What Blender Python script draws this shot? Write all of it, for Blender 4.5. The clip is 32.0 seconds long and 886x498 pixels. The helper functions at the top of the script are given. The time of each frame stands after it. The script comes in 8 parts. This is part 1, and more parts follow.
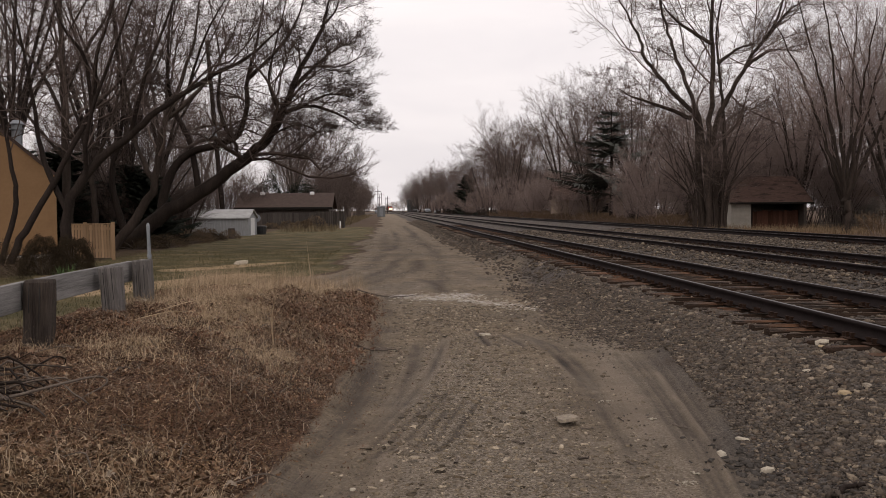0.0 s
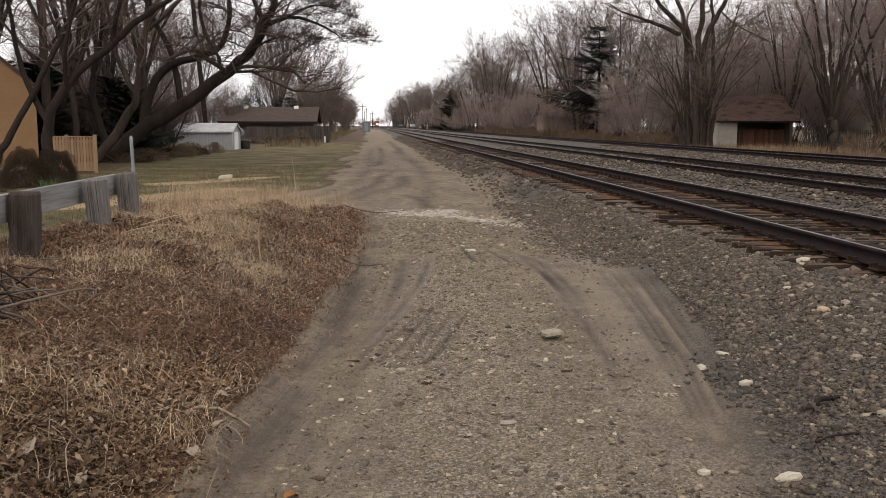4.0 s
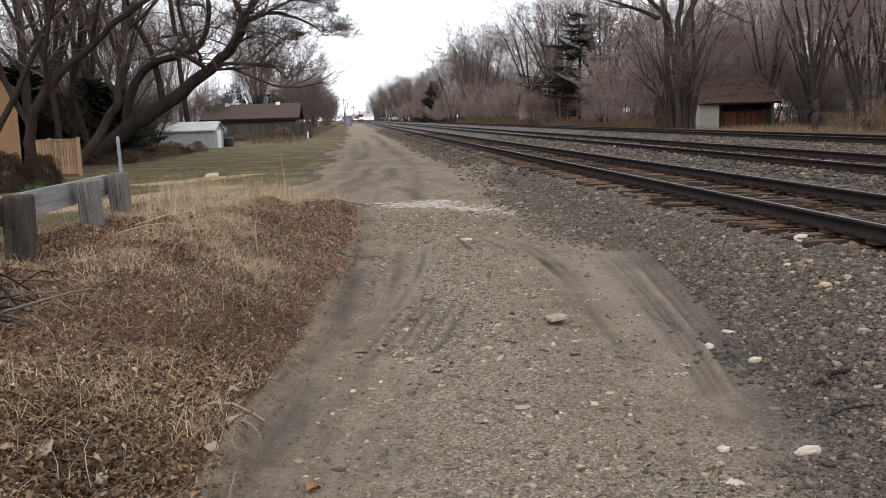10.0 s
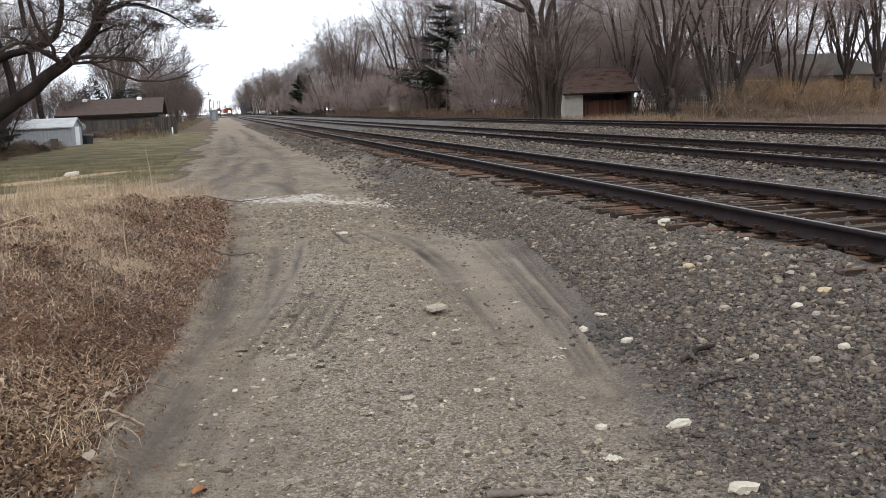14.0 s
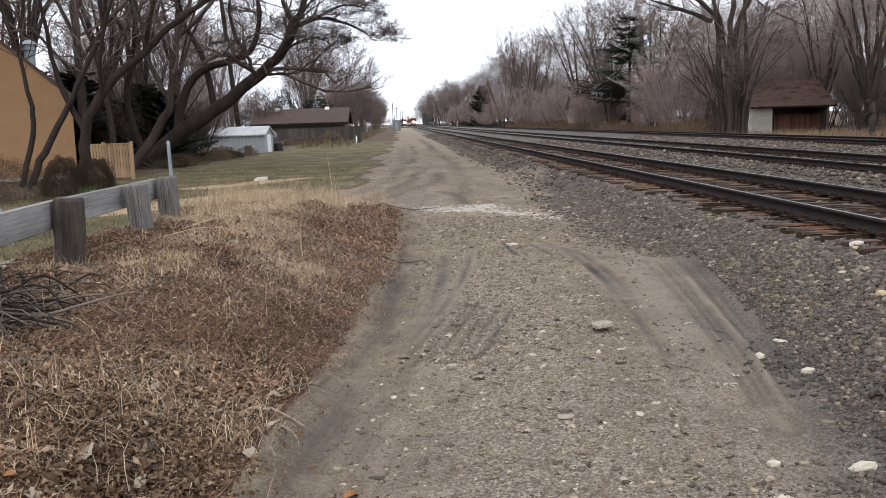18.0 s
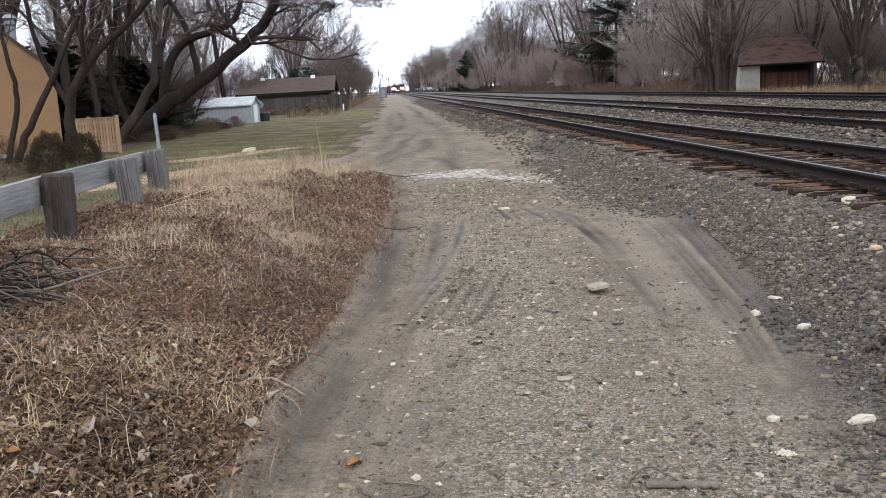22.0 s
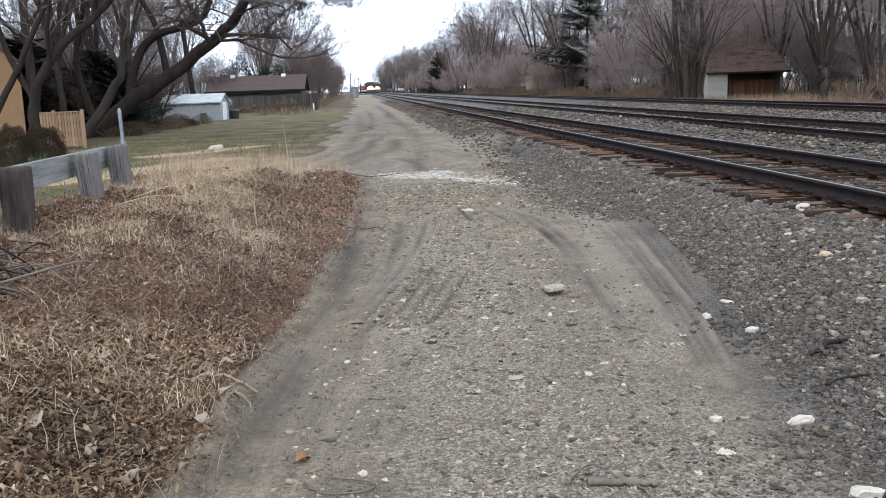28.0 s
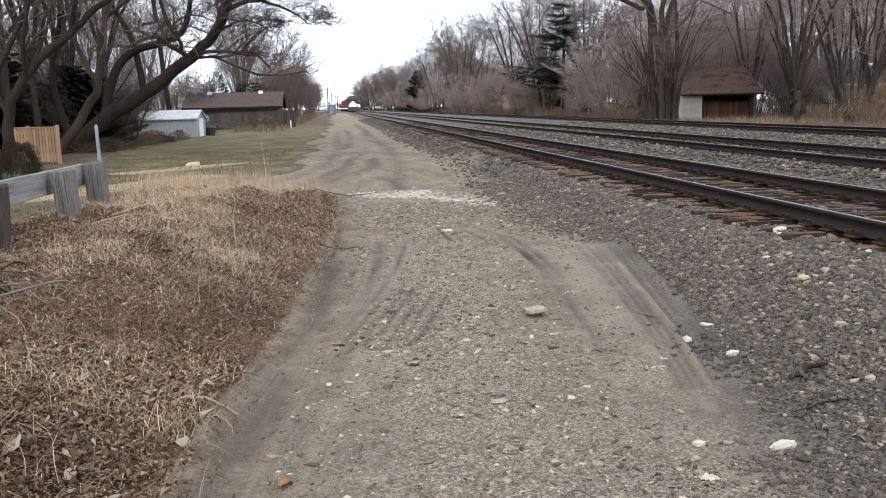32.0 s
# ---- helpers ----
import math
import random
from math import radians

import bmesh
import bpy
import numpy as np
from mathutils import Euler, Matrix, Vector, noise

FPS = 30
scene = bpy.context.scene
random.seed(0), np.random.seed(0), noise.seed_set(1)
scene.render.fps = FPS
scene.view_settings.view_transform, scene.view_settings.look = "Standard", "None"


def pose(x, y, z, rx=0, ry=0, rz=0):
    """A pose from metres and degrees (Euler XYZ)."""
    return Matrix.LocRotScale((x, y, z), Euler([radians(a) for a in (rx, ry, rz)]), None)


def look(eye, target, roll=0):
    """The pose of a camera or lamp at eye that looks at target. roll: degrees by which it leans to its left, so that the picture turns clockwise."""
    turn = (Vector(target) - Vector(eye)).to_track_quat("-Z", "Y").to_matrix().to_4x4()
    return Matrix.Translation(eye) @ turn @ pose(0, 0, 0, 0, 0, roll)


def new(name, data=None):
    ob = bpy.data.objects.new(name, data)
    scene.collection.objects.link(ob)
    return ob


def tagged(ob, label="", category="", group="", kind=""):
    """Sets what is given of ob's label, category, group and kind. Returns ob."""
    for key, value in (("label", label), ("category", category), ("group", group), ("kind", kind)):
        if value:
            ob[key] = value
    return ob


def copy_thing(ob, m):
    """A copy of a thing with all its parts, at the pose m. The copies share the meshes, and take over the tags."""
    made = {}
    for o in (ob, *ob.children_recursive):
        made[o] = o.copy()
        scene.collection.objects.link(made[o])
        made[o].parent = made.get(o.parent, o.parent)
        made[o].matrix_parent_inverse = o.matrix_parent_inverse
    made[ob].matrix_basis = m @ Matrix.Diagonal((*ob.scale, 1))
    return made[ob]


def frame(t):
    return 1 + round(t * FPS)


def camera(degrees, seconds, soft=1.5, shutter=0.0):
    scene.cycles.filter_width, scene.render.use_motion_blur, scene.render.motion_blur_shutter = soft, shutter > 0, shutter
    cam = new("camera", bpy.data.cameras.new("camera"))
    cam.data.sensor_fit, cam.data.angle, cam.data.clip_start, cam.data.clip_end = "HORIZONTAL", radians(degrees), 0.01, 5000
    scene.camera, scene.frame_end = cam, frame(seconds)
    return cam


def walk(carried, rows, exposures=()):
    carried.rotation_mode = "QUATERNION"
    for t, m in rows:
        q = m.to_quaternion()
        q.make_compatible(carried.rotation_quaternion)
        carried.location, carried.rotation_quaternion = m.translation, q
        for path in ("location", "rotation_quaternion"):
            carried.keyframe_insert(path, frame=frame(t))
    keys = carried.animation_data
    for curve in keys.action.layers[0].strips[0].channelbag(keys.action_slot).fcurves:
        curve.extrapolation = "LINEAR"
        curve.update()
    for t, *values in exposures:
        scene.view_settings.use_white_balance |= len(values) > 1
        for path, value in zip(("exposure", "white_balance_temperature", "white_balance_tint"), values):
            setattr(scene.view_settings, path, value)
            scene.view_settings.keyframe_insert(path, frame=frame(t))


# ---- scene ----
cam = camera(51.0, 32.0, soft=0.85)
PATH = [
    (0, (0.577, -0.946, 1.517), (0.688, 1.049, 1.433), -0.4),
    (0.5, (0.581, -0.961, 1.507), (0.701, 1.032, 1.381), -0.8),
    (1, (0.582, -0.963, 1.504), (0.714, 1.023, 1.309), -0.1),
    (1.5, (0.582, -0.962, 1.504), (0.719, 1.021, 1.285), -0.1),
    (2, (0.581, -0.967, 1.505), (0.714, 1.016, 1.282), 0.0),
    (2.5, (0.573, -0.965, 1.501), (0.706, 1.017, 1.269), 0.0),
    (3, (0.562, -0.968, 1.507), (0.703, 1.012, 1.268), 0.1),
    (3.5, (0.563, -0.962, 1.511), (0.709, 1.017, 1.259), 0.2),
    (5.5, (0.514, -0.968, 1.505), (0.635, 1.009, 1.23), -0.3),
    (6, (0.503, -0.962, 1.503), (0.651, 1.015, 1.236), -0.4),
    (6.5, (0.504, -0.925, 1.509), (0.636, 1.055, 1.259), -1.4),
    (7, (0.509, -0.87, 1.508), (0.635, 1.108, 1.245), -0.7),
    (7.5, (0.455, -0.869, 1.497), (0.641, 1.107, 1.249), -0.7),
    (8, (0.394, -0.901, 1.492), (0.643, 1.067, 1.235), -1.4),
    (8.5, (0.421, -0.906, 1.493), (0.609, 1.067, 1.223), -0.9),
    (9, (0.444, -0.929, 1.489), (0.628, 1.047, 1.234), -0.7),
    (9.5, (0.446, -0.938, 1.485), (0.629, 1.036, 1.22), -1.2),
    (10, (0.441, -0.942, 1.488), (0.613, 1.03, 1.207), -1.7),
    (10.5, (0.453, -0.931, 1.488), (0.59, 1.046, 1.222), -1.7),
    (11, (0.444, -0.915, 1.493), (0.537, 1.066, 1.236), -2.0),
    (11.5, (0.428, -0.976, 1.5), (0.539, 1.007, 1.263), -1.3),
    (12, (0.426, -0.958, 1.509), (0.758, 1.001, 1.276), -3.5),
    (12.5, (0.423, -0.945, 1.497), (0.813, 1.001, 1.253), -3.3),
    (13, (0.418, -0.954, 1.495), (0.857, 0.976, 1.206), -2.7),
    (13.5, (0.408, -0.966, 1.5), (0.858, 0.959, 1.195), -2.4),
    (14, (0.406, -0.968, 1.496), (0.844, 0.959, 1.189), -2.4),
    (14.5, (0.402, -0.955, 1.507), (0.844, 0.971, 1.202), -1.9),
    (15, (0.42, -0.94, 1.496), (0.675, 1.031, 1.274), -2.1),
    (15.5, (0.442, -0.928, 1.486), (0.61, 1.048, 1.223), -1.4),
    (17.5, (0.47, -0.884, 1.493), (0.598, 1.091, 1.206), -0.8),
    (18, (0.475, -0.875, 1.483), (0.545, 1.106, 1.214), -1.8),
    (18.5, (0.476, -0.88, 1.473), (0.52, 1.099, 1.19), -2.3),
    (19, (0.468, -0.877, 1.479), (0.552, 1.1, 1.186), -3.0),
    (19.5, (0.466, -0.87, 1.481), (0.546, 1.103, 1.163), -2.4),
    (20, (0.47, -0.884, 1.483), (0.605, 1.082, 1.145), -1.9),
    (20.5, (0.463, -0.868, 1.482), (0.534, 1.106, 1.166), -1.9),
    (21, (0.47, -0.887, 1.465), (0.518, 1.081, 1.113), -2.3),
    (21.5, (0.461, -0.872, 1.462), (0.527, 1.092, 1.094), -2.7),
    (22, (0.447, -0.861, 1.477), (0.534, 1.108, 1.136), -3.2),
    (22.5, (0.451, -0.873, 1.483), (0.569, 1.096, 1.151), -3.5),
    (23, (0.464, -0.877, 1.469), (0.58, 1.082, 1.083), -2.2),
    (23.5, (0.496, -0.882, 1.464), (0.617, 1.07, 1.046), -2.7),
    (24, (0.514, -0.874, 1.467), (0.641, 1.08, 1.061), -4.4),
    (24.5, (0.493, -0.876, 1.485), (0.64, 1.089, 1.146), -2.2),
    (25, (0.501, -0.876, 1.481), (0.626, 1.098, 1.181), -5.1),
    (25.5, (0.499, -0.892, 1.459), (0.651, 1.072, 1.111), -4.1),
    (27.5, (0.517, -0.906, 1.482), (0.624, 1.053, 1.091), -0.7),
    (28, (0.52, -0.912, 1.472), (0.673, 1.053, 1.131), -2.0),
    (28.5, (0.443, -0.892, 1.47), (0.756, 1.046, 1.089), -1.4),
    (29, (0.443, -0.894, 1.479), (0.726, 1.048, 1.097), -0.9),
    (29.5, (0.479, -0.916, 1.469), (0.688, 1.041, 1.116), -2.3),
    (30, (0.504, -0.912, 1.481), (0.711, 1.046, 1.133), -2.5),
    (30.5, (0.489, -0.901, 1.484), (0.708, 1.063, 1.17), -2.1),
    (31, (0.478, -0.895, 1.488), (0.676, 1.072, 1.187), -1.8),
    (31.5, (0.466, -0.895, 1.487), (0.658, 1.072, 1.179), -2.2),
    (32, (0.482, -0.902, 1.496), (0.688, 1.064, 1.192), -1.4),
]
EXPOSURES = [(0.0, 0.11, 6980, 18), (1.5, 0.12, 7330, 17), (2.4, 0.27, 7440, 16), (3.5, 0.62, 7060, 14), (6.0, 0.8, 6390, 11), (9.5, 0.98, 6290, 11), (13.0, 1.01, 6190, 10), (14.0, 1.15, 6040, 9), (15.0, 1.02, 6190, 10), (17.0, 1.1, 6140, 10), (21.0, 1.31, 5840, 9), (23.0, 1.28, 5690, 8), (24.0, 1.45, 5430, 6), (25.0, 1.34, 5680, 8), (28.0, 1.4, 5540, 6), (29.0, 1.37, 5330, 5), (30.0, 1.4, 5730, 9), (32.0, 1.42, 5880, 8)]
walk(cam, [(t, look(eye, target, roll)) for t, eye, target, roll in PATH], EXPOSURES)

# ---- light ----
world = bpy.data.worlds.new("overcast_sky")
scene.world = world
world.use_nodes = True
wt = world.node_tree
wt.nodes.clear()
SUN_EL, SUN_AZ = radians(38), radians(200)


def nd(tree, kind, ins=()):
    """A node with its inputs; an input is a value or a socket."""
    n = tree.nodes.new(kind)
    for key, value in dict(ins).items():
        if isinstance(value, bpy.types.NodeSocket):
            tree.links.new(value, n.inputs[key])
        else:
            n.inputs[key].default_value = value
    return n


def ramp(tree, fac, stops):
    n = nd(tree, "ShaderNodeValToRGB", {0: fac})
    e = n.color_ramp.elements
    while len(e) < len(stops):
        e.new(0.5)
    for el, (at, c) in zip(e, stops):
        el.position = at
        el.color = (*c, 1) if isinstance(c, tuple) else (c, c, c, 1)
    return n.outputs[0]


def blend(tree, fac, a, b, how="MIX"):
    n = nd(tree, "ShaderNodeMix")
    n.data_type, n.blend_type = "RGBA", how
    for key, value in ((0, fac), (6, a), (7, b)):
        if isinstance(value, bpy.types.NodeSocket):
            tree.links.new(value, n.inputs[key])
        else:
            n.inputs[key].default_value = (*value, 1) if key else value
    return n.outputs[2]


def calc(tree, how, a, b=0.0, c=0.0):
    n = nd(tree, "ShaderNodeMath", {0: a, 1: b, 2: c})
    n.operation = how
    return n.outputs[0]


def grain(tree, scale, detail=4, rough=0.6, vec=None, warp=0.0):
    ins = {"Scale": scale, "Detail": detail, "Roughness": rough, "Distortion": warp}
    if vec is not None:
        ins["Vector"] = vec
    return nd(tree, "ShaderNodeTexNoise", ins).outputs["Fac"]


# a bright cloud layer over a clear sky
sky = nd(wt, "ShaderNodeTexSky")
sky.sky_type, sky.sun_disc, sky.sun_elevation, sky.sun_rotation, sky.dust_density = "NISHITA", False, SUN_EL, SUN_AZ, 3.0
tc = nd(wt, "ShaderNodeTexCoord")
squash = nd(wt, "ShaderNodeMapping", {"Vector": tc.outputs["Generated"], "Scale": (1.0, 1.0, 3.5)})
cloud = grain(wt, 2.2, 5, 0.5, squash.outputs[0], 0.4)
cloud_col = ramp(wt, cloud, [(0.3, (7.2, 7.35, 7.7)), (0.75, (10.2, 10.2, 10.2))])
mixed = blend(wt, 0.93, sky.outputs[0], cloud_col)
bg = nd(wt, "ShaderNodeBackground", {"Color": mixed, "Strength": 0.1})
nd(wt, "ShaderNodeOutputWorld", {"Surface": bg.outputs[0]})

sun = new("sun", bpy.data.lights.new("sun", "SUN"))
sun.data.energy, sun.data.angle, sun.data.color = 0.6, radians(20), (1.0, 0.96, 0.9)
sun.matrix_world = look((0, 0, 60), (60 * math.sin(SUN_AZ) * -1, -60 * math.cos(SUN_AZ), 60 - 60 * math.tan(SUN_EL)))

# ---- materials ----


def material(name):
    m = bpy.data.materials.new(name)
    m.use_nodes = True
    t = m.node_tree
    t.nodes.clear()
    out = nd(t, "ShaderNodeOutputMaterial")
    b = nd(t, "ShaderNodeBsdfPrincipled")
    t.links.new(b.outputs[0], out.inputs[0])
    return m, t, b


def hook(t, sock, node, key):
    t.links.new(sock, node.inputs[key])


def relief(t, b, height, strength=0.4, distance=0.02):
    bump = nd(t, "ShaderNodeBump", {"Height": height, "Strength": strength, "Distance": distance})
    hook(t, bump.outputs[0], b, "Normal")


def plain(name, dark, light, scale=6.0, rough=0.85, metal=0.0, bump=0.3, dist=0.01, stretch=(1, 1, 1), per_object=0.0, per_island=0.0, spots=None):
    """A surface between two colours at two scales of grain, with fine relief."""
    m, t, b = material(name)
    co = nd(t, "ShaderNodeTexCoord").outputs["Object"]
    mp = nd(t, "ShaderNodeMapping", {"Vector": co, "Scale": stretch}).outputs[0]
    big, fine = grain(t, scale, 5, 0.6, mp), grain(t, scale * 9, 4, 0.7, mp)
    f = calc(t, "ADD", calc(t, "MULTIPLY", big, 0.6), calc(t, "MULTIPLY", fine, 0.5))
    c = ramp(t, f, [(0.3, dark), (0.75, light)])
    if per_object or per_island:
        if per_object:
            r, amount = nd(t, "ShaderNodeObjectInfo").outputs["Random"], per_object
        else:
            r, amount = nd(t, "ShaderNodeNewGeometry").outputs["Random Per Island"], per_island
        v = calc(t, "ADD", calc(t, "MULTIPLY", r, 2 * amount), 1 - amount)
        c = nd(t, "ShaderNodeHueSaturation", {"Value": v, "Color": c}).outputs[0]
    if spots:
        c = blend(t, ramp(t, grain(t, spots[1], 3, 0.6, mp), [(spots[2], 0.0), (spots[2] + 0.08, 1.0)]), c, spots[0])
    hook(t, c, b, "Base Color")
    b.inputs["Roughness"].default_value, b.inputs["Metallic"].default_value = rough, metal
    b.inputs["Specular IOR Level"].default_value = 0.12 if rough >= 0.8 else 0.4
    relief(t, b, fine, bump, dist)
    return m


def glow(name, colour, strength):
    m, t, b = material(name)
    b.inputs["Base Color"].default_value = (*colour, 1)
    b.inputs["Emission Color"].default_value = (*colour, 1)
    b.inputs["Emission Strength"].default_value = strength
    return m


M_BARK = plain("grey_brown_bark", (0.035, 0.028, 0.024), (0.13, 0.105, 0.09), 3, 0.9, 0, 0.8, 0.03, (1, 1, 0.25))
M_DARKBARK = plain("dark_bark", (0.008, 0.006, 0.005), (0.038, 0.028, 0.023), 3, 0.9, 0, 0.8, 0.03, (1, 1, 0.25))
M_PALEBARK = plain("pale_grey_bark", (0.07, 0.06, 0.052), (0.22, 0.19, 0.165), 3, 0.9, 0, 0.8, 0.03, (1, 1, 0.25))
M_TWIG = plain("brown_twigs", (0.062, 0.047, 0.041), (0.165, 0.126, 0.11), 1.2, 0.9, 0, 0.0, 0.01)
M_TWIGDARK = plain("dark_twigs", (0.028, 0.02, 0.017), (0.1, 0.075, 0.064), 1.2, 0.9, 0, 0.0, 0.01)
M_TWIGRED = plain("brown_red_twigs", (0.125, 0.095, 0.084), (0.31, 0.24, 0.216), 1.2, 0.9, 0, 0.0, 0.01)
M_TIMBER = plain("dark_weathered_timber", (0.003, 0.0024, 0.002), (0.125, 0.1, 0.084), 11, 0.9, 0, 1.0, 0.03, (1, 1, 0.05), per_object=0.2)
M_TIMBERPALE = plain("grey_weathered_timber", (0.004, 0.0035, 0.0035), (0.29, 0.265, 0.25), 11, 0.9, 0, 1.0, 0.03, (1, 1, 0.05), per_object=0.1)
M_PLANK = plain("grey_weathered_plank", (0.05, 0.047, 0.045), (0.3, 0.288, 0.275), 5, 0.85, 0, 0.8, 0.012, (1, 0.05, 1), spots=((0.1, 0.085, 0.075), 2.5, 0.6))
def tie_material():
    """Grey-brown weathered oak, stained with rust around the rails, split along the grain."""
    m, t, b = material("creosoted_tie")
    co = nd(t, "ShaderNodeTexCoord").outputs["Object"]
    mp = nd(t, "ShaderNodeMapping", {"Vector": co, "Scale": (0.12, 1.0, 1.0)}).outputs[0]
    split, blot = grain(t, 26.0, 5, 0.7, mp), grain(t, 3.0, 5, 0.7, co)
    pick = nd(t, "ShaderNodeObjectInfo").outputs["Random"]
    c = ramp(t, split, [(0.36, (0.008, 0.006, 0.005)), (0.52, (0.068, 0.05, 0.039)), (0.74, (0.18, 0.139, 0.112))])
    x = nd(t, "ShaderNodeSeparateXYZ", {0: co}).outputs[0]
    away = calc(t, "ABSOLUTE", calc(t, "SUBTRACT", calc(t, "ABSOLUTE", x), 0.78))
    rust = ramp(t, calc(t, "ADD", calc(t, "ADD", away, calc(t, "MULTIPLY", blot, 0.7)), calc(t, "MULTIPLY", pick, 0.35)), [(0.68, 1.0), (1.3, 0.0)])
    c = blend(t, rust, c, blend(t, split, (0.04, 0.019, 0.011), (0.24, 0.126, 0.072)))
    c = nd(t, "ShaderNodeHueSaturation", {"Value": calc(t, "ADD", calc(t, "MULTIPLY", pick, 0.7), 0.6), "Color": c}).outputs[0]
    hook(t, c, b, "Base Color")
    b.inputs["Roughness"].default_value = 0.92
    b.inputs["Specular IOR Level"].default_value = 0.2
    relief(t, b, split, 1.0, 0.03)
    return m


M_TIE = tie_material()
M_TIESIDE = plain("dark_tie_side_timber", (0.012, 0.008, 0.006), (0.055, 0.035, 0.024), 9, 0.9, 0, 0.8, 0.02, (0.1, 1, 1))
M_RAIL = plain("rusty_rail_steel", (0.008, 0.0056, 0.0054), (0.025, 0.018, 0.0172), 6, 0.85, 0.05, 0.3, 0.004)
M_RAILTOP = plain("worn_rail_top", (0.055, 0.052, 0.052), (0.13, 0.125, 0.124), 8, 0.55, 0.4, 0.1, 0.002, (1, 0.1, 1))
M_RAIL.node_tree.nodes["Principled BSDF"].inputs["Specular IOR Level"].default_value = 0.1
M_PLATE = plain("rusty_plate", (0.012, 0.007, 0.005), (0.048, 0.026, 0.017), 12, 0.85, 0.1, 0.4, 0.004)
M_PALEROCK = plain("pale_limestone", (0.24, 0.205, 0.155), (0.55, 0.495, 0.4), 22, 0.9, 0, 0.5, 0.006)
M_TANROCK = plain("tan_rock", (0.26, 0.19, 0.11), (0.46, 0.37, 0.245), 14, 0.9, 0, 0.5, 0.006)
M_BUFFROCK = plain("buff_rock", (0.17, 0.145, 0.112), (0.36, 0.315, 0.25), 14, 0.9, 0, 0.5, 0.006)
M_GREYROCK = plain("grey_rock", (0.15, 0.127, 0.098), (0.34, 0.292, 0.228), 14, 0.9, 0, 0.5, 0.006)
M_PALELEAF = plain("bleached_leaves", (0.1731, 0.1375, 0.09964), (0.3346, 0.275, 0.215), 4, 0.85, 0, 0.2, 0.004, per_island=0.3)
M_RUSTLEAF = plain("rust_brown_leaf", (0.13, 0.055, 0.02), (0.3, 0.14, 0.055), 20, 0.8, 0, 0.2, 0.003)
M_STRAW = plain("dry_grass", (0.18, 0.125, 0.076), (0.46, 0.345, 0.228), 1.5, 0.85, 0, 0, 0.004, per_island=0.45)
M_TURF = plain("winter_turf", (0.042, 0.042, 0.019), (0.125, 0.108, 0.052), 1.0, 0.9, 0, 0, 0.004, per_island=0.35)
M_STICK = plain("grey_sticks", (0.03, 0.023, 0.019), (0.15, 0.122, 0.1), 6, 0.9, 0, 0.4, 0.004, per_object=0.35)
M_HEDGE = plain("brown_hedge_leaves", (0.014, 0.01, 0.006), (0.052, 0.036, 0.02), 3, 0.9, 0, 0, 0.004, per_island=0.45)
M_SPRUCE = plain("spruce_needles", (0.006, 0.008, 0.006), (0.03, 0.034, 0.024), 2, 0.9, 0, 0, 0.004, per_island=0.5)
# paler needle copy; the haze over the distant spruce is put into its colour
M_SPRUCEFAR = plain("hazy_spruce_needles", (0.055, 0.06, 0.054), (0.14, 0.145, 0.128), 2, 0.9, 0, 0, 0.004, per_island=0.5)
M_STUCCO = plain("orange_tan_stucco", (0.19, 0.112, 0.058), (0.25, 0.152, 0.08), 1.2, 0.9, 0, 0.3, 0.006)
M_CEDAR = plain("cedar_boards", (0.19, 0.12, 0.068), (0.34, 0.225, 0.135), 3, 0.8, 0, 0.4, 0.006, (1, 1, 0.06), per_object=0.2)
M_SHINGLE = plain("brown_shingles", (0.034, 0.024, 0.02), (0.085, 0.06, 0.05), 3, 0.92, 0, 0.5, 0.02, (1, 1, 4))
M_GREYSHINGLE = plain("grey_shingles", (0.03, 0.03, 0.031), (0.065, 0.065, 0.066), 3, 0.92, 0, 0.5, 0.02, (1, 1, 4))
M_SIDING = plain("weathered_board_siding", (0.042, 0.034, 0.03), (0.115, 0.096, 0.085), 3, 0.9, 0, 0.5, 0.02, (6, 6, 0.3))
M_WHITESIDE = plain("dirty_white_metal", (0.17, 0.175, 0.18), (0.38, 0.39, 0.39), 2.5, 0.6, 0.1, 0.2, 0.01, (4, 4, 0.5))
M_WHITEROOF = plain("chalky_white_roof", (0.22, 0.22, 0.21), (0.46, 0.46, 0.45), 2, 0.6, 0.0, 0.2, 0.01)
M_CREAM = plain("cream_painted_wall", (0.25, 0.228, 0.196), (0.4, 0.374, 0.33), 2.5, 0.85, 0, 0.3, 0.01)
M_TAN = plain("tan_siding", (0.18, 0.132, 0.09), (0.252, 0.192, 0.138), 2.5, 0.85, 0, 0.3, 0.01)
M_DARK = plain("dark_interior", (0.008, 0.007, 0.006), (0.02, 0.018, 0.016), 3, 0.9)
M_GALV = plain("galvanised_steel", (0.13, 0.145, 0.16), (0.27, 0.29, 0.31), 7, 0.55, 0.4, 0.2, 0.003)
M_DISH = plain("dull_grey_paint", (0.09, 0.095, 0.1), (0.16, 0.165, 0.17), 4, 0.7)
M_CONC = plain("worn_concrete", (0.2152, 0.196, 0.1776), (0.3371, 0.315, 0.2869), 3, 0.9, 0, 0.4, 0.006)
M_BLACK = plain("black_plastic", (0.012, 0.012, 0.012), (0.03, 0.03, 0.03), 5, 0.5)
M_WHITE = plain("white_paint", (0.62, 0.62, 0.61), (0.8, 0.8, 0.79), 5, 0.5)
M_LOCO_DARK = plain("grimy_dark_paint", (0.012, 0.011, 0.011), (0.03, 0.027, 0.026), 2, 0.6)
M_LOCO_ORANGE = plain("grimy_orange_paint", (0.05, 0.018, 0.01), (0.1, 0.035, 0.018), 2, 0.5)
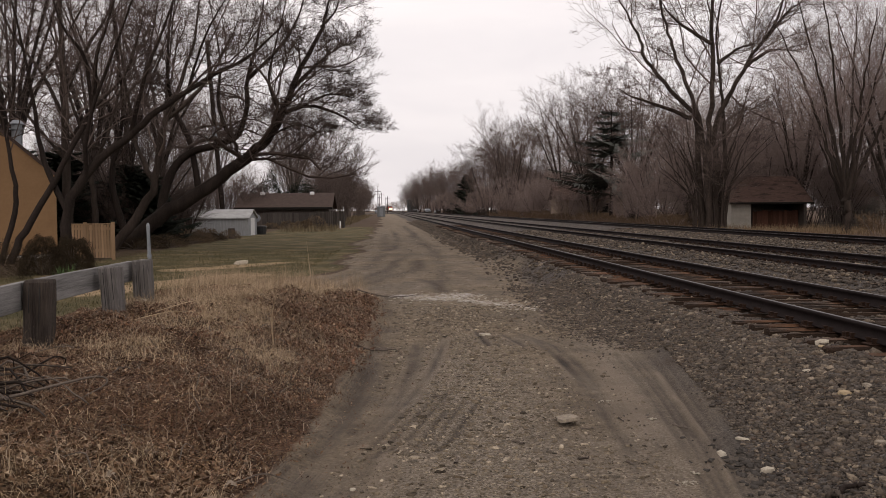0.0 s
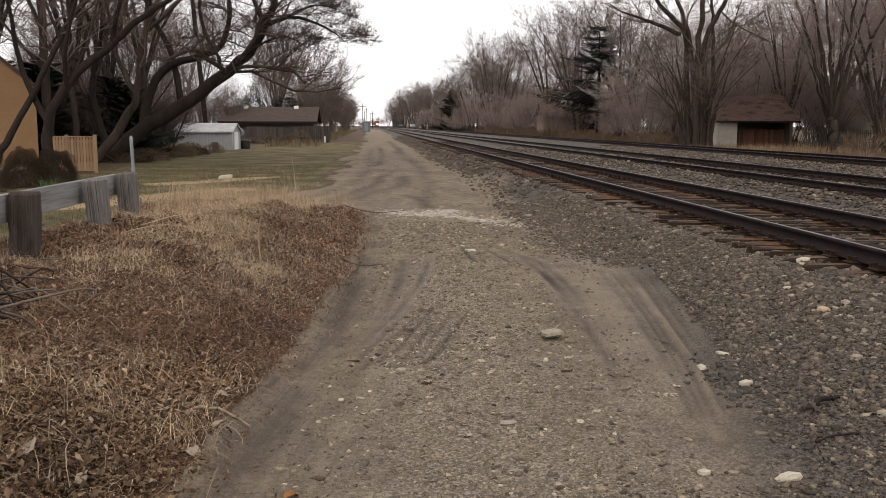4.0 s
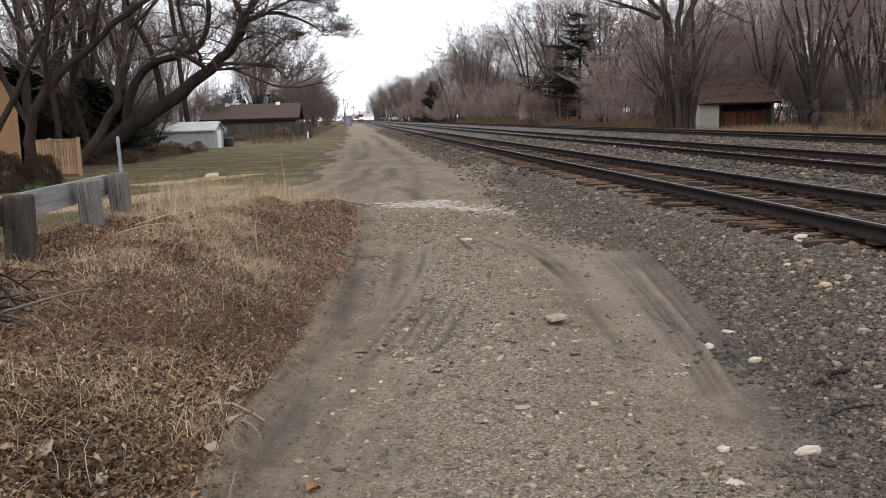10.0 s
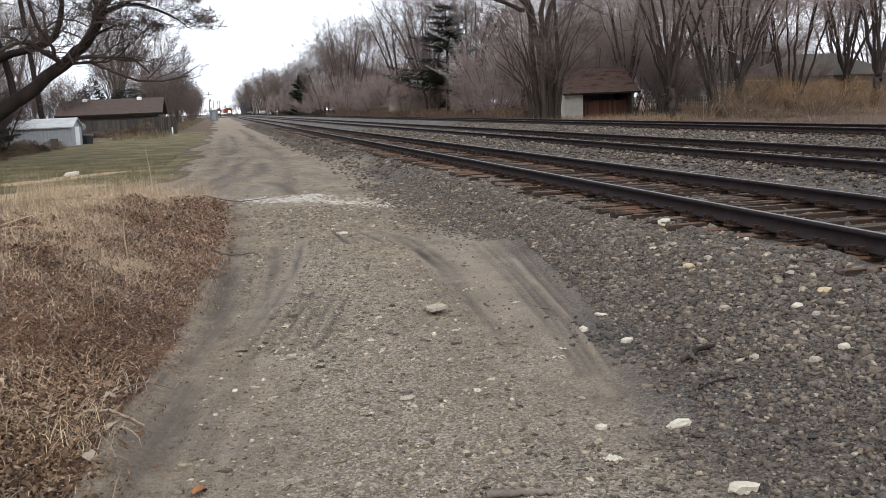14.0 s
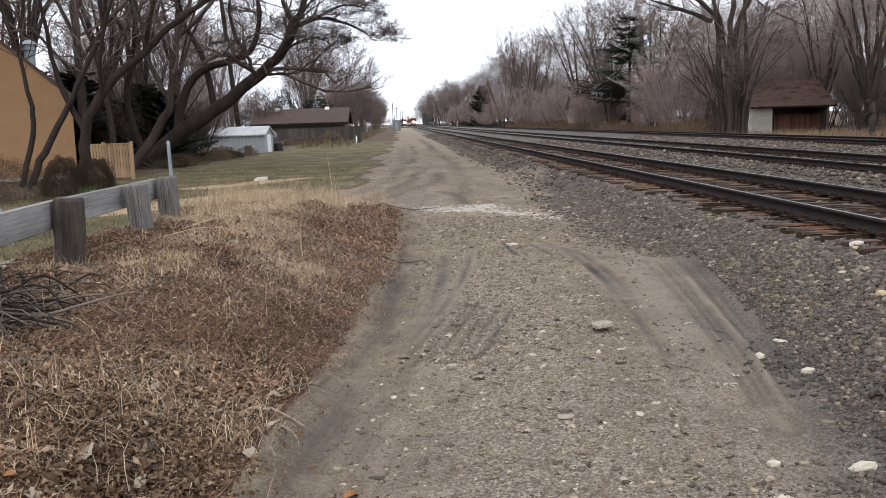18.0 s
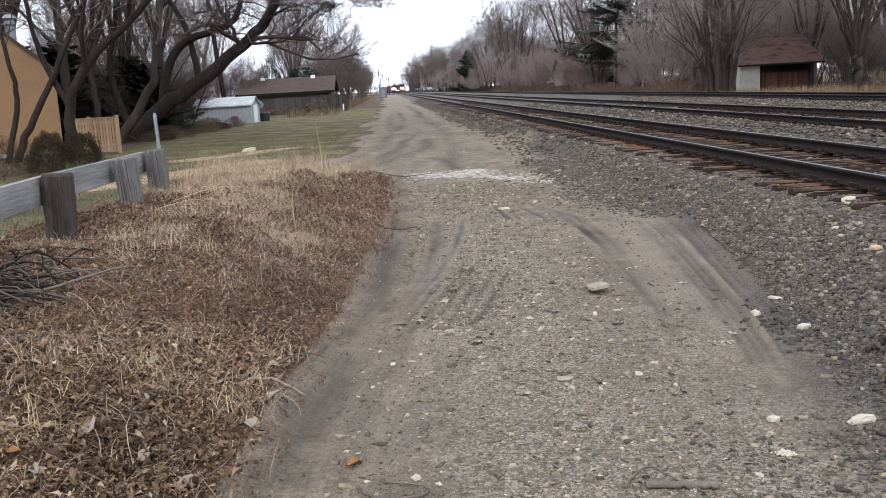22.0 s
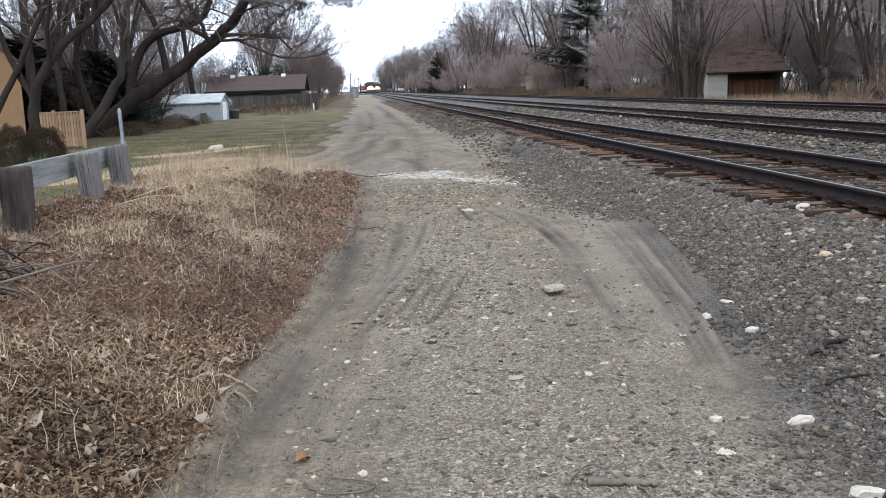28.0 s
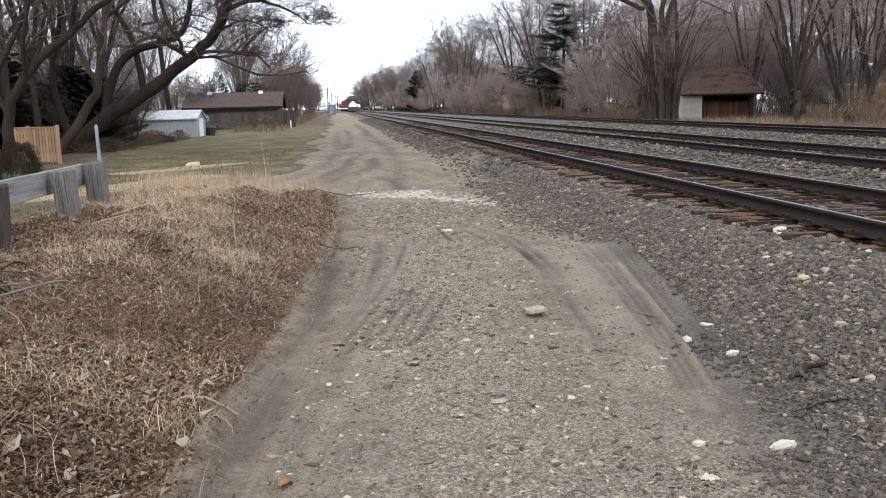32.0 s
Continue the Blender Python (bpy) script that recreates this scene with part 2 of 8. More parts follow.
M_FORS = plain("ochre_shrub_stems", (0.09, 0.056, 0.03), (0.27, 0.168, 0.085), 2, 0.85, 0, 0, 0.004, per_island=0.4)
M_MOUND = plain("dried_brown_mound", (0.05, 0.035, 0.022), (0.18, 0.128, 0.08), 2, 0.85, 0, 0, 0.004, per_island=0.35)
M_GREEN = plain("green_leaves", (0.03, 0.06, 0.015), (0.08, 0.14, 0.04), 4, 0.7, per_island=0.3)
M_LAMP = glow("headlamp", (1.0, 0.74, 0.42), 30.0)
M_GLARE = glow("warm_headlamp_glare", (1.0, 0.6, 0.25), 0.8)
M_LAMPB = glow("headlamp_far", (1.0, 0.78, 0.5), 20.0)
M_REDLAMP = glow("red_flasher", (1.0, 0.05, 0.02), 0.35)
M_OLDBARK = plain("rough_dark_bark", (0.013, 0.01, 0.008), (0.07, 0.053, 0.044), 3, 0.9, 0, 1.0, 0.05, (1, 1, 0.15))
M_OLDROOF = plain("red_brown_old_shingles", (0.04, 0.024, 0.019), (0.105, 0.066, 0.053), 2.2, 0.92, 0, 0.6, 0.03, (1, 1, 4), spots=((0.034, 0.022, 0.018), 1.1, 0.55))


def stones_material(name, tones, scale, bump, dist):
    """Mixed rock: a tone for each piece, mottled."""
    m, t, b = material(name)
    co = nd(t, "ShaderNodeTexCoord").outputs["Object"]
    pick = nd(t, "ShaderNodeNewGeometry").outputs["Random Per Island"]
    fine = grain(t, scale, 4, 0.7, co)
    c = ramp(t, pick, [(n / (len(tones) - 1), (tone[0] * 1.07, tone[1], tone[2] * 0.97)) for n, tone in enumerate(tones)])
    c = blend(t, 1.0, c, ramp(t, fine, [(0.3, 0.45), (0.7, 1.4)]), "MULTIPLY")
    hook(t, c, b, "Base Color")
    b.inputs["Roughness"].default_value = 0.93
    b.inputs["Specular IOR Level"].default_value = 0.25
    relief(t, b, fine, bump, dist)
    return m


M_BALLAST = stones_material("mixed_ballast_stone", [(0.024, 0.02, 0.017), (0.115, 0.095, 0.071), (0.045, 0.041, 0.037), (0.165, 0.14, 0.107), (0.07, 0.053, 0.04), (0.11, 0.098, 0.084), (0.04, 0.034, 0.028), (0.092, 0.081, 0.068), (0.054, 0.047, 0.039), (0.27, 0.232, 0.175)], 45, 0.6, 0.006)
M_GRAVEL = stones_material("mixed_small_gravel", [(0.042, 0.035, 0.025), (0.165, 0.138, 0.098), (0.085, 0.075, 0.059), (0.23, 0.197, 0.142), (0.13, 0.105, 0.072), (0.41, 0.365, 0.28)], 70, 0.4, 0.003)


def glass(name):
    m, t, b = material(name)
    b.inputs["Base Color"].default_value = (0.02, 0.025, 0.03, 1)
    b.inputs["Roughness"].default_value = 0.08
    return m


def leaves_material(name, tones):
    """Dead leaves: a tone for each leaf, blotched along its blade."""
    m, t, b = material(name)
    co = nd(t, "ShaderNodeTexCoord").outputs["Object"]
    pick = nd(t, "ShaderNodeNewGeometry").outputs["Random Per Island"]
    c = ramp(t, pick, [(n / (len(tones) - 1), tone) for n, tone in enumerate(tones)])
    c = blend(t, 1.0, c, ramp(t, grain(t, 38, 3, 0.7, co), [(0.3, 0.6), (0.7, 1.3)]), "MULTIPLY")
    c = blend(t, 1.0, c, ramp(t, grain(t, 1.6, 4, 0.6, co), [(0.35, 0.6), (0.65, 1.25)]), "MULTIPLY")
    hook(t, c, b, "Base Color")
    b.inputs["Roughness"].default_value = 0.8
    b.inputs["Specular IOR Level"].default_value = 0.15
    return m


M_LEAF = leaves_material("brown_leaf_mulch", [(0.042, 0.023, 0.015), (0.165, 0.096, 0.057), (0.072, 0.039, 0.025), (0.25, 0.156, 0.095), (0.108, 0.057, 0.036), (0.185, 0.091, 0.053), (0.38, 0.275, 0.185)])
M_TANLEAF = leaves_material("tan_dead_leaves", [(0.035, 0.02, 0.012), (0.19, 0.122, 0.072), (0.065, 0.037, 0.021), (0.26, 0.172, 0.104), (0.11, 0.061, 0.033), (0.16, 0.1, 0.058), (0.13, 0.075, 0.041), (0.4, 0.3, 0.2)])
M_REDLEAF = leaves_material("rust_red_leaves", [(0.04, 0.019, 0.012), (0.155, 0.075, 0.046), (0.068, 0.033, 0.021), (0.22, 0.115, 0.072), (0.1, 0.048, 0.03), (0.28, 0.17, 0.115)])
M_PALESTEM = plain("bleached_stems", (0.1, 0.075, 0.055), (0.36, 0.28, 0.21), 3, 0.85, 0, 0, 0.004, per_island=0.5)
M_STEM = plain("dry_brown_stems", (0.07, 0.05, 0.037), (0.33, 0.25, 0.18), 3, 0.85, 0, 0, 0.004, per_island=0.5)

M_GLASS = glass("dark_window_glass")


def ground_material():
    m, t, b = material("trackside_ground")
    co = nd(t, "ShaderNodeTexCoord").outputs["Object"]
    xyz = nd(t, "ShaderNodeSeparateXYZ", {0: co})

    def mask(name):
        n = nd(t, "ShaderNodeAttribute")
        n.attribute_name = name
        return n.outputs["Fac"]

    def ragged(name, scale, amount=0.7, lo=0.4, hi=0.6):
        n = grain(t, scale, 6, 0.7, co)
        return ramp(t, calc(t, "ADD", mask(name), calc(t, "MULTIPLY", calc(t, "SUBTRACT", n, 0.5), amount)), [(lo, 0.0), (hi, 1.0)])

    def mixed_grain(a, wa, c, wc):
        return calc(t, "ADD", calc(t, "MULTIPLY", a, wa), calc(t, "MULTIPLY", c, wc))

    big, mid, fine, grit = grain(t, 0.45, 5, 0.6, co), grain(t, 3.2, 6, 0.7, co), grain(t, 34.0, 5, 0.75, co), grain(t, 130.0, 3, 0.7, co)
    along = nd(t, "ShaderNodeCombineXYZ", {0: calc(t, "MULTIPLY", mask("flow"), 7.5), 1: calc(t, "MULTIPLY", xyz.outputs[1], 0.32), 2: 0.0}).outputs[0]
    streak = grain(t, 1.0, 5, 0.72, along, 0.3)
    comb = nd(t, "ShaderNodeCombineXYZ", {0: calc(t, "MULTIPLY", mask("flow"), 34.0), 1: calc(t, "MULTIPLY", xyz.outputs[1], 1.1), 2: 0.0}).outputs[0]
    lane = mask("lane")
    lines = grain(t, 1.0, 4, 0.75, comb, 0.5)
    scuffed = calc(t, "MULTIPLY", lane, ramp(t, grain(t, 0.9, 4, 0.6, co), [(0.45, 0.0), (0.62, 1.0)]))
    pebble = nd(t, "ShaderNodeTexVoronoi", {"Vector": co, "Scale": 75.0, "Randomness": 1.0})
    grey = nd(t, "ShaderNodeRGBToBW", {0: pebble.outputs["Color"]}).outputs[0]
    # bare verge: bleached grass and soil
    verge = ramp(t, mixed_grain(mid, 0.6, fine, 0.45), [(0.3, (0.035, 0.025, 0.018)), (0.55, (0.095, 0.066, 0.044)), (0.8, (0.2, 0.145, 0.092))])
    # packed dirt with grey ash, tyre streaks and small gravel
    dirt = ramp(t, mixed_grain(mid, 0.5, fine, 0.55), [(0.36, (0.07, 0.055, 0.038)), (0.52, (0.2, 0.162, 0.114)), (0.72, (0.41, 0.34, 0.246))])
    dirt = blend(t, calc(t, "MULTIPLY", ramp(t, big, [(0.42, 0.0), (0.62, 1.0)]), 0.45), dirt, (0.15, 0.137, 0.121))
    patch = nd(t, "ShaderNodeMapping", {"Vector": co, "Scale": (1.5, 0.42, 1.0)}).outputs[0]
    dirt = blend(t, calc(t, "MULTIPLY", ramp(t, grain(t, 0.9, 6, 0.7, patch, 0.6), [(0.5, 0.0), (0.64, 1.0)]), 0.6), dirt, (0.1, 0.084, 0.068))
    dirt = blend(t, calc(t, "MULTIPLY", ramp(t, grain(t, 1.7, 6, 0.75, patch, 0.4), [(0.54, 0.0), (0.66, 1.0)]), 0.55), dirt, (0.3, 0.262, 0.212))
    dirt = blend(t, calc(t, "MULTIPLY", ramp(t, streak, [(0.52, 0.0), (0.68, 1.0)]), calc(t, "MULTIPLY", lane, 0.4)), dirt, (0.085, 0.072, 0.06))
    dirt = blend(t, calc(t, "MULTIPLY", ramp(t, streak, [(0.32, 1.0), (0.48, 0.0)]), calc(t, "MULTIPLY", lane, 0.3)), dirt, (0.275, 0.232, 0.182))
    dirt = blend(t, calc(t, "MULTIPLY", ramp(t, lines, [(0.48, 0.0), (0.62, 1.0)]), calc(t, "MULTIPLY", scuffed, 0.6)), dirt, (0.085, 0.071, 0.057))
    dirt = blend(t, calc(t, "MULTIPLY", ramp(t, lines, [(0.32, 1.0), (0.48, 0.0)]), calc(t, "MULTIPLY", scuffed, 0.4)), dirt, (0.27, 0.228, 0.178))
    gravelly = ramp(t, mixed_grain(mask("gravel"), 0.6, mid, 0.6), [(0.48, 0.0), (0.85, 1.0)])
    stones = ramp(t, grey, [(0.1, (0.09, 0.077, 0.062)), (0.5, (0.21, 0.182, 0.145)), (0.85, (0.42, 0.375, 0.305))])
    dirt = blend(t, calc(t, "MULTIPLY", gravelly, 0.75), dirt, stones)
    wet = calc(t, "MULTIPLY", mask("damp"), ramp(t, mixed_grain(streak, 0.7, fine, 0.3), [(0.26, 0.4), (0.54, 1.0)]))
    dirt = blend(t, calc(t, "MULTIPLY", wet, 0.92), dirt, (0.048, 0.04, 0.034))
    dirt = blend(t, calc(t, "MULTIPLY", mask("packed"), 0.6), dirt, (0.29, 0.243, 0.187))
    soot = calc(t, "MULTIPLY", mask("smear"), ramp(t, mixed_grain(mid, 0.6, fine, 0.4), [(0.34, 0.15), (0.6, 1.0)]))
    dirt = blend(t, calc(t, "MULTIPLY", soot, 0.8), dirt, (0.05, 0.042, 0.035))
    dirt = blend(t, ragged("lime", 9.0, 2.6, 0.85, 1.15), dirt, (0.5, 0.48, 0.44))
    c = blend(t, ragged("road", 1.3, 1.1), verge, dirt)
    # lawn
    turf = ramp(t, mixed_grain(grain(t, 0.7, 4, 0.6, co), 0.6, grain(t, 16.0, 4, 0.7, co), 0.5), [(0.36, (0.042, 0.042, 0.018)), (0.52, (0.088, 0.08, 0.036)), (0.68, (0.2, 0.15, 0.082))])
    c = blend(t, ragged("lawn", 0.9, 1.2), c, turf)
    c = blend(t, ragged("sand", 1.4, 0.9), c, (0.36, 0.27, 0.165))
    # leaf litter; its darkest tone also holds the shade of gaps between leaves
    litter = ramp(t, mixed_grain(grain(t, 1.3, 4, 0.6, co), 0.35, grain(t, 48.0, 5, 0.85, co), 0.75), [(0.42, (0.01, 0.006, 0.004)), (0.54, (0.07, 0.04, 0.024)), (0.68, (0.22, 0.135, 0.084))])
    c = blend(t, ragged("leaf", 3.0, 0.8), c, litter)
    # ballast bed under the loose stones
    bed = ramp(t, grey, [(0.1, (0.03, 0.028, 0.026)), (0.5, (0.085, 0.077, 0.07)), (0.9, (0.18, 0.165, 0.148))])
    bed = blend(t, calc(t, "MULTIPLY", ramp(t, grain(t, 0.8, 4, 0.6, co), [(0.45, 0.0), (0.65, 1.0)]), 0.45), bed, (0.1, 0.072, 0.05))
    c = blend(t, ragged("bed", 1.6, 1.2, 0.3, 0.8), c, bed)
    c = blend(t, 1.0, c, (1.04, 0.988, 0.965), "MULTIPLY")
    hook(t, c, b, "Base Color")
    b.inputs["Roughness"].default_value = 0.95
    b.inputs["Specular IOR Level"].default_value = 0.2
    height = calc(t, "ADD", mixed_grain(fine, 0.7, grit, 0.3), calc(t, "MULTIPLY", pebble.outputs["Distance"], -0.5))
    relief(t, b, calc(t, "ADD", height, mixed_grain(mid, 0.35, mixed_grain(streak, 0.2, lines, 0.3), 1.0)), 1.0, 0.04)
    return m


M_GROUND = ground_material()

# ---- helpers of this scene ----
random.seed(5)


def thing(name, label, category, at=None, group="", kind=""):
    ob = new(name)
    ob.empty_display_size = 0.2
    if at is not None:
        ob.matrix_world = at
    return tagged(ob, label, category, group, kind)


def as_mesh(name, bm, mats, smooth=False):
    me = bpy.data.meshes.new(name)
    bm.to_mesh(me)
    bm.free()
    for m in mats if isinstance(mats, (list, tuple)) else [mats]:
        me.materials.append(m)
    if smooth:
        me.polygons.foreach_set("use_smooth", [True] * len(me.polygons))
    return me


def part(name, bm, mats, parent=None, label="", at=None, smooth=False):
    me = bm if isinstance(bm, bpy.types.Mesh) else as_mesh(name, bm, mats, smooth)
    ob = new(name, me)
    if parent is not None:
        ob.parent = parent
    if at is not None:
        ob.matrix_basis = at
    return tagged(ob, label)


def raw_mesh(name, verts, faces, mats, smooth=False):
    """A mesh from vertex and face arrays; faces of one width."""
    verts, faces = np.asarray(verts, np.float32), np.asarray(faces, np.int32)
    me = bpy.data.meshes.new(name)
    n, w = faces.shape
    me.vertices.add(len(verts))
    me.vertices.foreach_set("co", verts.ravel())
    me.loops.add(n * w)
    me.loops.foreach_set("vertex_index", faces.ravel())
    me.polygons.add(n)
    me.polygons.foreach_set("loop_start", np.arange(0, n * w, w, dtype=np.int32))
    if smooth:
        me.polygons.foreach_set("use_smooth", np.ones(n, bool))
    me.update(calc_edges=True)
    for m in mats if isinstance(mats, (list, tuple)) else [mats]:
        me.materials.append(m)
    return me


def box(bm, x0, x1, y0, y1, z0, z1, bevel=0.0, mat=0):
    ret = bmesh.ops.create_cube(bm, size=1.0, matrix=Matrix.Translation(((x0 + x1) / 2, (y0 + y1) / 2, (z0 + z1) / 2)) @ Matrix.Diagonal((x1 - x0, y1 - y0, z1 - z0, 1)))
    vs = ret["verts"]
    faces = {f for v in vs for f in v.link_faces}
    for f in faces:
        f.material_index = mat
    if bevel:
        es = list({e for v in vs for e in v.link_edges})
        bmesh.ops.bevel(bm, geom=es, offset=bevel, segments=1, affect="EDGES", profile=0.5)
    return bm


def boxed(x0, x1, y0, y1, z0, z1, bevel=0.0):
    return box(bmesh.new(), x0, x1, y0, y1, z0, z1, bevel)


def cyl(bm, r0, r1, z0, z1, sides=12, at=None, mat=0):
    m = Matrix.Translation((0, 0, (z0 + z1) / 2))
    if at is not None:
        m = at @ m
    ret = bmesh.ops.create_cone(bm, cap_ends=True, segments=sides, radius1=r0, radius2=r1, depth=z1 - z0, matrix=m)
    for v in ret["verts"]:
        for f in v.link_faces:
            f.material_index = mat
    return bm


def prism(bm, outline, y0, y1, axis="y", mat=0):
    """An outline in (x, z), or (y, z) for axis x, drawn out along the axis."""
    def p(a, b, s):
        return (a, s, b) if axis == "y" else (s, a, b)
    lo = [bm.verts.new(p(a, b, y0)) for a, b in outline]
    hi = [bm.verts.new(p(a, b, y1)) for a, b in outline]
    n = len(outline)
    fs = [bm.faces.new(lo), bm.faces.new(hi[::-1])]
    fs += [bm.faces.new((lo[i], hi[i], hi[(i + 1) % n], lo[(i + 1) % n])) for i in range(n)]
    for f in fs:
        f.material_index = mat
    bmesh.ops.recalc_face_normals(bm, faces=fs)
    return bm


def smooth01(a):
    a = np.clip(a, 0, 1)
    return a * a * (3 - 2 * a)


def fnoise(x, y, scale, seed=0):
    """Smooth value noise on arrays, about -1 to 1."""
    x, y = np.asarray(x, float) * scale + seed * 17.3, np.asarray(y, float) * scale - seed * 9.1
    xi, yi = np.floor(x), np.floor(y)
    fx, fy = smooth01(x - xi), smooth01(y - yi)

    def h(a, b):
        v = np.sin(a * 127.1 + b * 311.7 + seed * 74.7) * 43758.5453
        return 2 * (v - np.floor(v)) - 1
    return (h(xi, yi) * (1 - fx) + h(xi + 1, yi) * fx) * (1 - fy) + (h(xi, yi + 1) * (1 - fx) + h(xi + 1, yi + 1) * fx) * fy


# ---- the plan ----
RAIL_TOP, GAUGE = 0.47, 1.505
TRACKS = [5.62, 10.04, 15.85]


def bend(y):
    """The line leans slightly to the left with distance and curves farther on."""
    y = np.asarray(y, float)
    return -0.0058 * np.maximum(y - 8.0, 0.0) - 2.2e-5 * np.clip(y - 300.0, 0.0, 900.0) ** 2


def heap_edge(y):
    return np.interp(y, [0, 1.5, 2.7, 3.3, 4.9, 6.3, 8.6, 11.4, 13.4, 14.7, 15.8, 16.6], [-0.55, -0.3, -0.14, -0.09, 0.13, 0.23, 0.33, 0.46, 0.42, 0.3, -0.2, -1.6])


def bed_edge(y):
    return np.interp(y, [0, 2.6, 4, 6, 9.5, 12.4, 23, 45, 120], [1.9, 2.15, 2.45, 2.85, 3.2, 3.4, 3.75, 3.85, 3.6])


def road_left(y):
    return np.interp(y, [0, 15.5, 17, 20, 26.5, 36, 55, 107, 300], [-0.5, -0.9, -1.75, -1.5, -1.08, -0.96, -0.75, -0.8, -2.2])


# tyre tracks: (points on the ground, half width, depth, dark rim, pale floor)
def between(a, b, f):
    return [(p[0] + (q[0] - p[0]) * f, p[1] + (q[1] - p[1]) * f) for p, q in zip(a, b)]


TREAD_A = [(3.02, 8.7), (2.88, 7.46), (2.7, 6.14), (2.53, 5.02), (2.38, 4.19), (2.2, 3.3)]
TREAD_B = [(3.24, 8.64), (3.07, 7.41), (2.86, 6.11), (2.67, 4.99), (2.56, 4.42), (2.32, 3.35)]
RUTS = [(between(TREAD_A, TREAD_B, f), w, d, k, p) for f, w, d, k, p in ((-0.5, 0.03, 0.008, 0.6, 0.1), (0.0, 0.024, 0.014, 0.95, 0.2), (0.33, 0.022, 0.014, 0.9, 0.25), (0.98, 0.026, 0.016, 1.0, 0.1), (1.45, 0.03, 0.012, 0.8, 0.0))]
RUTS += [
    ([(2.0, 10.3), (2.22, 9.63), (2.28, 8.52), (2.25, 7.31), (2.19, 6.5)], 0.045, 0.012, 0.95, 0.1),
    ([(2.1, 10.3), (2.33, 9.5), (2.4, 8.5), (2.36, 7.4), (2.29, 6.6)], 0.04, 0.01, 0.75, 0.1),
    ([(2.19, 6.5), (2.12, 5.63), (2.05, 4.65)], 0.035, 0.006, 0.45, 0.1),
    ([(1.62, 10.5), (1.64, 9.3)], 0.03, 0.008, 0.9, 0.0),
    ([(1.9, 10.4), (2.03, 9.2)], 0.03, 0.008, 0.7, 0.3),
    ([(1.22, 9.95), (0.97, 7.96), (0.74, 6.59), (0.58, 5.96), (0.36, 4.96)], 0.03, 0.008, 0.6, 0.1),
    ([(0.87, 10.06), (0.78, 8.01), (0.63, 6.61), (0.4, 5.4)], 0.045, 0.008, 0.45, 0.1),
    ([(1.1, 9.8), (1.02, 8.2), (0.9, 6.55)], 0.05, 0.004, 0.0, 0.7),
    ([(-0.02, 2.4), (0.02, 3.2), (0.2, 4.3), (0.36, 5.6), (0.5, 7.2), (0.62, 8.8)], 0.06, 0.01, 0.18, 0.2),
    ([(0.12, 2.2), (0.2, 3.1), (0.4, 4.3), (0.56, 5.4)], 0.045, 0.008, 0.25, 0.3),
    ([(-1.5, 17.6), (-0.7, 19.6), (0.0, 24.0), (0.3, 32.0), (0.2, 60.0)], 0.22, 0.0, 0.4, 0.2),
    ([(1.6, 18.0), (2.0, 24.0), (2.1, 34.0), (1.9, 70.0)], 0.22, 0.0, 0.4, 0.2),
]
for k, q in enumerate((0.0, 0.1, 0.19, 0.3, 0.38, 0.49)):
    RUTS.append(([(0.85 + q, 6.75 - 0.1 * (k % 2)), (0.68 + q, 6.0), (0.5 + q, 5.2), (0.36 + q, 4.6 + 0.12 * (k % 3))], 0.02 + 0.006 * (k % 2), 0.007, 0.75, 0.1))


# dark mud smeared by wheels farther on: (points on the ground, half width)
SMEARS = [
    ([(-0.6, 16.6), (-0.1, 20.1), (0.47, 23.7), (1.23, 31.2)], 0.2),
    ([(0.0, 29.0), (1.2, 31.2), (2.8, 28.2)], 0.45),
    ([(1.2, 19.5), (1.4, 18.4), (1.7, 16.1)], 0.16),
    ([(-0.85, 15.7), (0.17, 19.06), (0.95, 21.95), (1.5, 27.0)], 0.24),
    ([(-1.3, 36.0), (-1.2, 46.0), (-0.9, 62.0), (-0.7, 80.0)], 0.20),
    ([(1.6, 43.0), (2.2, 39.5), (2.6, 37.0)], 0.3),
    ([(0.6, 34.0), (0.9, 46.0), (0.6, 70.0)], 0.2),
    ([(1.7, 48.0), (2.0, 60.0), (1.8, 90.0)], 0.28),
]


def worn(pts, y):
    """How much of a wheel track is left: long ones fade towards both ends."""
    lo, hi = min(p[1] for p in pts), max(p[1] for p in pts)
    if hi - lo < 2.0:
        return np.ones_like(y)
    return smooth01((y - lo + 0.15) / 1.1) * smooth01((hi + 0.15 - y) / 1.1)


def near_line(x, y, pts):
    """Distance from points to a polyline."""
    best = np.full(np.shape(x), 1e9)
    for (ax, ay), (bx, by) in zip(pts, pts[1:]):
        dx, dy = bx - ax, by - ay
        t = np.clip(((x - ax) * dx + (y - ay) * dy) / (dx * dx + dy * dy), 0, 1)
        best = np.minimum(best, np.hypot(x - ax - t * dx, y - ay - t * dy))
    return best


def heap_amount(x, y):
    e = heap_edge(y)
    rise = smooth01((e - x) / 1.7)
    back = smooth01((x + 3.75 + 0.25 * fnoise(x, y, 0.6, 3)) / 0.9) * smooth01((y - 6.2) / 1.2) + (1 - smooth01((y - 6.2) / 1.2))
    return rise * back * (1 - smooth01((y - 11.2) / 5.2)) * (y < 16.6)


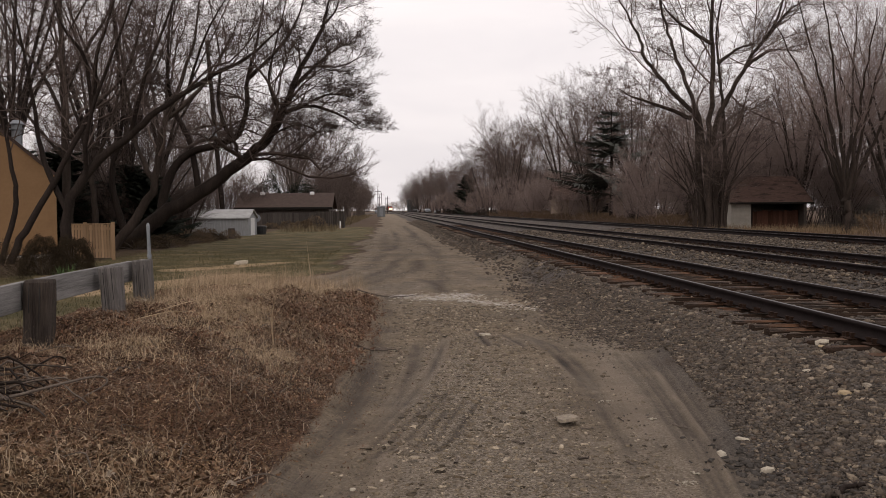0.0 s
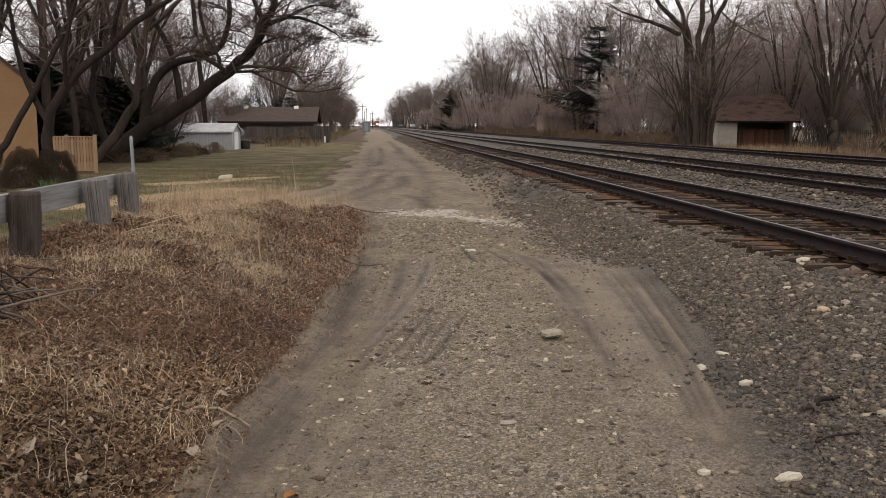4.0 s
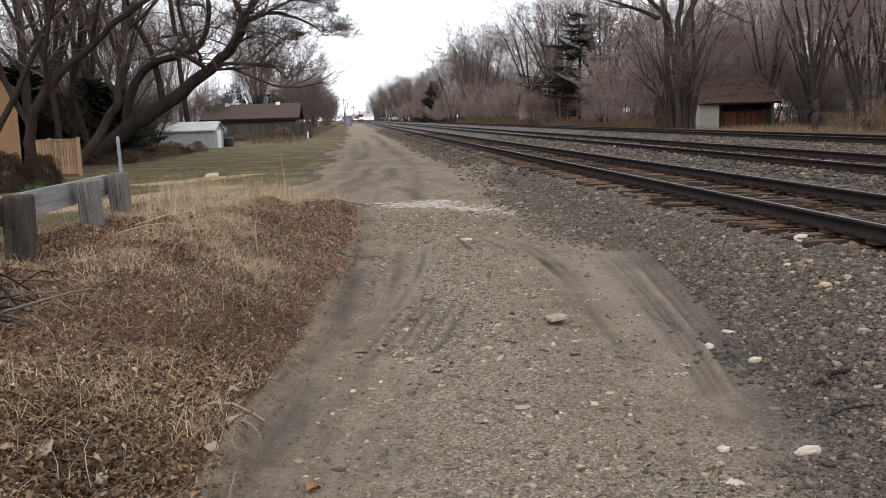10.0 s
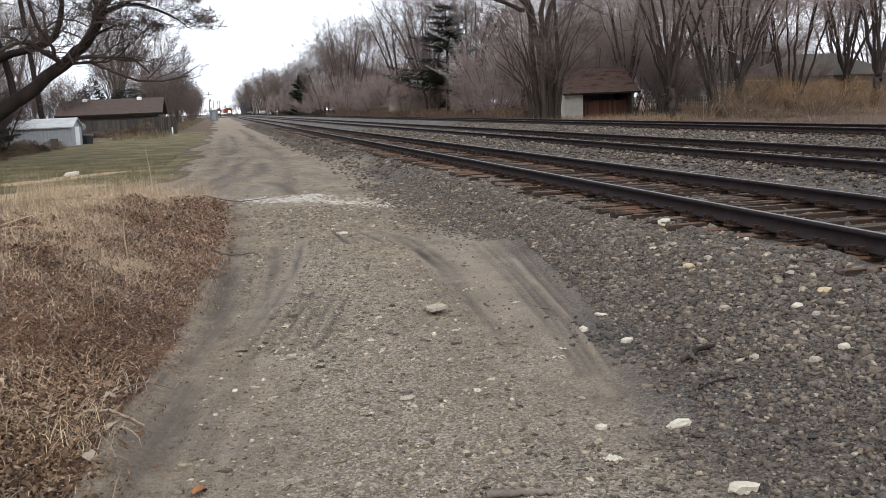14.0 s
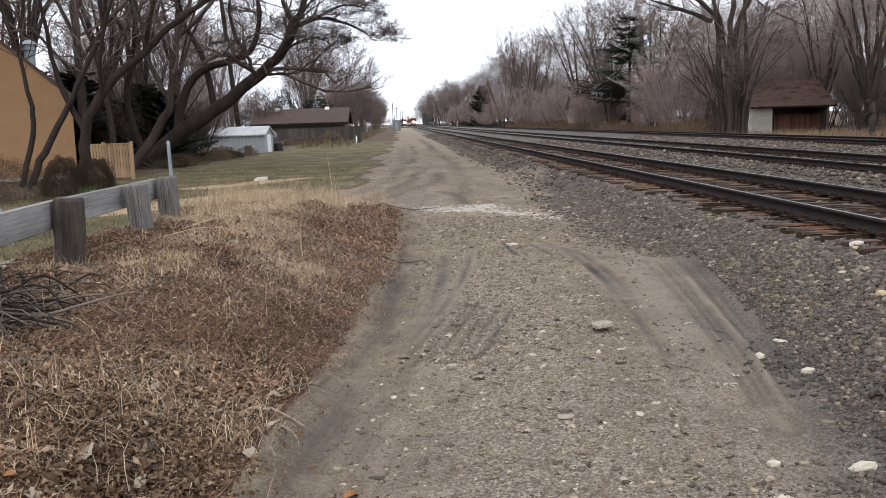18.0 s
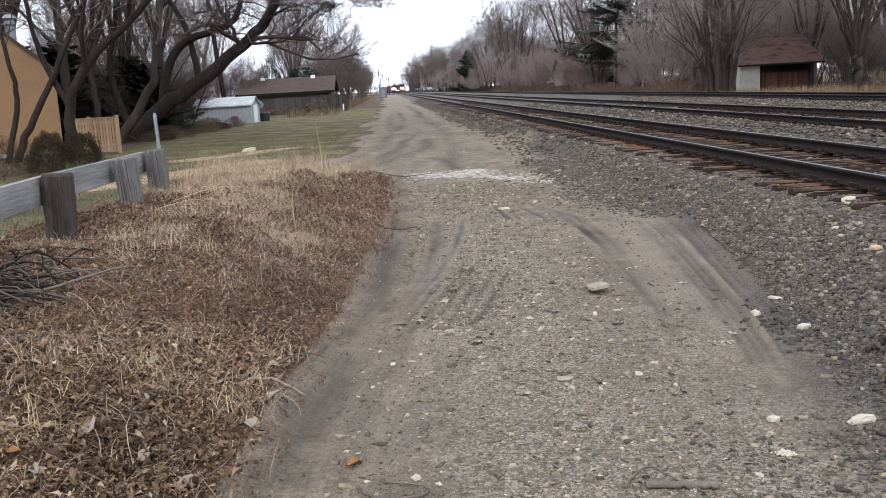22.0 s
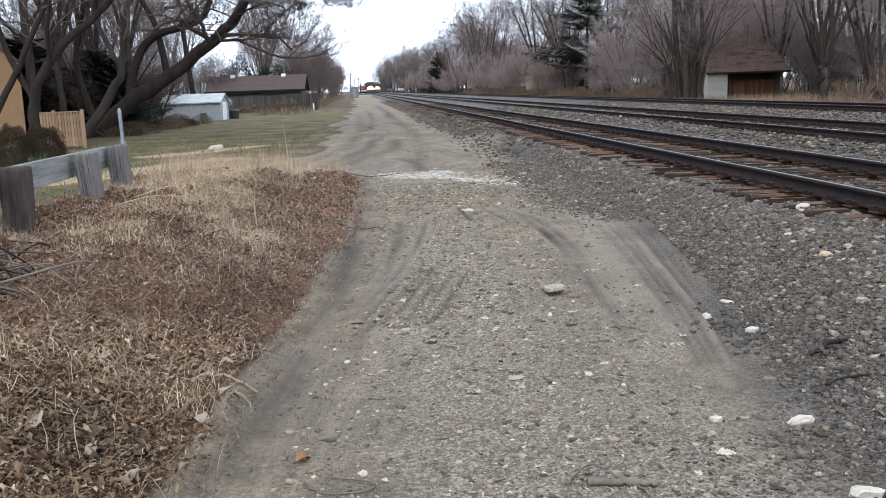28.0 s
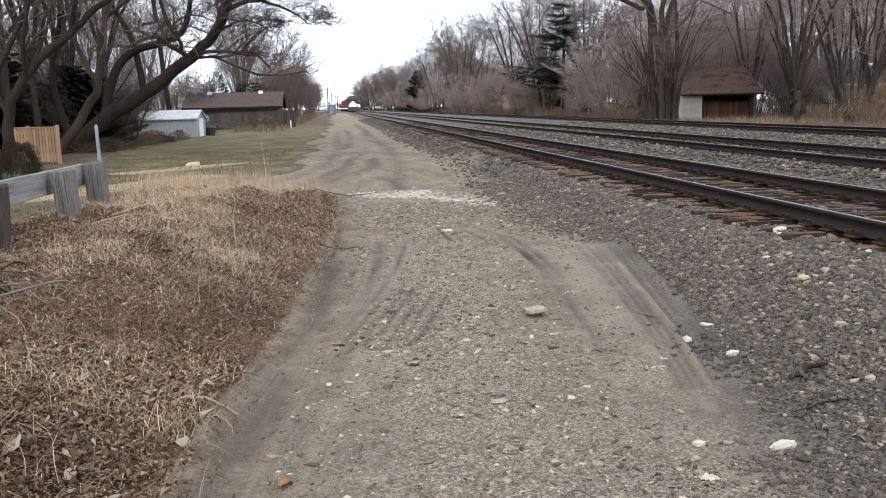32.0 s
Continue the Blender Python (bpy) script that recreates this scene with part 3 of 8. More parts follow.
def ground_z(x, y):
    x, y = np.asarray(x, float), np.asarray(y, float)
    z = 0.03 * fnoise(x, y, 0.12, 1) * smooth01((y - 16) / 20) + 0.008 * fnoise(x, y, 1.1, 2)
    m = heap_amount(x, y)
    z = z + m * (0.55 + 0.45 * smooth01((y - 5.2) / 1.8)) * (0.36 + 0.08 * fnoise(x, y, 0.9, 4) + 0.06 * fnoise(x, y, 2.3, 5) + 0.05 * fnoise(x, y, 4.6, 6) + 0.035 * fnoise(x, y, 8.5, 7))
    bank = smooth01((heap_edge(y) - x + 0.07 * fnoise(x, y, 2.1, 8) + 0.03 * fnoise(x, y, 6.0, 9)) / 0.13) * smooth01((15.9 - y) / 0.7) * smooth01((x + 3.2) / 0.6)
    z = z + bank * (0.045 + 0.02 * fnoise(x, y, 3.0, 10)) * smooth01((y - 1.8) / 1.5)
    for cx, cy, r, h in ((-1.0, 5.6, 0.7, 0.1), (-0.75, 5.0, 0.3, 0.07), (-0.45, 5.5, 0.28, 0.07), (-1.45, 3.55, 0.35, 0.1), (-2.1, 9.6, 0.4, 0.1), (-1.3, 9.9, 0.35, 0.12), (-0.9, 12.1, 0.5, 0.1), (-0.15, 13.4, 0.7, 0.14)):
        z = z + h * np.exp(-((x - cx) ** 2 + (y - cy) ** 2) / r ** 2)
    xx = x - bend(y)
    e = bed_edge(y)
    lift = smooth01((xx - e) / np.maximum(4.25 - e, 0.35)) * 0.245 * (1 - smooth01((xx - 17.6) / 2.2))
    dip = -0.05 * (np.exp(-((xx - 7.85) / 0.7) ** 2) + np.exp(-((xx - 12.95) / 1.3) ** 2))
    cover = 0.035 * (1 - smooth01((y - 4.6) / 2.4)) * smooth01((xx - 3.7) / 0.5) * (1 - smooth01((xx - 4.62) / 0.16))
    cover = cover + (-0.004 + 0.04 * fnoise(xx, y, 1.6, 19)) * smooth01((xx - 4.1) / 0.3) * (1 - smooth01((xx - 4.66) / 0.14)) * smooth01((y + 2) / 2)
    z = z + lift + cover + dip - 0.02 * smooth01((xx - 4.6) / 0.2) * (1 - smooth01((xx - 6.95) / 0.3)) - 0.02 * smooth01((xx - 4.15) / 0.3) * smooth01((y - 5.5) / 3.0) * (1 - smooth01((xx - 4.6) / 0.2))
    z = z + (0.03 * smooth01((xx - 7.9) / 0.9) + 0.05 * smooth01((xx - 12.6) / 1.6)) * (1 - smooth01((xx - 17.6) / 2.2)) + 0.03 * smooth01((xx - 4.3) / 0.2) * (1 - smooth01((xx - 6.95) / 0.3))
    z = z - 0.28 * smooth01((xx - 18.2) / 3.0) * (1 - smooth01((y - 110) / 60))
    for pts, w, d, dark, pale in RUTS:
        if d:
            q = near_line(x, y, pts) / w
            d = d * worn(pts, y)
            z = z - d * np.exp(-q * q) + 0.5 * d * np.exp(-((q - 1.7) / 0.6) ** 2)
    ridge = near_line(x, y, between(TREAD_A, TREAD_B, 0.68)[2:]) / 0.035
    z = z + 0.016 * np.exp(-ridge * ridge) * worn(TREAD_A, y)
    return z


def gz(x, y):
    return float(ground_z(np.array([x]), np.array([y]))[0])


# ---- ground ----
def build_ground():
    xs = np.concatenate([-np.geomspace(3000, 9.2, 34), np.arange(-9, -4, 0.22), np.arange(-4, -0.6, 0.06), np.arange(-0.6, 3.5, 0.024), np.arange(3.5, 5.2, 0.06), np.arange(5.3, 20, 0.3), np.geomspace(20.5, 3000, 34)])
    ys = np.concatenate([-np.geomspace(2000, 4.5, 14), np.arange(-4, 1.5, 0.4), np.arange(1.6, 11, 0.055), np.arange(11, 17.5, 0.08), np.geomspace(17.7, 120, 150), np.geomspace(124, 5000, 40)])
    X, Y = np.meshgrid(xs, ys)
    Z = ground_z(X, Y)
    nx, ny = len(xs), len(ys)
    verts = np.stack([X, Y, Z], -1).reshape(-1, 3)
    i = (np.arange(ny - 1)[:, None] * nx + np.arange(nx - 1)[None, :]).ravel()
    me = raw_mesh("ground", verts, np.stack([i, i + 1, i + nx + 1, i + nx], 1), M_GROUND, True)
    x, y = X.ravel(), Y.ravel()
    xx = x - bend(y)
    far = smooth01((y - 14) / 4)
    ripple = far * (0.4 * fnoise(x * 0.3, y, 0.22, 41) + 0.25 * fnoise(x, y, 0.7, 42))
    bed = smooth01((xx - bed_edge(y) + 0.55 + ripple) / 1.25) * (1 - smooth01((xx - 18.0) / 1.6))
    road = smooth01((x - road_left(y) + 0.35 + 1.3 * ripple) / 0.9) * (1 - smooth01((x - 4.5) / 0.5))
    lawn = (1 - smooth01((x - road_left(y) + 0.6 + 1.3 * ripple) / 0.9)) * smooth01((x + 9.5) / 2.0) * smooth01((y - 8.6) / 1.5) * (1 - smooth01((y - 75) / 20))
    leaf = np.maximum(smooth01((heap_edge(y) - x) / 0.3) * (1 - smooth01((y - 15.6) / 1.0)) * smooth01((x + 3.9) / 0.5), smooth01((8.6 - y) / 1.0) * smooth01((-0.5 - x) / 0.4))
    leaf = np.where((x < -3.4) & (y > 7.6), 0, leaf)
    damp = np.zeros_like(x)
    packed = np.zeros_like(x)
    for pts, w, d, dark, pale in RUTS:
        q = near_line(x, y, pts)
        damp = np.maximum(damp, np.exp(-(q / (w * 1.05)) ** 2) * dark * worn(pts, y) * (0.9 + 0.6 * fnoise(x, y, 1.6, 21)))
        packed = np.maximum(packed, np.exp(-((q - 1.9 * w) / (w * 0.8)) ** 2) * pale * worn(pts, y))
    packed = np.maximum(packed, np.exp(-(near_line(x, y, between(TREAD_A, TREAD_B, 0.68)[1:]) / 0.035) ** 2) * worn(TREAD_A, y))
    packed = np.maximum(packed, np.exp(-(near_line(x, y, between(TREAD_A, TREAD_B, 0.15)[3:]) / 0.03) ** 2) * 0.6)
    packed = np.maximum(packed, np.exp(-(near_line(x, y, [(2.62, 8.6), (2.56, 7.3), (2.42, 6.2), (2.3, 5.2)]) / 0.16) ** 2) * 0.75)
    packed = np.maximum(packed, np.exp(-(near_line(x, y, [(0.3, 3.0), (0.45, 4.2), (0.62, 5.4)]) / 0.12) ** 2) * 0.35)
    edge = np.abs(x - heap_edge(y) - 0.06 + 0.07 * fnoise(x, y, 2.1, 8))
    damp = np.maximum(damp, np.exp(-(edge / 0.12) ** 2) * (0.34 + 0.45 * fnoise(x, y, 1.3, 22)) * (y < 13))
    damp = np.maximum(damp, np.exp(-(((x - 2.78) / 0.25) ** 2 + ((y - 4.5) / 0.8) ** 2)) * 0.95)
    damp = np.maximum(damp, np.exp(-(((x - 2.7) / 0.5) ** 2 + ((y - 3.2) / 0.4) ** 2)) * 0.8)
    damp = np.maximum(damp, np.exp(-(near_line(x, y, [(0.1, 4.7), (0.2, 5.3), (0.27, 6.3), (0.32, 7.2), (0.4, 8.2)]) / 0.1) ** 2) * (0.75 + 0.6 * fnoise(x, y, 1.8, 23)))
    turn = smooth01((x - 1.3) / 0.6) * (1 - smooth01((y - 10) / 5))
    flow = x - (1 - turn) * np.interp(y, [0, 2.5, 4.5, 6, 8, 10.5, 14, 18, 30, 60], [-0.5, 0, 0.35, 0.65, 0.9, 1.0, 0.8, 0.4, 0.7, 0.4])
    flow = flow - turn * np.interp(y, [1.5, 2.9, 3.8, 4.7, 5.9, 7.4, 9.2, 11, 14], [1.6, 1.95, 2.3, 2.55, 2.74, 2.87, 2.95, 2.6, 1.7])
    gravel = np.exp(-(((x - 1.1 - 0.05 * (y - 3)) / 0.75) ** 2)) * (1 - smooth01((y - 7) / 6)) + 0.5 * smooth01((x - bed_edge(y) + 0.9) / 0.7)
    lime = np.exp(-(near_line(x, y, [(0.85, 15.4), (1.42, 14.8), (1.8, 15.6)]) / 0.65) ** 2) * 1.0
    lime = np.maximum(lime, np.exp(-(near_line(x, y, [(1.8, 14.6), (2.25, 13.95), (2.65, 13.1)]) / 0.55) ** 2) * 0.95)
    smear = np.zeros_like(x)
    for pts, w in SMEARS:
        q = near_line(x + 0.15 * fnoise(x, y, 0.5, 61), y, pts) / w
        smear = np.maximum(smear, np.exp(-q * q) * (0.75 + 0.5 * fnoise(x, y, 0.35, 62)))
    sand = np.maximum(np.exp(-(near_line(x, y, [(-8, 15.8), (-5.4, 16.6), (-3.9, 19.2), (-2.9, 21.2)]) / 0.95) ** 2) * 0.85, np.exp(-(near_line(x, y, [(-5, 23.5), (-3.8, 24.8), (-2.8, 26.4)]) / 0.8) ** 2) * 0.75)
    for name, values in (("road", road), ("lawn", lawn), ("leaf", leaf), ("bed", bed), ("damp", damp), ("packed", packed), ("gravel", gravel), ("lime", lime), ("smear", smear), ("sand", sand), ("flow", flow), ("lane", 1 - smooth01((y - 11) / 5))):
        me.attributes.new(name, "FLOAT", "POINT").data.foreach_set("value", values.astype(np.float32))
    ob = new("ground", me)
    return tagged(ob, "trackside ground of packed dirt, winter lawn, leaf litter and ballast", "ground", kind="structure")


build_ground()

# ---- railway ----
RAIL_SHAPE = [(-0.07, 0), (0.07, 0), (0.07, 0.01), (0.017, 0.028), (0.011, 0.1), (0.034, 0.112), (0.034, 0.134), (0.022, 0.144), (-0.022, 0.144), (-0.034, 0.134), (-0.034, 0.112), (-0.011, 0.1), (-0.017, 0.028), (-0.07, 0.01)]
RISE = (0.0, 0.01, 0.08)
RAIL_Y = np.concatenate([np.arange(-40, 60, 4.0), np.geomspace(60, 2500, 40)])


def rail_mesh(offset, rise):
    n, k = len(RAIL_Y), len(RAIL_SHAPE)
    sx, sz = np.array(RAIL_SHAPE).T
    v = np.stack([offset + bend(RAIL_Y)[:, None] + sx[None], np.repeat(RAIL_Y[:, None], k, 1), np.repeat((RAIL_TOP + rise - 0.144 + sz)[None], n, 0)], -1).reshape(-1, 3)
    faces = [(r * k + j, r * k + (j + 1) % k, (r + 1) * k + (j + 1) % k, (r + 1) * k + j) for r in range(n - 1) for j in range(k)]
    me = raw_mesh("rail", v, faces, [M_RAIL, M_RAILTOP])
    top = [1 if f % k == 7 else 0 for f in range(len(faces))]
    me.polygons.foreach_set("material_index", top)
    return me


def tie_mesh(seed):
    r = random.Random(seed)
    bm = boxed(-1.3, 1.3, -0.07, 0.07, -0.17, 0.0, 0.02)
    for v in bm.verts:
        v.co += Vector((r.uniform(-0.015, 0.015), r.uniform(-0.013, 0.013), r.uniform(-0.012, 0.006)))
    bm.normal_update()
    # top faces get the weathered timber, sides and ends a darker one
    for f in bm.faces:
        f.material_index = 0 if f.normal.z > 0.5 else 1
    return as_mesh("tie", bm, [M_TIE, M_TIESIDE])


def plate_mesh():
    bm = boxed(-0.15, 0.15, -0.08, 0.08, 0.0, 0.014, 0.004)
    for sx in (-0.1, 0.1):
        for sy in (-0.05, 0.05):
            box(bm, sx - 0.014, sx + 0.014, sy - 0.014, sy + 0.014, 0.0, 0.05)
            box(bm, sx - 0.02 * (1 if sx > 0 else 1), sx + 0.02, sy - 0.02, sy + 0.02, 0.045, 0.06)
    return as_mesh("tie_plate", bm, M_PLATE)


def anchor_mesh():
    bm = boxed(-0.095, 0.095, -0.02, 0.02, -0.03, 0.0, 0.005)
    box(bm, -0.1, -0.07, -0.02, 0.02, -0.02, 0.028, 0.004)
    box(bm, 0.07, 0.1, -0.02, 0.02, -0.02, 0.028, 0.004)
    return as_mesh("rail_anchor", bm, M_PLATE)


def build_tracks():
    ties = [tie_mesh(s) for s in range(6)]
    plate, anchor = plate_mesh(), anchor_mesh()
    r = random.Random(4)
    labels = ("railway track with rusty rails on weathered brown timber ties", "middle railway track with dark rails half sunk in grey ballast", "farthest railway track with dark rails in grey ballast")
    for n, x in enumerate(TRACKS):
        t = thing("railway_track", labels[n], "railway track", group="parallel railway tracks", kind="structure")
        for s in (-1, 1):
            part("rail", rail_mesh(x + s * GAUGE / 2, RISE[n] + (0.022 * s if n == 1 else 0.0)), None, t, "dark rusty steel rail with worn top")
        y, count = -11.14, 0
        far = 72 if n == 0 else 56
        sink = (0.0, 0.045, 0.05)[n]
        while y < far:
            yy = y + r.uniform(-0.035, 0.035)
            bx = x + float(bend(yy))
            m = pose(bx + r.uniform(-0.11, 0.11), yy, RAIL_TOP + RISE[n] - 0.162 - sink + r.uniform(-0.016, 0.004), r.uniform(-4, 4), r.uniform(-0.6, 0.6), r.uniform(-2.4, 2.4))
            tie = part("tie", r.choice(ties), None, t, at=m)
            if y < (30 if n == 0 else 32):
                for s in (-1, 1):
                    part("tie_plate", plate, None, t, at=pose(bx + s * GAUGE / 2, yy, RAIL_TOP + RISE[n] + (0.022 * s if n == 1 else 0.0) - 0.158))
                    if n or count % 2 == 0:
                        part("rail_anchor", anchor, None, t, at=pose(bx + s * GAUGE / 2, yy + 0.13, RAIL_TOP + RISE[n] + (0.022 * s if n == 1 else 0.0) - 0.138))
            y += 0.42
            count += 1


build_tracks()


# ---- loose stones ----
def stone_shapes(count, seed, rough=0.3):
    """Crushed rocks: skewed eight-cornered blocks."""
    r = np.random.default_rng(seed)
    v0 = np.array([(x, y, z) for z in (-1, 1) for y in (-1, 1) for x in (-1, 1)], float) * 0.8
    f0 = np.array([(0, 2, 3, 1), (4, 5, 7, 6), (0, 1, 5, 4), (2, 6, 7, 3), (0, 4, 6, 2), (1, 3, 7, 5)])
    out = []
    for _ in range(count):
        v = v0 + r.normal(0, rough, v0.shape)
        v[4:] *= [*r.uniform(0.45, 0.95, 2), 1.0]
        out.append(v * r.uniform([0.7, 0.5, 0.28], [1.6, 1.05, 0.7]))
    return np.array(out), f0


def scatter_stones(name, pts, size, mats, seed, squash=1.0, lift=0.2):
    """Many rocks joined in one mesh."""
    r = np.random.default_rng(seed)
    shapes, f0 = stone_shapes(40, seed)
    n, k = len(pts), shapes.shape[1]
    pick = r.integers(0, len(shapes), n)
    a = r.uniform(0, 2 * np.pi, n)
    tilt = r.normal(0, 0.4, n)
    v = shapes[pick] * size[:, None, None]
    v[:, :, 2] *= squash
    y, z = v[:, :, 1].copy(), v[:, :, 2].copy()
    ct, st = np.cos(tilt)[:, None], np.sin(tilt)[:, None]
    v[:, :, 1], v[:, :, 2] = y * ct - z * st, y * st + z * ct
    x, y = v[:, :, 0].copy(), v[:, :, 1].copy()
    c, s = np.cos(a)[:, None], np.sin(a)[:, None]
    v[:, :, 0], v[:, :, 1] = x * c - y * s, x * s + y * c
    v += pts[:, None, :]
    v[:, :, 2] += (lift * size)[:, None]
    faces = (f0[None] + (np.arange(n) * k)[:, None, None]).reshape(-1, 4)
    return raw_mesh(name, v.reshape(-1, 3), faces, mats)


def on_ground(x, y, dz=0.0):
    return np.stack([x, y, ground_z(x, y) + dz], -1)


def keep_off_ties(x, y):
    return np.abs(x - bend(y) - TRACKS[0]) < 1.3


def build_ballast():
    r = np.random.default_rng(11)
    # shoulder of the near track
    n = 150000
    y = -1.5 + 18.6 * r.uniform(0, 1, n) ** 1.2
    u = r.uniform(0, 1, n) ** 0.75
    e = bed_edge(y) - 1.0
    x = e + u * (4.5 - e)
    size = r.lognormal(math.log(0.0112), 0.45, n).clip(0.005, 0.03) * (0.8 + 0.055 * y) * np.interp(x - bed_edge(y), [-0.2, 1.3], [0.65, 1.08])
    keep = r.uniform(0, 1, n) < smooth01((x - e) / 1.5) ** 1.3 + 0.03
    for pts_, w, d, dark, pale in RUTS[:7]:
        keep &= (near_line(x, y, pts_) > w + 0.07) | (r.uniform(0, 1, n) < 0.04)
    wheel = np.interp(y, [2.9, 3.8, 4.7, 5.9, 7.4, 9.2], [2.45, 2.62, 2.86, 3.06, 3.2, 3.2]) + 0.1 * fnoise(x, y, 2.6, 33) + r.normal(0, 0.07, n)
    keep &= (x > wheel) | (y + 0.9 * fnoise(x, y, 0.9, 34) + r.normal(0, 0.35, n) > 9.3) | (y < 2.7) | (r.uniform(0, 1, n) < 0.08)
    me = scatter_stones("ballast_stones", on_ground(x[keep], y[keep]), size[keep], M_BALLAST, 3)
    tagged(new("ballast_stones", me), "loose grey crushed ballast stones on the track shoulder", "ballast", kind="stuff")
    # between and beside the rails, farther on
    n = 98000
    y = -6 + 59 * r.uniform(0, 1, n) ** 1.35
    x = r.uniform(2.4, 18.2, n)
    size = r.lognormal(math.log(0.021), 0.38, n).clip(0.01, 0.045) * (1 + y / 60)
    inside = keep_off_ties(x, y)
    keep = (x > bed_edge(y) + 0.5 - 1.4 * r.uniform(0, 1, n) ** 1.3 + 3 * (y < 14) * (x < 4.2)) & (~inside | (np.abs((y + 11.14 + 0.21) % 0.42 - 0.21) > 0.085))
    for c in TRACKS:
        for s in (-1, 1):
            keep &= np.abs(x - c - s * GAUGE / 2) > 0.11
    px = x[keep] + bend(y[keep])
    pts = on_ground(px, y[keep])
    pts[:, 2] += 0.02 * (x[keep] > 8.2)
    me = scatter_stones("ballast_bed_stones", pts, size[keep], M_BALLAST, 5)
    tagged(new("ballast_bed_stones", me), "grey ballast stones bedding the rails and ties", "ballast", kind="stuff")
    n = 16000
    y = 28 + 90 * r.uniform(0, 1, n) ** 1.4
    x = bed_edge(y) - 0.6 * r.uniform(0, 1, n) ** 2 + r.uniform(0, 1, n) * (4.9 - bed_edge(y))
    me = scatter_stones("shoulder_stones", on_ground(x + bend(y), y), r.lognormal(math.log(0.034), 0.35, n).clip(0.015, 0.07), M_BALLAST, 6)
    tagged(new("shoulder_stones", me), "grey ballast stones along the distant track shoulder", "ballast", kind="stuff")
    # small gravel pressed into the dirt
    n = 40000
    y = 1.6 + 12 * r.uniform(0, 1, n) ** 1.5
    x = np.where(r.uniform(0, 1, n) < 0.62, r.normal(1.15, 0.55, n), r.uniform(0.1, 3.2, n)) + 0.04 * (y - 3)
    keep = (x > heap_edge(y) + 0.15) & (x < bed_edge(y) + 0.5)
    for pts_, w, d, dark, pale in RUTS[:12]:
        keep &= (near_line(x, y, pts_) > w + 0.04) | (r.uniform(0, 1, n) < 0.06)
    keep &= (x < np.interp(y, [2.9, 4.7, 7.4, 9.2], [1.85, 2.2, 2.35, 2.5])) | (y > 9.8) | (r.uniform(0, 1, n) < 0.25)
    size = r.lognormal(math.log(0.0046), 0.62, n).clip(0.002, 0.019) * (1 + 0.06 * y)
    n2 = 8000
    y2 = 11 + 36 * r.uniform(0, 1, n2) ** 1.4
    x2 = r.uniform(-1.2, 4.0, n2)
    k2 = (x2 > road_left(y2)) & (fnoise(x2, y2, 0.6, 51) + 0.6 * fnoise(x2, y2, 1.7, 52) > -0.1)
    x, y = np.concatenate([x[keep], x2[k2]]), np.concatenate([y[keep], y2[k2]])
    size = np.concatenate([size[keep], r.lognormal(math.log(0.0085), 0.45, k2.sum()) * (0.8 + 0.02 * y2[k2])])
    keep = np.ones(len(x), bool)
    me = scatter_stones("road_gravel", on_ground(x[keep], y[keep]), size[keep], M_GRAVEL, 9, 0.7, 0.05)
    tagged(new("road_gravel", me), "pale small gravel pressed into the dirt track", "gravel", kind="stuff")


build_ballast()


# ---- trees ----
def tubes(lines, radii, sides):
    """Tapered tubes along N polylines of k points: vertices and quad faces."""
    lines, radii = np.asarray(lines, float), np.asarray(radii, float)
    n, k, _ = lines.shape
    d = np.gradient(lines, axis=1)
    d /= np.linalg.norm(d, axis=2, keepdims=True) + 1e-9
    ref = np.where(np.abs(d[:, :1, 2:]) > 0.9, np.array([[[1.0, 0, 0]]]), np.array([[[0, 0, 1.0]]]))
    u = np.cross(d, np.broadcast_to(ref, d.shape))
    u /= np.linalg.norm(u, axis=2, keepdims=True) + 1e-9
    w = np.cross(d, u)
    a = np.arange(sides) * 2 * np.pi / sides
    ring = u[:, :, None] * np.cos(a)[None, None, :, None] + w[:, :, None] * np.sin(a)[None, None, :, None]
    v = (lines[:, :, None] + ring * radii[:, :, None, None]).reshape(-1, 3)
    i = np.arange(n)[:, None, None] * k * sides + np.arange(k - 1)[None, :, None] * sides
    j = np.arange(sides)[None, None, :]
    j2 = (j + 1) % sides
    f = np.stack([i + j, i + j2, i + sides + j2, i + sides + j], -1).reshape(-1, 4)
    return v, f


def joined(chunks):
    vs, fs, o = [], [], 0
    for v, f in chunks:
        vs.append(v)
        fs.append(f + o)
        o += len(v)
    return np.concatenate(vs), np.concatenate(fs)


def unit(v):
    return v / (np.linalg.norm(v, axis=-1, keepdims=True) + 1e-9)


def shoots(r, start, way, length, radius, k, wander, up):
    """N wandering shoots of k points."""
    n = len(start)
    p, d = start.copy(), unit(way)
    line, step = [p.copy()], length[:, None] / (k - 1)
    for _ in range(k - 1):
        d = unit(d + r.normal(0, wander, (n, 3)) + np.array([0, 0, up]))
        p = p + d * step
        line.append(p.copy())
    taper = np.linspace(1.0, 0.45, k)[None]
    return np.stack(line, 1), radius[:, None] * taper


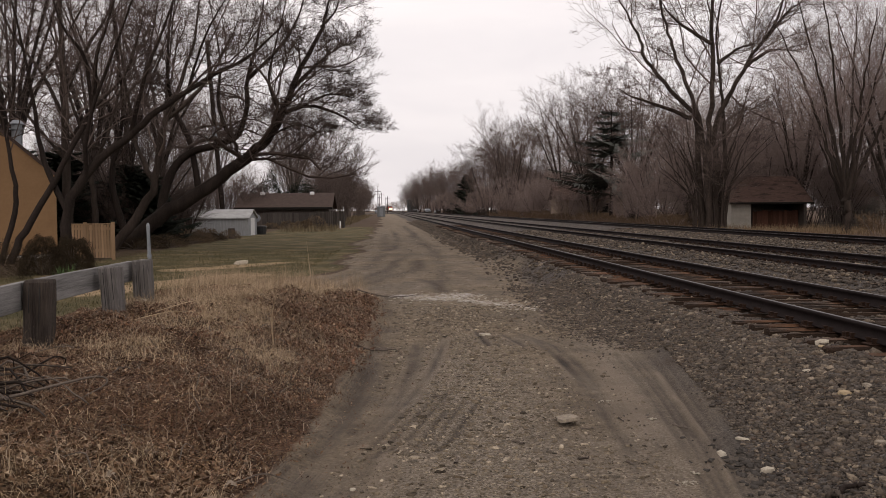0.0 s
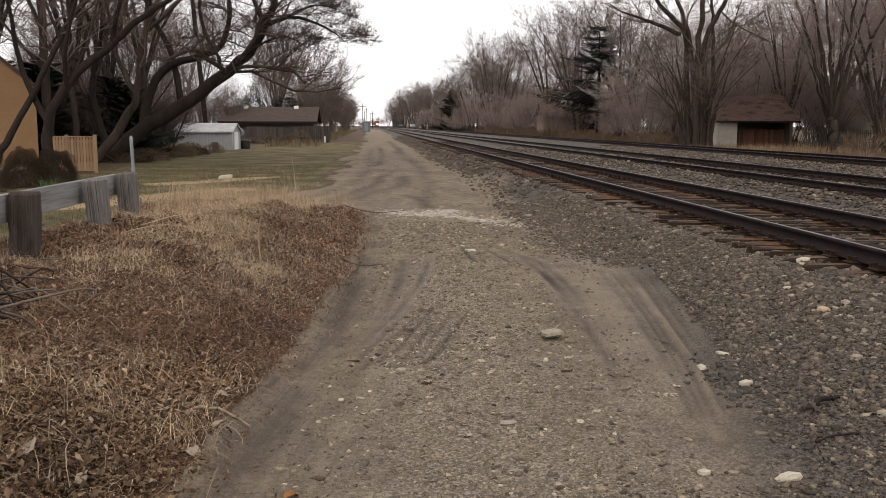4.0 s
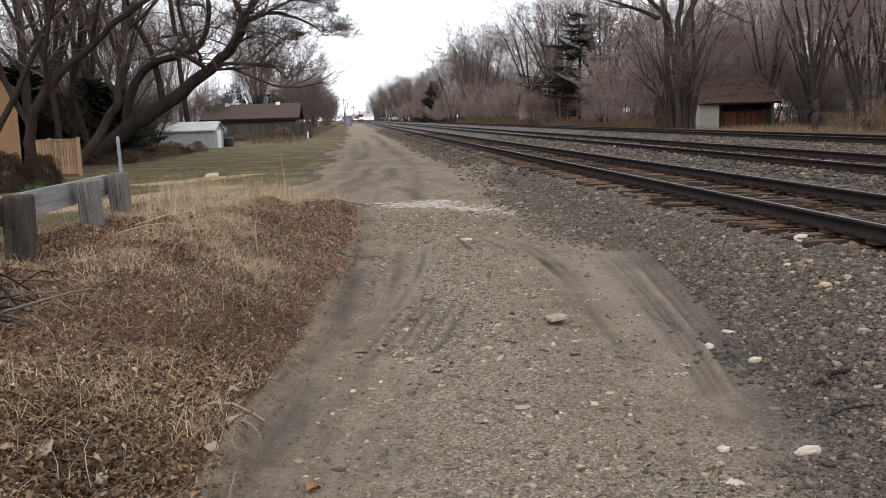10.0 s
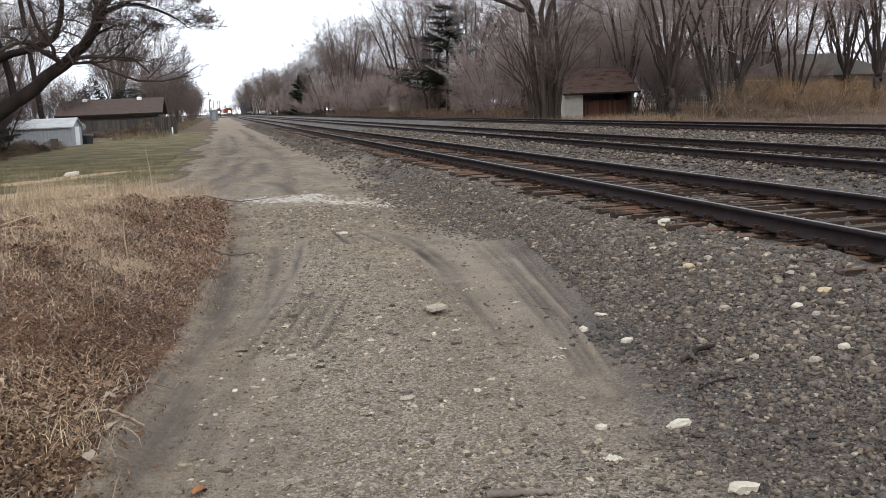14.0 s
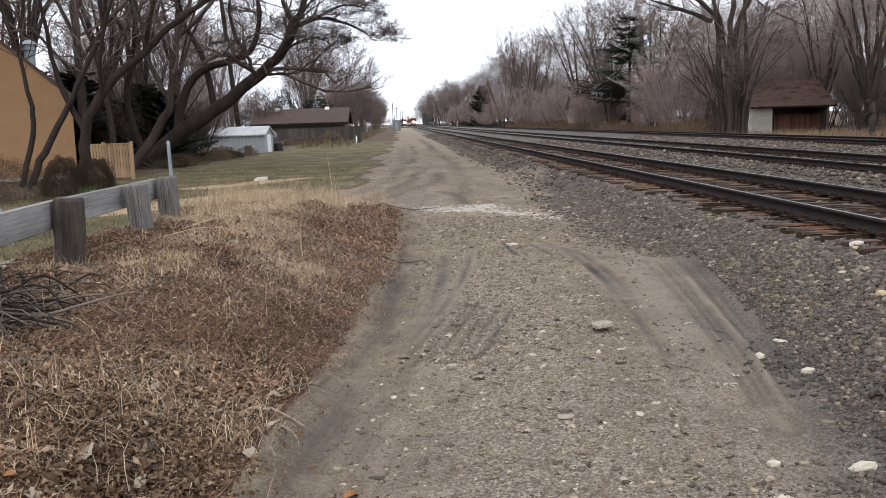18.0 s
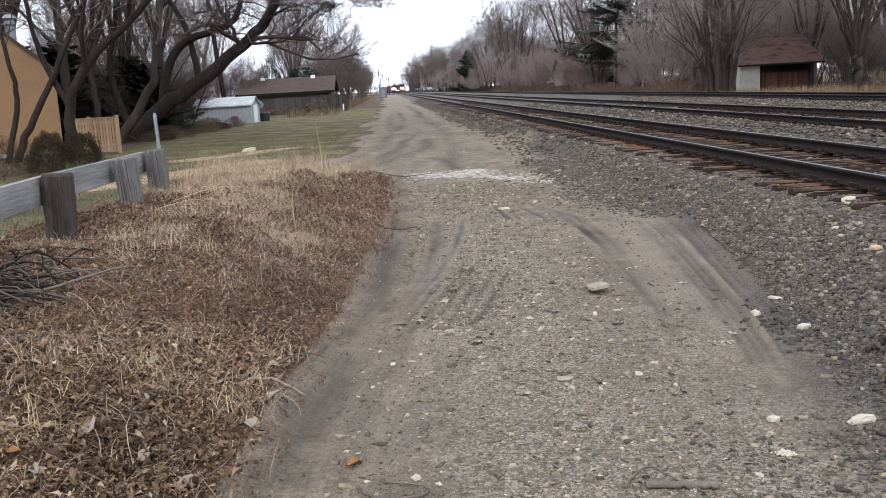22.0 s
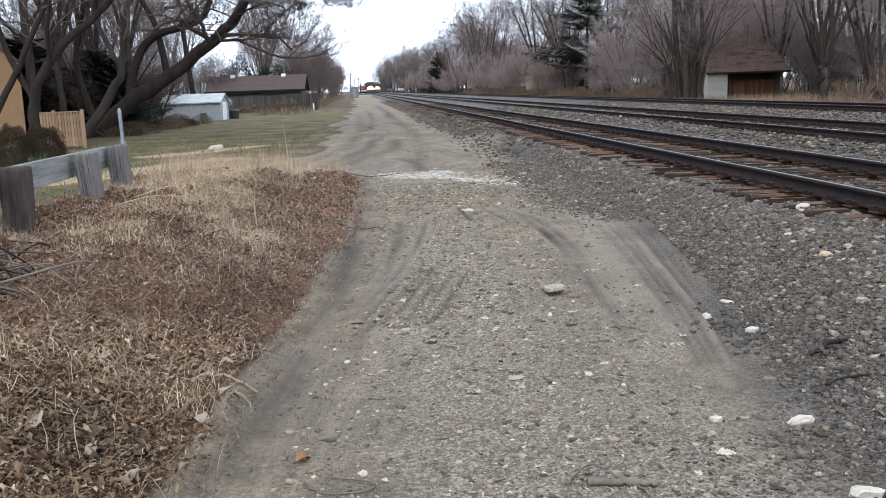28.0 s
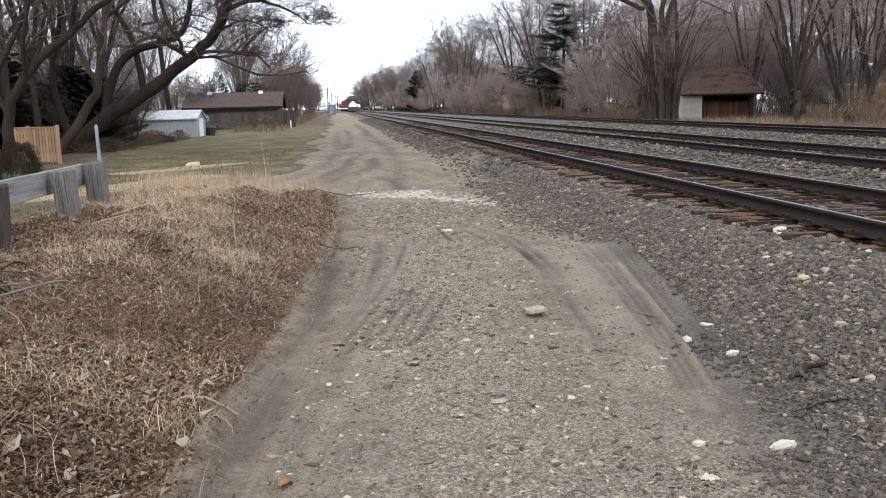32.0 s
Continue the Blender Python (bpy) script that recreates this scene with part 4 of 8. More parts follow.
def spring(r, lines, radii, count, span, angle, ratio, lengths, spread=0.35, keep_tip=True, thin=(0.5, 0.75)):
    """Starts, ways, lengths and radii of shoots off each of the N lines."""
    n, k, _ = lines.shape
    at = r.uniform(span[0], span[1], (n, count))
    if keep_tip:
        at[:, 0] = 0.99
    pos = at * (k - 1)
    i = np.clip(pos.astype(int), 0, k - 2)
    f = (pos - i)[..., None]
    rows = np.arange(n)[:, None]
    a, b = lines[rows, i], lines[rows, i + 1]
    start, along = a + (b - a) * f, unit(b - a)
    side = unit(np.cross(along, r.normal(0, 1, (n, count, 3))))
    th = radians(angle) * r.uniform(0.55, 1.3, (n, count, 1))
    if keep_tip:
        th[:, 0] *= 0.35
    way = along * np.cos(th) + side * np.sin(th)
    way[..., 2] = np.where(way[..., 2] < -0.1, -0.45 * way[..., 2], way[..., 2])
    ln = lengths[:, None] * ratio * r.uniform(1 - spread, 1 + spread, (n, count)) * (1.15 - 0.45 * at)
    if keep_tip:
        ln[:, 0] *= 0.6
    rad = (radii[rows, i] * (1 - f[..., 0]) + radii[rows, i + 1] * f[..., 0]) * r.uniform(thin[0], thin[1], (n, count))
    return start.reshape(-1, 3), way.reshape(-1, 3), ln.ravel(), rad.ravel()


def spline(points, radii, k):
    """A smooth line of k points through a few."""
    p = np.array(points, float)
    t = np.linspace(0, len(p) - 1, k)
    out = []
    for x in t:
        i = min(int(x), len(p) - 2)
        f = x - i
        a, b, c, d = p[max(i - 1, 0)], p[i], p[i + 1], p[min(i + 2, len(p) - 1)]
        out.append(0.5 * (2 * b + (c - a) * f + (2 * a - 5 * b + 4 * c - d) * f * f + (3 * b - a - 3 * c + d) * f ** 3))
    return np.array(out), np.interp(t, range(len(p)), radii)


def crown_chunks(r, limbs, levels, rmin, bare=0.24):
    """Twigs off the limbs (line, radii, length), level by level: (count, ratio, angle, wander, up, points, sides)."""
    chunks = []
    k = 9
    lines = np.stack([np.stack([np.interp(np.linspace(0, 1, k), np.linspace(0, 1, len(l)), l[:, a]) for a in range(3)], 1) for l, _, _ in limbs])
    radii = np.stack([np.interp(np.linspace(0, 1, k), np.linspace(0, 1, len(q)), q) for _, q, _ in limbs])
    lengths = np.maximum(np.array([g for _, _, g in limbs]), 0.45 * max(g for _, _, g in limbs))
    for n, (count, ratio, angle, wander, up, pts, sides) in enumerate(levels):
        s, w, ln, rad = spring(r, lines, radii, count, (bare if n == 0 else 0.1, 1.0), angle, ratio, lengths, thin=(0.28, 0.5) if n == 0 else (0.4, 0.6))
        rad = np.maximum(rad, rmin)
        lines, radii = shoots(r, s, w, ln, rad, pts, wander, up)
        lengths = ln
        chunks.append(tubes(lines, radii, sides))
    return chunks


def make_tree(name, label, seed, limbs, levels, rmin, bark, twig, at, group="", wobble=0.06, twiggy=99, lump=False, bare=0.24):
    """limbs: (points, radius at foot, radius at tip); the first is the trunk."""
    r = np.random.default_rng(seed)
    t = thing(name, label, "tree", at, group)
    drawn, stems = [], []
    for n, (pts, r0, r1) in enumerate(limbs):
        line, rad = spline(pts, np.linspace(r0, r1, len(pts)), 4 * len(pts))
        line[1:] += r.normal(0, wobble * r0, (len(line) - 1, 3))
        if n == 0:
            rad = rad * (1 + 0.55 * np.exp(-np.arange(len(rad)) * 1.3))
        v, f = tubes(line[None], rad[None], 4 if lump else 9 if r0 > 0.12 else 6)
        stems.append((v, f))
        if not lump:
            part("trunk" if n == 0 else "limb", raw_mesh("trunk" if n == 0 else "limb", v, f, bark, True), None, t)
        drawn.append((line, rad, float(np.linalg.norm(np.diff(line, axis=0), axis=1).sum())))
    if lump:
        part("branchwork", raw_mesh("branchwork", *joined(stems), bark, True), None, t)
    if len(drawn) > 3 and drawn[0][2] < 5.5:
        drawn, twiggy = drawn[1:], twiggy - 1
    v, f = joined(crown_chunks(r, drawn[:twiggy] + drawn[twiggy::7], levels, rmin, bare))
    part("crown", raw_mesh("crown", v, f, twig), None, t, "bare fine twigs")
    return t


def fan(r, height, spread, stems, r0, low=0.0, lean=(0, 0), base=0.3, curve=0.5):
    """Limbs for a bare tree: stems that fan out from the foot or from a fork at low."""
    out = []
    if low > 0:
        out.append(([(0, 0, -0.2), (lean[0] * low * 0.5, lean[1] * low * 0.5, low * 0.55), (lean[0] * low, lean[1] * low, low)], r0, r0 * 0.75))
    for n in range(stems):
        a = 2 * math.pi * (n + r.uniform(-0.3, 0.3)) / stems
        s = spread * r.uniform(0.45, 1.0)
        h = height * r.uniform(0.8, 1.0)
        bx, by = (lean[0] * low, lean[1] * low) if low > 0 else (base * math.cos(a), base * math.sin(a))
        z0 = low * 0.9 if low > 0 else -0.2
        dx, dy = s * math.cos(a) + lean[0] * h, s * math.sin(a) + lean[1] * h
        mid = 0.55 - 0.25 * curve
        q = r0 * (0.55 if low > 0 else 0.8) * r.uniform(0.75, 1.05)
        out.append(([(bx, by, z0), (bx + dx * mid * 0.55, by + dy * mid * 0.55, z0 + (h - z0) * 0.35), (bx + dx * 0.62, by + dy * 0.62, z0 + (h - z0) * 0.68), (bx + dx, by + dy, h)], q, 0.025))
    return out


# twig levels: count, length ratio, angle, wander, upward pull, points, sides
FINE = [(11, 0.42, 54, 0.2, 0.05, 6, 5), (7, 0.5, 46, 0.2, 0.04, 4, 4), (6, 0.5, 42, 0.22, 0.03, 3, 3), (4, 0.5, 38, 0.2, 0.02, 2, 3)]
HAZY = [(12, 0.42, 40, 0.14, 0.07, 5, 4), (8, 0.48, 38, 0.16, 0.06, 3, 3), (7, 0.5, 36, 0.2, 0.05, 2, 3)]
STAND = [(9, 0.42, 50, 0.2, 0.05, 5, 4), (6, 0.52, 46, 0.22, 0.04, 4, 3), (6, 0.55, 44, 0.24, 0.03, 2, 3)]
LIGHT = [(9, 0.4, 54, 0.2, 0.05, 6, 5), (6, 0.52, 46, 0.22, 0.04, 4, 4), (5, 0.55, 42, 0.24, 0.03, 3, 3)]
DENSE = [(10, 0.42, 50, 0.22, 0.05, 6, 4), (8, 0.5, 46, 0.24, 0.04, 4, 3), (7, 0.52, 44, 0.26, 0.03, 3, 3)]
BUSHY = [(11, 0.45, 36, 0.14, 0.07, 4, 3), (8, 0.45, 36, 0.16, 0.06, 2, 3), (5, 0.5, 36, 0.2, 0.05, 2, 3)]


def build_left_trees():
    # low multi-stemmed tree in front of the stucco house
    make_tree("tree", "bare multi-stemmed tree leaning beside the stucco house", 21, [
        ([(0.26, 0, -0.1), (0.4, 0, 1.7), (1.26, 0.1, 3.05), (2.27, 0.1, 3.83), (3.17, 0, 4.62), (4.75, 0.2, 5.63), (5.88, 0, 6.19), (6.79, 0, 7.09)], 0.17, 0.02),
        ([(-1.25, -0.3, -0.1), (-1.01, -0.2, 0.6), (-0.43, 0, 1.71), (0.26, 0, 2.94), (1.13, 0.1, 4.73), (1.27, 0, 6.07), (1.68, 0, 7.2), (2.3, 0.2, 9.5)], 0.125, 0.02),
        ([(-1.5, -0.4, -0.1), (-1.14, 0, 1.71), (-1.22, 0, 2.83), (-1.46, 0.1, 4.06), (-1.86, 0, 5.51), (-2.3, 0, 8.5)], 0.09, 0.02),
        ([(1.1, 0.1, 4.6), (0.94, 0, 6.07), (0.36, -0.2, 7.06), (-0.3, 0, 9.4)], 0.07, 0.016),
        ([(0.35, 0, 1.5), (-0.4, 0.3, 3.0), (-0.62, 0.2, 4.6), (-0.8, 0, 6.2), (-1.4, 0, 9.0)], 0.1, 0.018),
        ([(2.2, 0.1, 3.8), (2.75, -0.2, 5.51), (3.22, 0, 6.85), (4.1, 0, 9.2)], 0.075, 0.016),
        ([(0.9, 0, 2.6), (1.2, -0.5, 4.2), (2.0, -0.4, 6.4), (2.9, -0.2, 9.0)], 0.075, 0.016),
        ([(3.9, 0.1, 5.1), (4.6, -0.3, 6.8), (5.6, 0, 8.6)], 0.045, 0.012),
    ], FINE, 0.0038, M_DARKBARK, M_TWIGDARK, pose(-9.35, 27.2, gz(-9.35, 27.2)), wobble=0.12, bare=0.46)
    # pale curved trunk beside the cedar panel
    make_tree("tree", "bare tree with a pale curved double trunk at the lawn edge", 23, [
        ([(0.1, 0, -0.1), (0.43, 0, 0.3), (1.35, 0.1, 1.44), (1.96, 0, 2.63), (2.13, 0, 3.83), (2.46, 0.1, 5.32), (3.08, 0.2, 6.81), (3.55, 0.2, 8.3), (4.0, 0, 10.6)], 0.23, 0.024),
        ([(-0.45, 0.2, -0.1), (-0.43, 0.2, 1.15), (-0.5, 0.2, 2.35), (-0.67, 0.2, 3.54), (-0.93, 0.2, 4.88), (-1.4, 0.2, 6.6), (-1.6, 0.2, 9.5)], 0.15, 0.024),
        ([(1.96, 0, 2.6), (1.2, 0.4, 4.2), (0.9, 0.3, 6.2), (0.4, 0.2, 9.8)], 0.12, 0.024),
        ([(2.4, 0.1, 5.1), (3.6, -0.3, 6.0), (4.6, -0.2, 7.4), (5.4, 0, 9.2)], 0.09, 0.016),
        ([(-0.6, 0.2, 3.2), (0.2, 0.0, 4.6), (0.7, 0.1, 6.4), (1.6, 0.1, 9.0)], 0.08, 0.016),
    ], LIGHT, 0.0042, M_OLDBARK, M_TWIG, pose(-10.7, 36.4, gz(-10.7, 36.4)), wobble=0.12, bare=0.4)
    # straight pale trunk behind the house corner
    make_tree("tree", "tall bare tree with a straight pale trunk behind the house", 24, [
        ([(0.1, 0, -0.2), (0.05, 0, 3.0), (0.02, 0, 6.0), (-0.05, 0, 8.6), (-0.1, 0, 12.5)], 0.2, 0.07),
        ([(0.0, 0, 5.2), (-0.9, 0.3, 7.0), (-2.2, 0.2, 9.0), (-2.8, 0, 11.5)], 0.09, 0.016),
        ([(0.0, 0, 6.0), (0.8, -0.2, 7.6), (1.9, 0, 9.6), (2.4, 0, 12.0)], 0.09, 0.016),
        ([(0.0, 0, 4.2), (1.0, 0.4, 5.6), (2.4, 0.4, 7.2), (3.2, 0.2, 9.6)], 0.08, 0.016),
        ([(0.0, 0, 3.6), (-1.2, -0.3, 5.2), (-2.6, -0.2, 6.8), (-3.6, 0, 9.4)], 0.08, 0.016),
    ], LIGHT, 0.0046, M_OLDBARK, M_TWIG, pose(-12.25, 36.6, gz(-12.25, 36.6)), wobble=0.1)
    # big old tree that leans over the lawn
    make_tree("tree", "large dark leaning tree with bare spreading crown over the lawn", 22, [
        ([(0.1, 0, -0.3), (0.68, 0, 0.2), (2.25, 0, 1.43), (3.98, 0.1, 2.51), (5.55, 0, 3.68), (6.34, 0, 4.31), (7.06, 0, 5.56), (7.47, 0, 6.58), (8.11, 0, 7.83), (8.8, 0, 9.3), (9.2, 0, 10.6)], 0.37, 0.03),
        ([(2.0, 0.1, 1.3), (2.28, 0.4, 2.83), (3.07, 0.5, 3.92), (4.94, 0.4, 4.54), (5.5, 0.4, 5.48), (5.6, 0.5, 7.04), (6.02, 0.4, 8.6), (6.4, 0.4, 10.6)], 0.21, 0.028),
        ([(7.06, 0, 5.5), (8.08, 0.2, 5.87), (9.2, 0.1, 5.6), (9.9, 0, 5.2), (10.4, 0, 4.8)], 0.105, 0.014),
        ([(7.47, 0, 6.5), (8.4, -0.3, 7.4), (9.1, -0.2, 8.0), (9.5, 0, 8.3)], 0.09, 0.014),
        ([(7.8, 0.1, 5.8), (9.0, -0.2, 6.3), (10.1, -0.2, 6.15)], 0.07, 0.012),
        ([(5.6, 0.5, 7.0), (6.87, 0.6, 8.29), (7.7, 0.4, 9.5), (8.1, 0.3, 10.8)], 0.09, 0.016),
        ([(8.7, 0, 9.1), (9.3, 0.2, 9.8), (9.5, 0.2, 10.6)], 0.06, 0.014),
        ([(3.6, 0.1, 2.3), (3.08, 0.8, 4.55), (2.34, 0.9, 6.11), (2.23, 0.9, 8.27), (2.6, 0.8, 11.0)], 0.15, 0.024),
        ([(6.2, 0, 4.2), (6.9, -0.6, 4.7), (7.9, -0.8, 5.0), (8.8, -0.7, 4.6)], 0.07, 0.012),
        ([(4.9, 0.4, 4.5), (4.3, 0.9, 6.0), (4.4, 1.0, 7.8), (4.0, 0.9, 10.4)], 0.1, 0.018),
        ([(0.7, 0, 0.3), (0.0, 0.3, 2.8), (0.5, 0.3, 5.6), (0.2, 0, 10.4)], 0.17, 0.03),
        ([(7.06, 0, 5.4), (6.6, -0.4, 6.8), (6.9, -0.3, 8.4), (7.4, -0.3, 10.4)], 0.08, 0.014),
    ], [(13, 0.26, 60, 0.26, 0.02, 6, 5), (8, 0.55, 52, 0.28, 0.01, 5, 4), (7, 0.55, 50, 0.3, 0.0, 3, 3), (6, 0.6, 46, 0.28, -0.02, 2, 3)], 0.0045, M_DARKBARK, M_TWIGDARK, pose(-10.95, 38, gz(-10.95, 38)), wobble=0.1, bare=0.36)
    r = random.Random(31)
    # stand of upright trees behind
    for n, (x, y, h) in enumerate(((-15.2, 39, 14.5), (-18, 46, 16), (-17.5, 57, 17), (-23, 50, 16), (-26, 62, 17), (-20, 70, 18), (-13.2, 49, 15), (-14.6, 62, 17))):
        if n < 2:
            proto = make_tree("tree", "tall bare dark tree in the stand beyond the lawn", 40 + n, fan(r, h, 5.0, 7, 0.22, low=3.4 + n * 0.8), STAND, 0.0048, M_DARKBARK, M_TWIG, pose(x, y, gz(x, y)), "trees behind the lawn")
            protos = [proto] if n == 0 else protos + [proto]
        else:
            copy_thing(protos[n % 2], pose(x, y, gz(x, y), 0, 0, r.uniform(0, 360)) @ Matrix.Scale(h / 15.5, 4))
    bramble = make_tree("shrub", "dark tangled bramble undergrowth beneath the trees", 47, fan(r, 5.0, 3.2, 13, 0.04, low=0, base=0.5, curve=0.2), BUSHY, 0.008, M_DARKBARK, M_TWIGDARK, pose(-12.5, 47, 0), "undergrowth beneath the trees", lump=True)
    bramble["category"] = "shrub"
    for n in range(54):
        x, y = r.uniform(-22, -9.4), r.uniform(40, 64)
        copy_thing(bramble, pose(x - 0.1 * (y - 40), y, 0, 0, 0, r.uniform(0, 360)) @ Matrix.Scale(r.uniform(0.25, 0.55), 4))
    # behind the low garage and down the left side of the dirt track
    far = make_tree("tree", "bare tree beyond the low garage", 52, fan(r, 15, 5.5, 7, 0.24, low=2.6), HAZY, 0.011, M_BARK, M_TWIG, pose(-11.5, 116, 0), "trees along the dirt track")
    far2 = make_tree("tree", "bare brushy tree along the dirt track", 53, fan(r, 9.5, 3.0, 9, 0.1, low=0), BUSHY, 0.011, M_BARK, M_TWIG, pose(-6.0, 128, 0), "trees along the dirt track")
    for x, y, s in ((-18, 100, 0.8), (-22, 112, 0.95), (-9.5, 140, 0.85), (-28, 125, 1.0), (-16, 160, 0.95), (-33, 105, 0.85), (-40, 120, 1.0), (-24, 92, 0.8), (-50, 110, 1.0)):
        copy_thing(far, pose(x, y, 0, 0, 0, r.uniform(0, 360)) @ Matrix.Scale(s, 4))
    for n in range(17):
        y = 98 + n * 13
        copy_thing(far2, pose(-5.6 - 0.007 * y + r.uniform(-1.6, 0.6), y, 0, 0, 0, r.uniform(0, 360)) @ Matrix.Scale(r.uniform(0.4, 0.68) * (1 + n * 0.03), 4))
    for n in range(10):
        y = 120 + n * 26
        copy_thing(far, pose(-11 - 0.012 * y + r.uniform(-3, 1), y, 0, 0, 0, r.uniform(0, 360)) @ Matrix.Scale(r.uniform(0.5, 0.65), 4))
    for n in range(34):
        x, y = r.uniform(-44, -12), r.uniform(66, 105)
        copy_thing(far2, pose(x, y, 0, 0, 0, r.uniform(0, 360)) @ Matrix.Scale(r.uniform(0.4, 0.7), 4))


def build_right_trees():
    r = random.Random(77)
    # the great old tree by the barn
    limbs = [
        ([(-0.2, 0.3, -0.3), (-0.3, 0.2, 4.08), (-0.26, 0, 7.36), (-0.01, 0.1, 12.25), (-0.17, 0, 16.3), (0.22, 0, 20.3)], 0.27, 0.09),
        ([(-0.72, 0.3, -0.3), (-0.8, 0.2, 2.4), (-1.0, 0.2, 5.0), (-1.24, 0.1, 8.18), (-2.91, 0, 10.08), (-4.86, 0, 12.24), (-5.27, 0, 13.58), (-5.96, 0, 15.19), (-7.0, 0, 16.8)], 0.25, 0.05),
        ([(-0.4, -0.4, -0.3), (-0.5, -0.4, 2.4), (-0.66, -0.3, 5.0), (-1.1, -0.2, 7.9), (-2.09, -0.2, 10.89), (-2.93, 0, 13.05), (-3.62, 0, 15.21), (-4.2, 0, 19.0)], 0.24, 0.06),
        ([(0.3, 0.1, -0.3), (0.3, 0.1, 2.4), (0.24, 0.1, 5.2), (0.16, 0.1, 7.63), (1.26, 0, 10.08), (2.36, 0, 11.98), (3.47, 0.2, 13.62), (4.57, 0, 15.25), (5.6, 0, 18.6)], 0.26, 0.06),
        ([(2.3, 0, 11.9), (3.75, -0.3, 12.94), (5.15, -0.2, 13.13), (6.3, 0, 13.0)], 0.15, 0.02),
        ([(0.3, 0.1, 12.2), (1.8, 0.3, 13.2), (3.05, 0.2, 13.61)], 0.14, 0.03),
        ([(-1.6, 0.1, 8.3), (-4.02, -0.3, 9.13), (-5.68, -0.2, 9.67), (-7.0, 0, 10.4)], 0.17, 0.02),
        ([(-0.2, 0, 13.6), (-1.82, 0.3, 14.68), (-2.94, 0.2, 15.48), (-4.0, 0.2, 16.8)], 0.15, 0.03),
        ([(3.75, 0.2, 13.89), (5.41, 0.3, 15.79), (6.8, 0.2, 17.0)], 0.16, 0.03),
        ([(0.62, 0.3, -0.3), (0.78, 0.4, 2.6), (0.95, 0.4, 5.4), (0.85, 0.3, 8.72), (0.55, 0.3, 11.44), (0.3, 0.3, 14.5), (1.0, 0.3, 18.5)], 0.19, 0.05),
    ]
    for n in range(6):
        a, q = n * 1.05 + 0.3, r.uniform(0.7, 1.1)
        c, w = math.cos(a), 0.6 * math.sin(a)
        top = r.uniform(2.0, 3.4)
        limbs.append(([(q * c - 0.1, q * w, -0.3), (q * 1.15 * c - 0.1, q * w, 1.6), (q * 1.6 * c - 0.15, q * w, 3.6), (q * top * c - 0.15, 1.2 * q * w, r.uniform(5.6, 7.5))], r.uniform(0.1, 0.17), 0.04))
    for n in range(26):
        a = r.uniform(0, 6.28)
        q = r.uniform(0.4, 1.2)
        s = r.uniform(1.0, 3.4)
        h = r.uniform(4.0, 9.5)
        limbs.append(([(q * math.cos(a) - 0.3, q * math.sin(a) * 0.7, -0.1), ((q + s * 0.13) * math.cos(a) - 0.3, (q + s * 0.13) * math.sin(a), h * 0.5), ((q + s) * math.cos(a) - 0.3, (q + s) * math.sin(a), h)], r.uniform(0.03, 0.09), 0.012))
    make_tree("tree", "huge old bare tree with forked limbs and sucker stems beside barn", 61, limbs, [(9, 0.34, 52, 0.24, 0.04, 6, 4), (7, 0.5, 48, 0.28, 0.03, 4, 3), (6, 0.55, 46, 0.28, 0.03, 3, 3), (5, 0.55, 42, 0.26, 0.02, 2, 3)], 0.009, M_OLDBARK, M_TWIG, pose(23.8, 65, gz(23.8, 65)), twiggy=10, wobble=0.2)
    # reddish trees around the barn and towards the low house
    a = make_tree("tree", "bare reddish-brown tree at the edge of the yards", 62, fan(r, 16.5, 6.6, 8, 0.3, low=2.6, curve=-0.1), DENSE, 0.006, M_OLDBARK, M_TWIGRED, pose(32.2, 62, gz(32.2, 62)), "trees at the yard edge", wobble=0.4)
    b = make_tree("tree", "bare brown tree with many thin upright stems", 63, fan(r, 15.5, 6.0, 8, 0.17, low=0, curve=0.0), DENSE, 0.006, M_OLDBARK, M_TWIGRED, pose(36.4, 62, gz(36.4, 62)), "trees at the yard edge", wobble=0.4)
    c = make_tree("shrub", "bare tangled brown thicket shrub beside the tracks", 64, fan(r, 5.5, 3.4, 14, 0.045, low=0, base=0.5, curve=0.2), BUSHY, 0.008, M_OLDBARK, M_TWIGRED, pose(26, 88, gz(26, 88)), "thicket beside the tracks", lump=True)
    c["category"] = "shrub"
    for x, y, s, p in ((49.5, 62, 1.1, a), (38.6, 63.5, 0.85, a), (46, 68, 1.0, b), (37, 80, 0.85, a), (43.5, 86, 0.95, b), (31, 94, 0.75, b), (57, 76, 1.1, a), (50, 92, 1.15, a), (62, 66, 1.1, b), (38, 100, 0.8, a), (66, 90, 1.0, a), (58, 54, 1.0, b), (28.0, 84, 0.62, a), (47, 108, 0.9, a), (72, 78, 1.2, a), (33, 86, 0.65, b), (40, 91, 0.75, b), (64, 58, 1.0, a), (53, 84, 1.0, a), (76, 96, 1.1, b), (58, 94, 1.1, a), (74, 88, 1.15, a), (60, 104, 1.1, b), (37.7, 73.4, 0.8, a), (41.4, 73.2, 0.8, a)):
        copy_thing(p, pose(x, y, gz(x, y), 0, 0, r.uniform(0, 360)) @ Matrix.Scale(s, 4))
    for n in range(30):
        y = 84 + n * 5.0 + r.uniform(-2, 2)
        copy_thing(c, pose(25.5 + r.uniform(-1.6, 6), y, 0, 0, 0, r.uniform(0, 360)) @ Matrix.Scale(r.choice((0.3, 0.4, 0.5, 0.65, 1.1)), 4))
